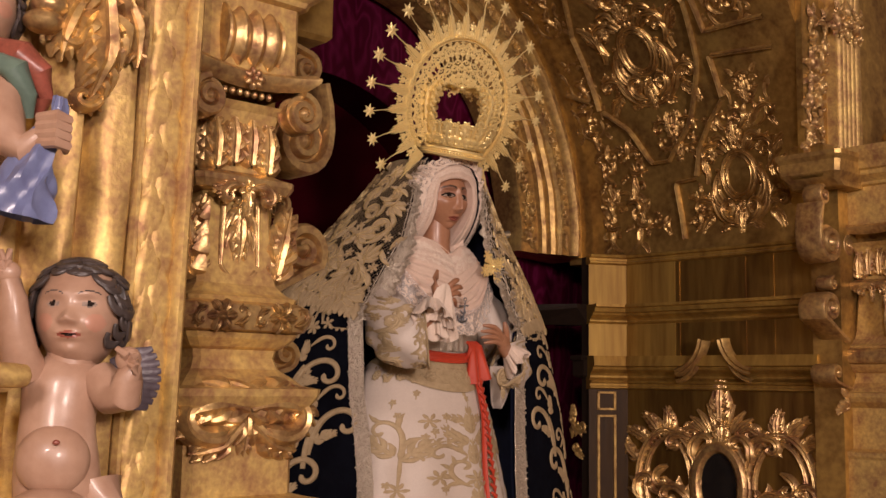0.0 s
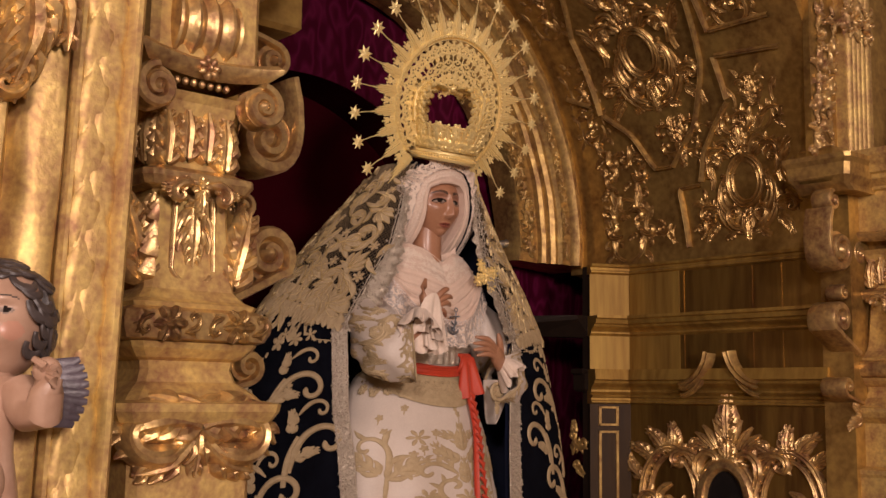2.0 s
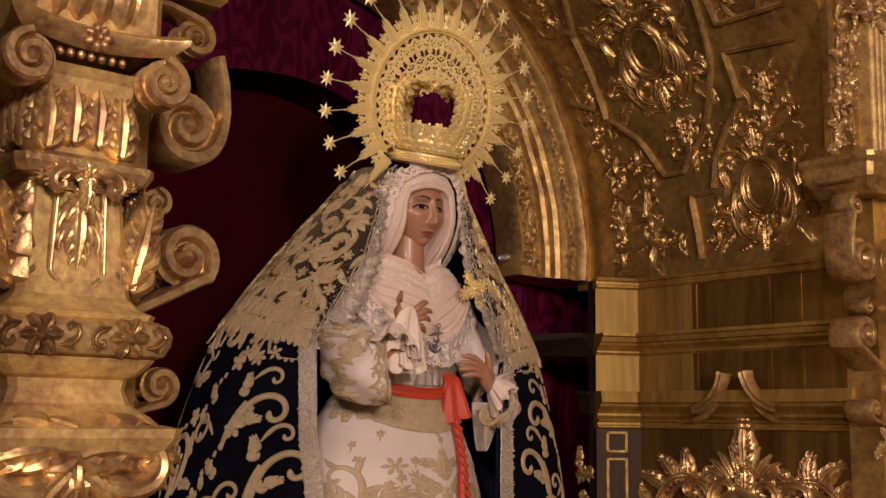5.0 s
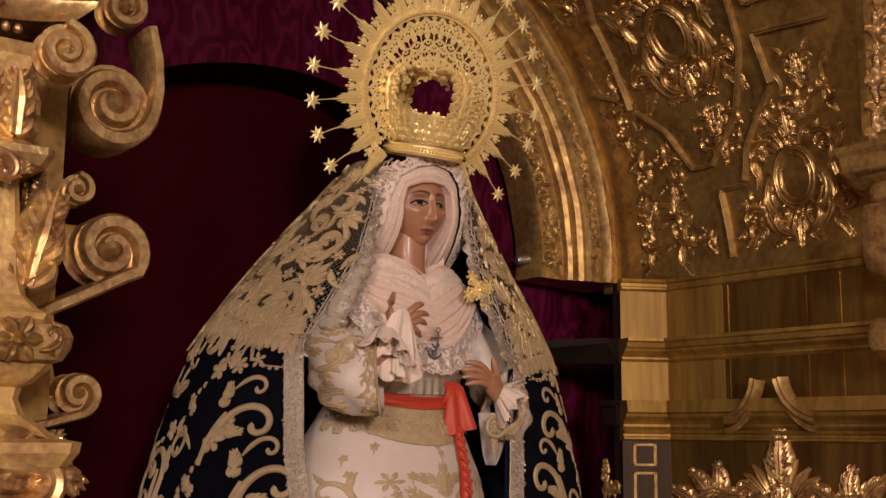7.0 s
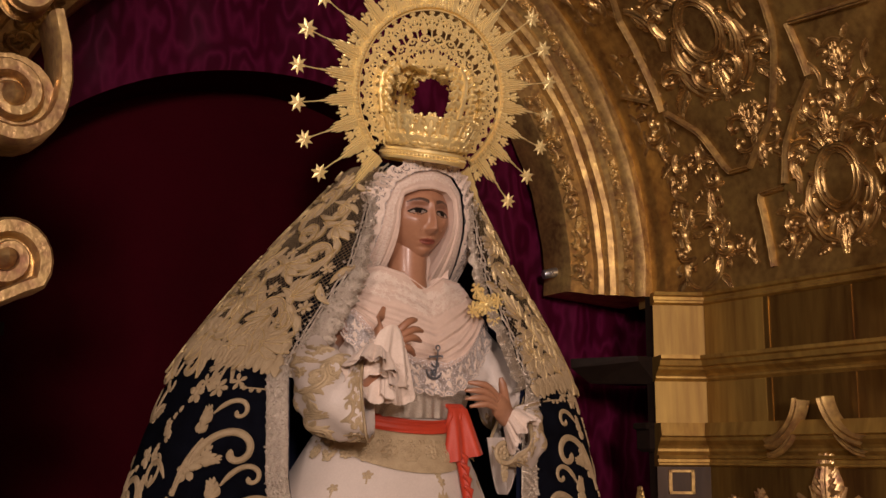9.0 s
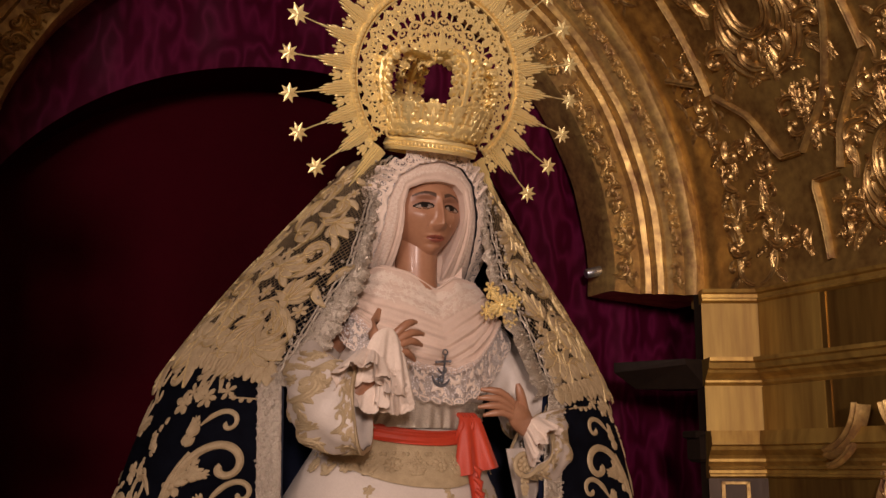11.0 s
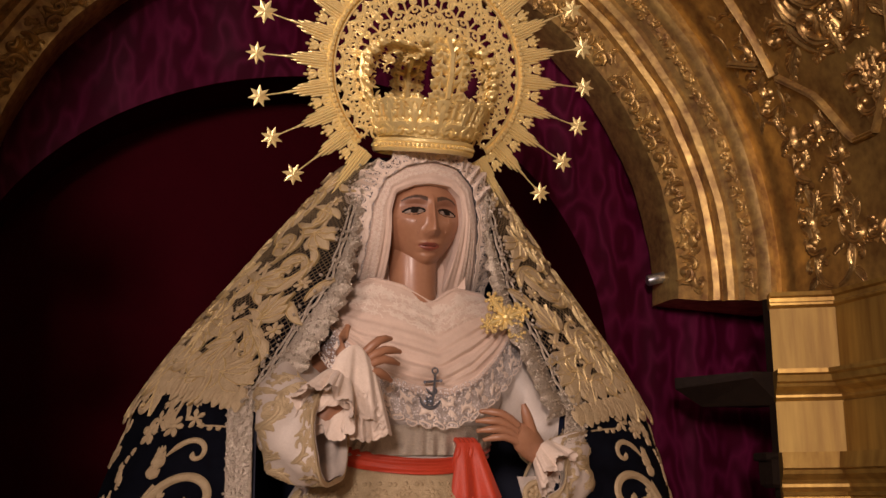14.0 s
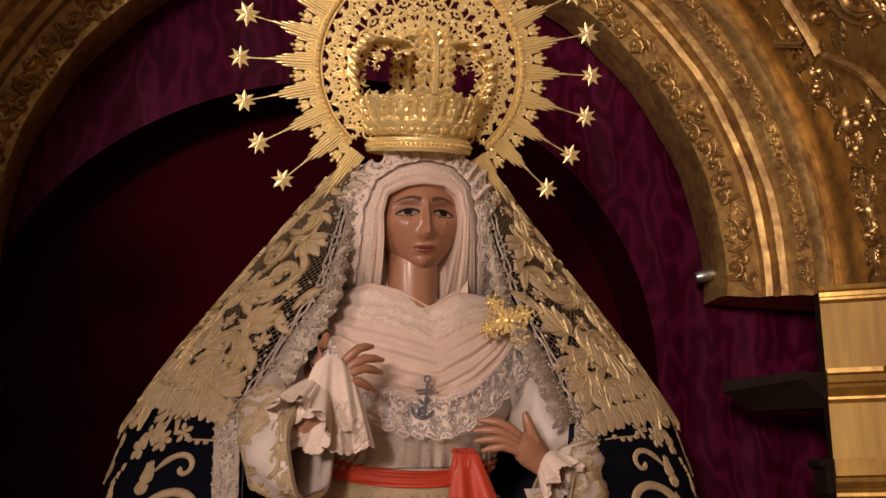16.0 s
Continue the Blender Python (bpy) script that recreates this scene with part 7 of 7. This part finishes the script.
def cherub_head(b, c, r, turn, hair):
    lon, lat = np.linspace(-math.pi, math.pi, 161), np.linspace(-math.pi / 2, math.pi / 2, 121)
    LO, LA = np.meshgrid(lon, lat, indexing="ij")
    x, f, z = r * 0.90 * np.cos(LA) * np.sin(LO), r * np.cos(LA) * np.cos(LO), r * 1.20 * np.sin(LA)
    x = x * (1 - 0.16 * np.clip(-z / r - 0.35, 0, 1))
    u, w, ax = x / r, z / r, np.abs(x / r)
    gs = lambda v, m, s: np.exp(-((v - m) / s) ** 2)
    d = 0.20 * gs(u, 0, 0.11) * gs(w, -0.10, 0.13) + 0.10 * gs(ax, 0.13, 0.08) * gs(w, -0.17, 0.07) + 0.06 * gs(ax, 0.36, 0.25) * gs(w, 0.40, 0.10) - 0.12 * gs(ax, 0.36, 0.2) * gs(w, 0.18, 0.13) + 0.07 * gs(ax, 0.36, 0.14) * gs(w, 0.16, 0.08)
    d += 0.10 * gs(ax, 0.45, 0.28) * gs(w, -0.28, 0.25) + 0.09 * gs(u, 0, 0.2) * (gs(w, -0.42, 0.05) + gs(w, -0.52, 0.05)) + 0.12 * gs(u, 0, 0.2) * gs(w, -0.78, 0.14) - 0.04 * gs(u, 0, 0.2) * gs(w, -0.47, 0.02)
    f = f + r * d * np.clip(f / r * 2, 0, 1)
    t = radians(turn)
    X, Y = x * math.cos(t) + f * math.sin(t) * 1.0, x * math.sin(t) - f * math.cos(t)
    n0 = len(b.s)
    b.grid(np.stack([c[0] + X, c[1] + Y, c[2] + z], -1))
    k = n0
    for i in range(160):
        for j in range(120):
            a, q, ff = u[i, j], w[i, j], f[i, j]
            if ff > 0.3 * r:
                e = abs(a) - 0.36
                if abs(q + 0.47) < 0.020 * (1 - (a / 0.22) ** 2):
                    b.s[k] = 2
                elif abs(q + 0.47) < 0.075 * (1 - (a / 0.27) ** 2):
                    b.s[k] = 4
                elif e * e / 0.020 + (q - 0.155) ** 2 / 0.0042 < 1:
                    b.s[k] = 2 if (e - 0.02) ** 2 + (q - 0.17) ** 2 < 0.0050 else 5
                elif abs(e) < 0.22 and abs(q - 0.37 - 0.06 * (1 - (e / 0.2) ** 2)) < 0.012:
                    b.s[k] = 1
                elif (abs(a) - 0.50) ** 2 / 0.030 + (q + 0.22) ** 2 / 0.034 < 1:
                    b.s[k] = 3
            k += 1
    rr = random.Random(hair)
    for i in range(150):
        lo, la = rr.uniform(-3.14, 3.14), rr.uniform(-0.45, 1.5)
        front = math.cos(lo) * math.cos(la)
        if front > 0.5 and la < 0.80:
            continue
        p = np.array([math.cos(la) * math.sin(lo), -math.cos(la) * math.cos(lo), math.sin(la) * 1.1])
        p = np.array([p[0] * math.cos(t) - p[1] * math.sin(t), p[0] * math.sin(t) + p[1] * math.cos(t), p[2]]) * r * 1.01
        s = r * rr.uniform(0.20, 0.34)
        a = np.linspace(0, 3.4, 14)
        tx = np.cross(p / np.linalg.norm(p), (0.3, 0.2, 1))
        tx /= np.linalg.norm(tx)
        ty = np.cross(p / np.linalg.norm(p), tx)
        path = np.array(c) + p + (np.cos(a) * (1 - a / 7))[:, None] * tx * s + (np.sin(a) * (1 - a / 7))[:, None] * ty * s + (a / 9)[:, None] * p * 0.12
        b.tube(path, [s * 0.25, s * 0.42, s * 0.12], 8, 1, flat=0.6, up=tuple(p))
    # cap of hair under the curls
    A, L = np.meshgrid(np.linspace(0, 2 * math.pi, 33), np.linspace(0.0, 1, 12), indexing="ij")
    low = np.where(np.cos(A) > 0.3, 0.98, -0.25)
    la = low + (math.pi / 2 - low) * L
    px_, py_ = np.cos(la) * np.sin(A), -np.cos(la) * np.cos(A)
    b.grid(np.stack([c[0] + r * 1.05 * (px_ * math.cos(t) - py_ * math.sin(t)), c[1] + r * 1.05 * (px_ * math.sin(t) + py_ * math.cos(t)), c[2] + r * 1.16 * np.sin(la)], -1), slot=1)


b = Build()
P = figure_at
cherub_head(b, P(148, 552, 0.055), 0.069, -14, 3)
b.tube([P(140, 610, 0.05), P(135, 650, 0.045)], [0.038, 0.034], 14)
rows = [(618, 132, 30, 0.045), (634, 130, 44, 0.042), (648, 128, 60, 0.04), (670, 126, 68, 0.04), (700, 122, 64, 0.035), (730, 120, 62, 0.03), (760, 120, 64, 0.024), (800, 122, 69, 0.022), (835, 124, 72, 0.026), (880, 124, 70, 0.035), (930, 124, 50, 0.04)]
a = np.linspace(0, 2 * math.pi, 32, endpoint=False)
b.grid(np.array([[P(cx + hw * math.cos(t), y, dy + hw * 0.00083 * 0.72 * math.sin(t) + 0.0) for t in a] for y, cx, hw, dy in rows]), False, True)
b.ball(P(120, 768, -0.034), (0.005, 0.003, 0.004), 8, 6, 4)
b.tube([P(70, 655, 0.03), P(52, 622, 0.01), P(42, 575, 0.0), P(38, 530, -0.005), P(34, 500, -0.005)], [0.026, 0.027, 0.024, 0.020, 0.014], 14)
b.ball(P(28, 488, -0.006), (0.018, 0.010, 0.016), 12, 8)
for x1, y1 in ((2, 470), (16, 452), (30, 450), (-6, 490)):
    b.tube([P(26, 488, -0.008), P((26 + x1) / 2, (488 + y1) / 2, -0.012), P(x1, y1, -0.008)], [0.007, 0.006, 0.004], 8)
b.tube([P(182, 662, 0.03), P(208, 690, 0.005), P(226, 690, -0.02), P(230, 660, -0.03), P(232, 640, -0.03)], [0.028, 0.030, 0.025, 0.020, 0.016], 14)
b.ball(P(228, 630, -0.034), (0.018, 0.013, 0.018), 12, 8)
for i, (x1, y1) in enumerate(((208, 612), (240, 622), (244, 640), (240, 655))):
    b.tube([P(226, 632, -0.036), P((228 + x1) / 2 + 4, (632 + y1) / 2, -0.05), P(x1, y1, -0.044)], [0.007, 0.0065, 0.004], 8)
b.ball(P(116, 800, -0.002), (0.050, 0.032, 0.050), 24, 18)
b.ball(P(112, 892, -0.018), (0.062, 0.052, 0.042), 22, 16)
b.ball(P(128, 884, -0.052), (0.026, 0.022, 0.020), 16, 12, 3)
b.tube([P(188, 840, 0.03), P(198, 880, 0.02), P(200, 925, 0.03)], [0.036, 0.032, 0.026], 14)
for i in range(9):
    x1, y1 = 246 + 44 * math.cos(0.9 - i * 0.24), 640 - 40 * math.sin(0.9 - i * 0.24) + i * 5
    b.tube([P(205, 640 + i * 6, 0.055), P((205 + x1) / 2, (640 + y1) / 2 + i * 3, 0.048 - 0.001 * i), P(x1, y1, 0.05)], [0.010, 0.014, 0.004], 8, 6, 0.35, (0, -1, 0))
cherub = part("cherub_statue", b, [SKIN_PALE, HAIR, DARK_PAINT, PINK, LIP, EYE_WHITE, WING])
cherub.matrix_basis = CH
tagged(cherub, "painted carved cherub with dark curls and slate wing on a bracket", "statue", "cherubs")

# the second cherub above it, grasping blue drapery
b = Build()
cherub_head(b, P(-52, 20, 0.05), 0.064, 10, 5)
b.tube([P(-60, 70, 0.05), P(-62, 110, 0.05)], [0.03, 0.036], 14)
b.grid(np.array([[P(cx + hw * math.cos(t), y, dy + hw * 0.0006 * math.sin(t)) for t in a] for y, cx, hw, dy in ((95, -60, 20, 0.05), (115, -60, 60, 0.05), (150, -60, 70, 0.045), (220, -62, 66, 0.035), (300, -62, 76, 0.03), (380, -60, 80, 0.035), (460, -60, 60, 0.05), (520, -60, 30, 0.055))]), False, True)
b.tube([P(5, 150, 0.02), P(5, 200, -0.01), P(12, 265, -0.03), P(45, 290, -0.045), P(75, 262, -0.05)], [0.030, 0.032, 0.030, 0.023, 0.016], 14)
b.ball(P(84, 256, -0.05), (0.020, 0.016, 0.022), 12, 8)
for i in range(4):
    b.tube([P(66, 236 + i * 14, -0.058), P(96, 234 + i * 15, -0.078), P(112, 238 + i * 15, -0.066), P(110, 246 + i * 14, -0.05)], [0.008, 0.0085, 0.008, 0.005], 8)
g = []
for s in np.linspace(0, 1, 20):
    w = 10 + 42 * s ** 1.1
    x, y = 96 - 62 * s - 0, 200 + 200 * s
    if s < 0.2:
        x, y, w = 97, 195 + 60 * s / 0.2, 9 + 4 * math.sin(s * 15)
    g.append([P(x + w * math.cos(t) * (1 + 0.26 * math.sin(3 * t + s * 9) + 0.12 * math.sin(7 * t - s * 11)), y + 0.22 * w * math.cos(t), -0.05 + 0.0006 * w * math.sin(t) * (1 + 0.3 * math.sin(5 * t + s * 7))) for t in a])
b.grid(np.array(g), False, True, 6)
b.add(np.array(g[0]), [tuple(range(32))], 6)
b.tube([P(-10, 105, 0.0), P(30, 118, -0.015), P(60, 145, -0.01), P(70, 185, 0.0), P(62, 215, 0.01)], [0.016, 0.022, 0.020, 0.014, 0.008], 12, 7)
b.tube([P(-5, 135, -0.02), P(25, 150, -0.03), P(44, 190, -0.02), P(46, 225, -0.01)], [0.014, 0.020, 0.014, 0.008], 12, 8)
cherub2 = part("cherub_statue", b, [SKIN_PALE, HAIR, DARK_PAINT, PINK, LIP, EYE_WHITE, BLUE, LIP, GREEN])
cherub2.matrix_basis = CH
tagged(cherub2, "painted carved cherub grasping a blue drapery beside the column", "statue", "cherubs")

# ---- upper storey over the east pillar: entablature, fluted pilaster, foliage, urn ----
upper = empty("upper_pilaster", (0, 0, 0), "gilded fluted upper pilaster with carved foliage on a cornice", "pilaster")
b = Build()
b.stack(3.68, 2.03, [(2.30, 0.10, 0.10), (2.32, 0.13, 0.10), (2.335, 0.145, 0.11), (2.345, 0.155, 0.115), (2.385, 0.16, 0.12), (2.40, 0.172, 0.13), (2.415, 0.175, 0.13)])
b.stack(3.92, 1.98, [(2.12, 0.12, 0.12), (2.15, 0.15, 0.15), (2.17, 0.155, 0.155), (2.18, 0.14, 0.14), (2.26, 0.14, 0.14), (2.28, 0.17, 0.17), (2.33, 0.185, 0.185), (2.36, 0.20, 0.2), (2.40, 0.215, 0.215), (2.425, 0.22, 0.22)])
part("cornice", b, GOLD_ARCH, upper, "", False)
b = Build()
for i in range(5):
    b.tube([(3.70 + i * 0.030, 2.00, 2.415), (3.715 + i * 0.030, 2.00, 3.3)], 0.016, 10)
b.box(3.68, 3.86, 1.995, 2.06, 2.41, 3.3)
part("fluted_shaft", b, GOLD_BRIGHT, upper, "", True, 40)
b = Build()
b.strokes(thicket(0.14, 0.55, 12, 0.075), lambda a_, b_, h: np.stack([3.60 + a_ + 0.10 * b_, 2.03 - h, 2.68 + b_], -1), groove=0.2, rise=1.8)
b.strokes(thicket(0.22, 0.12, 13, 0.075), lambda a_, b_, h: np.stack([3.74 + a_, 1.98 - h, 2.93 + b_], -1), groove=0.2, rise=2.0)
part("carved_foliage", b, GOLD, upper)
b = Build()
b.box(3.52, 3.70, 2.035, 2.06, 2.41, 3.0)
part("backing", b, GOLD_OLD, upper, "", False)
b = Build()
b.turned(4.02, 1.92, [(2.425, 0.06), (2.44, 0.065), (2.45, 0.04), (2.47, 0.035), (2.50, 0.065), (2.54, 0.075), (2.57, 0.06), (2.585, 0.04), (2.60, 0.05), (2.62, 0.035), (2.66, 0.045), (2.70, 0.0)], 28)
tagged(part("urn", b, GOLD), "turned gilded urn finial on the cornice", "urn")
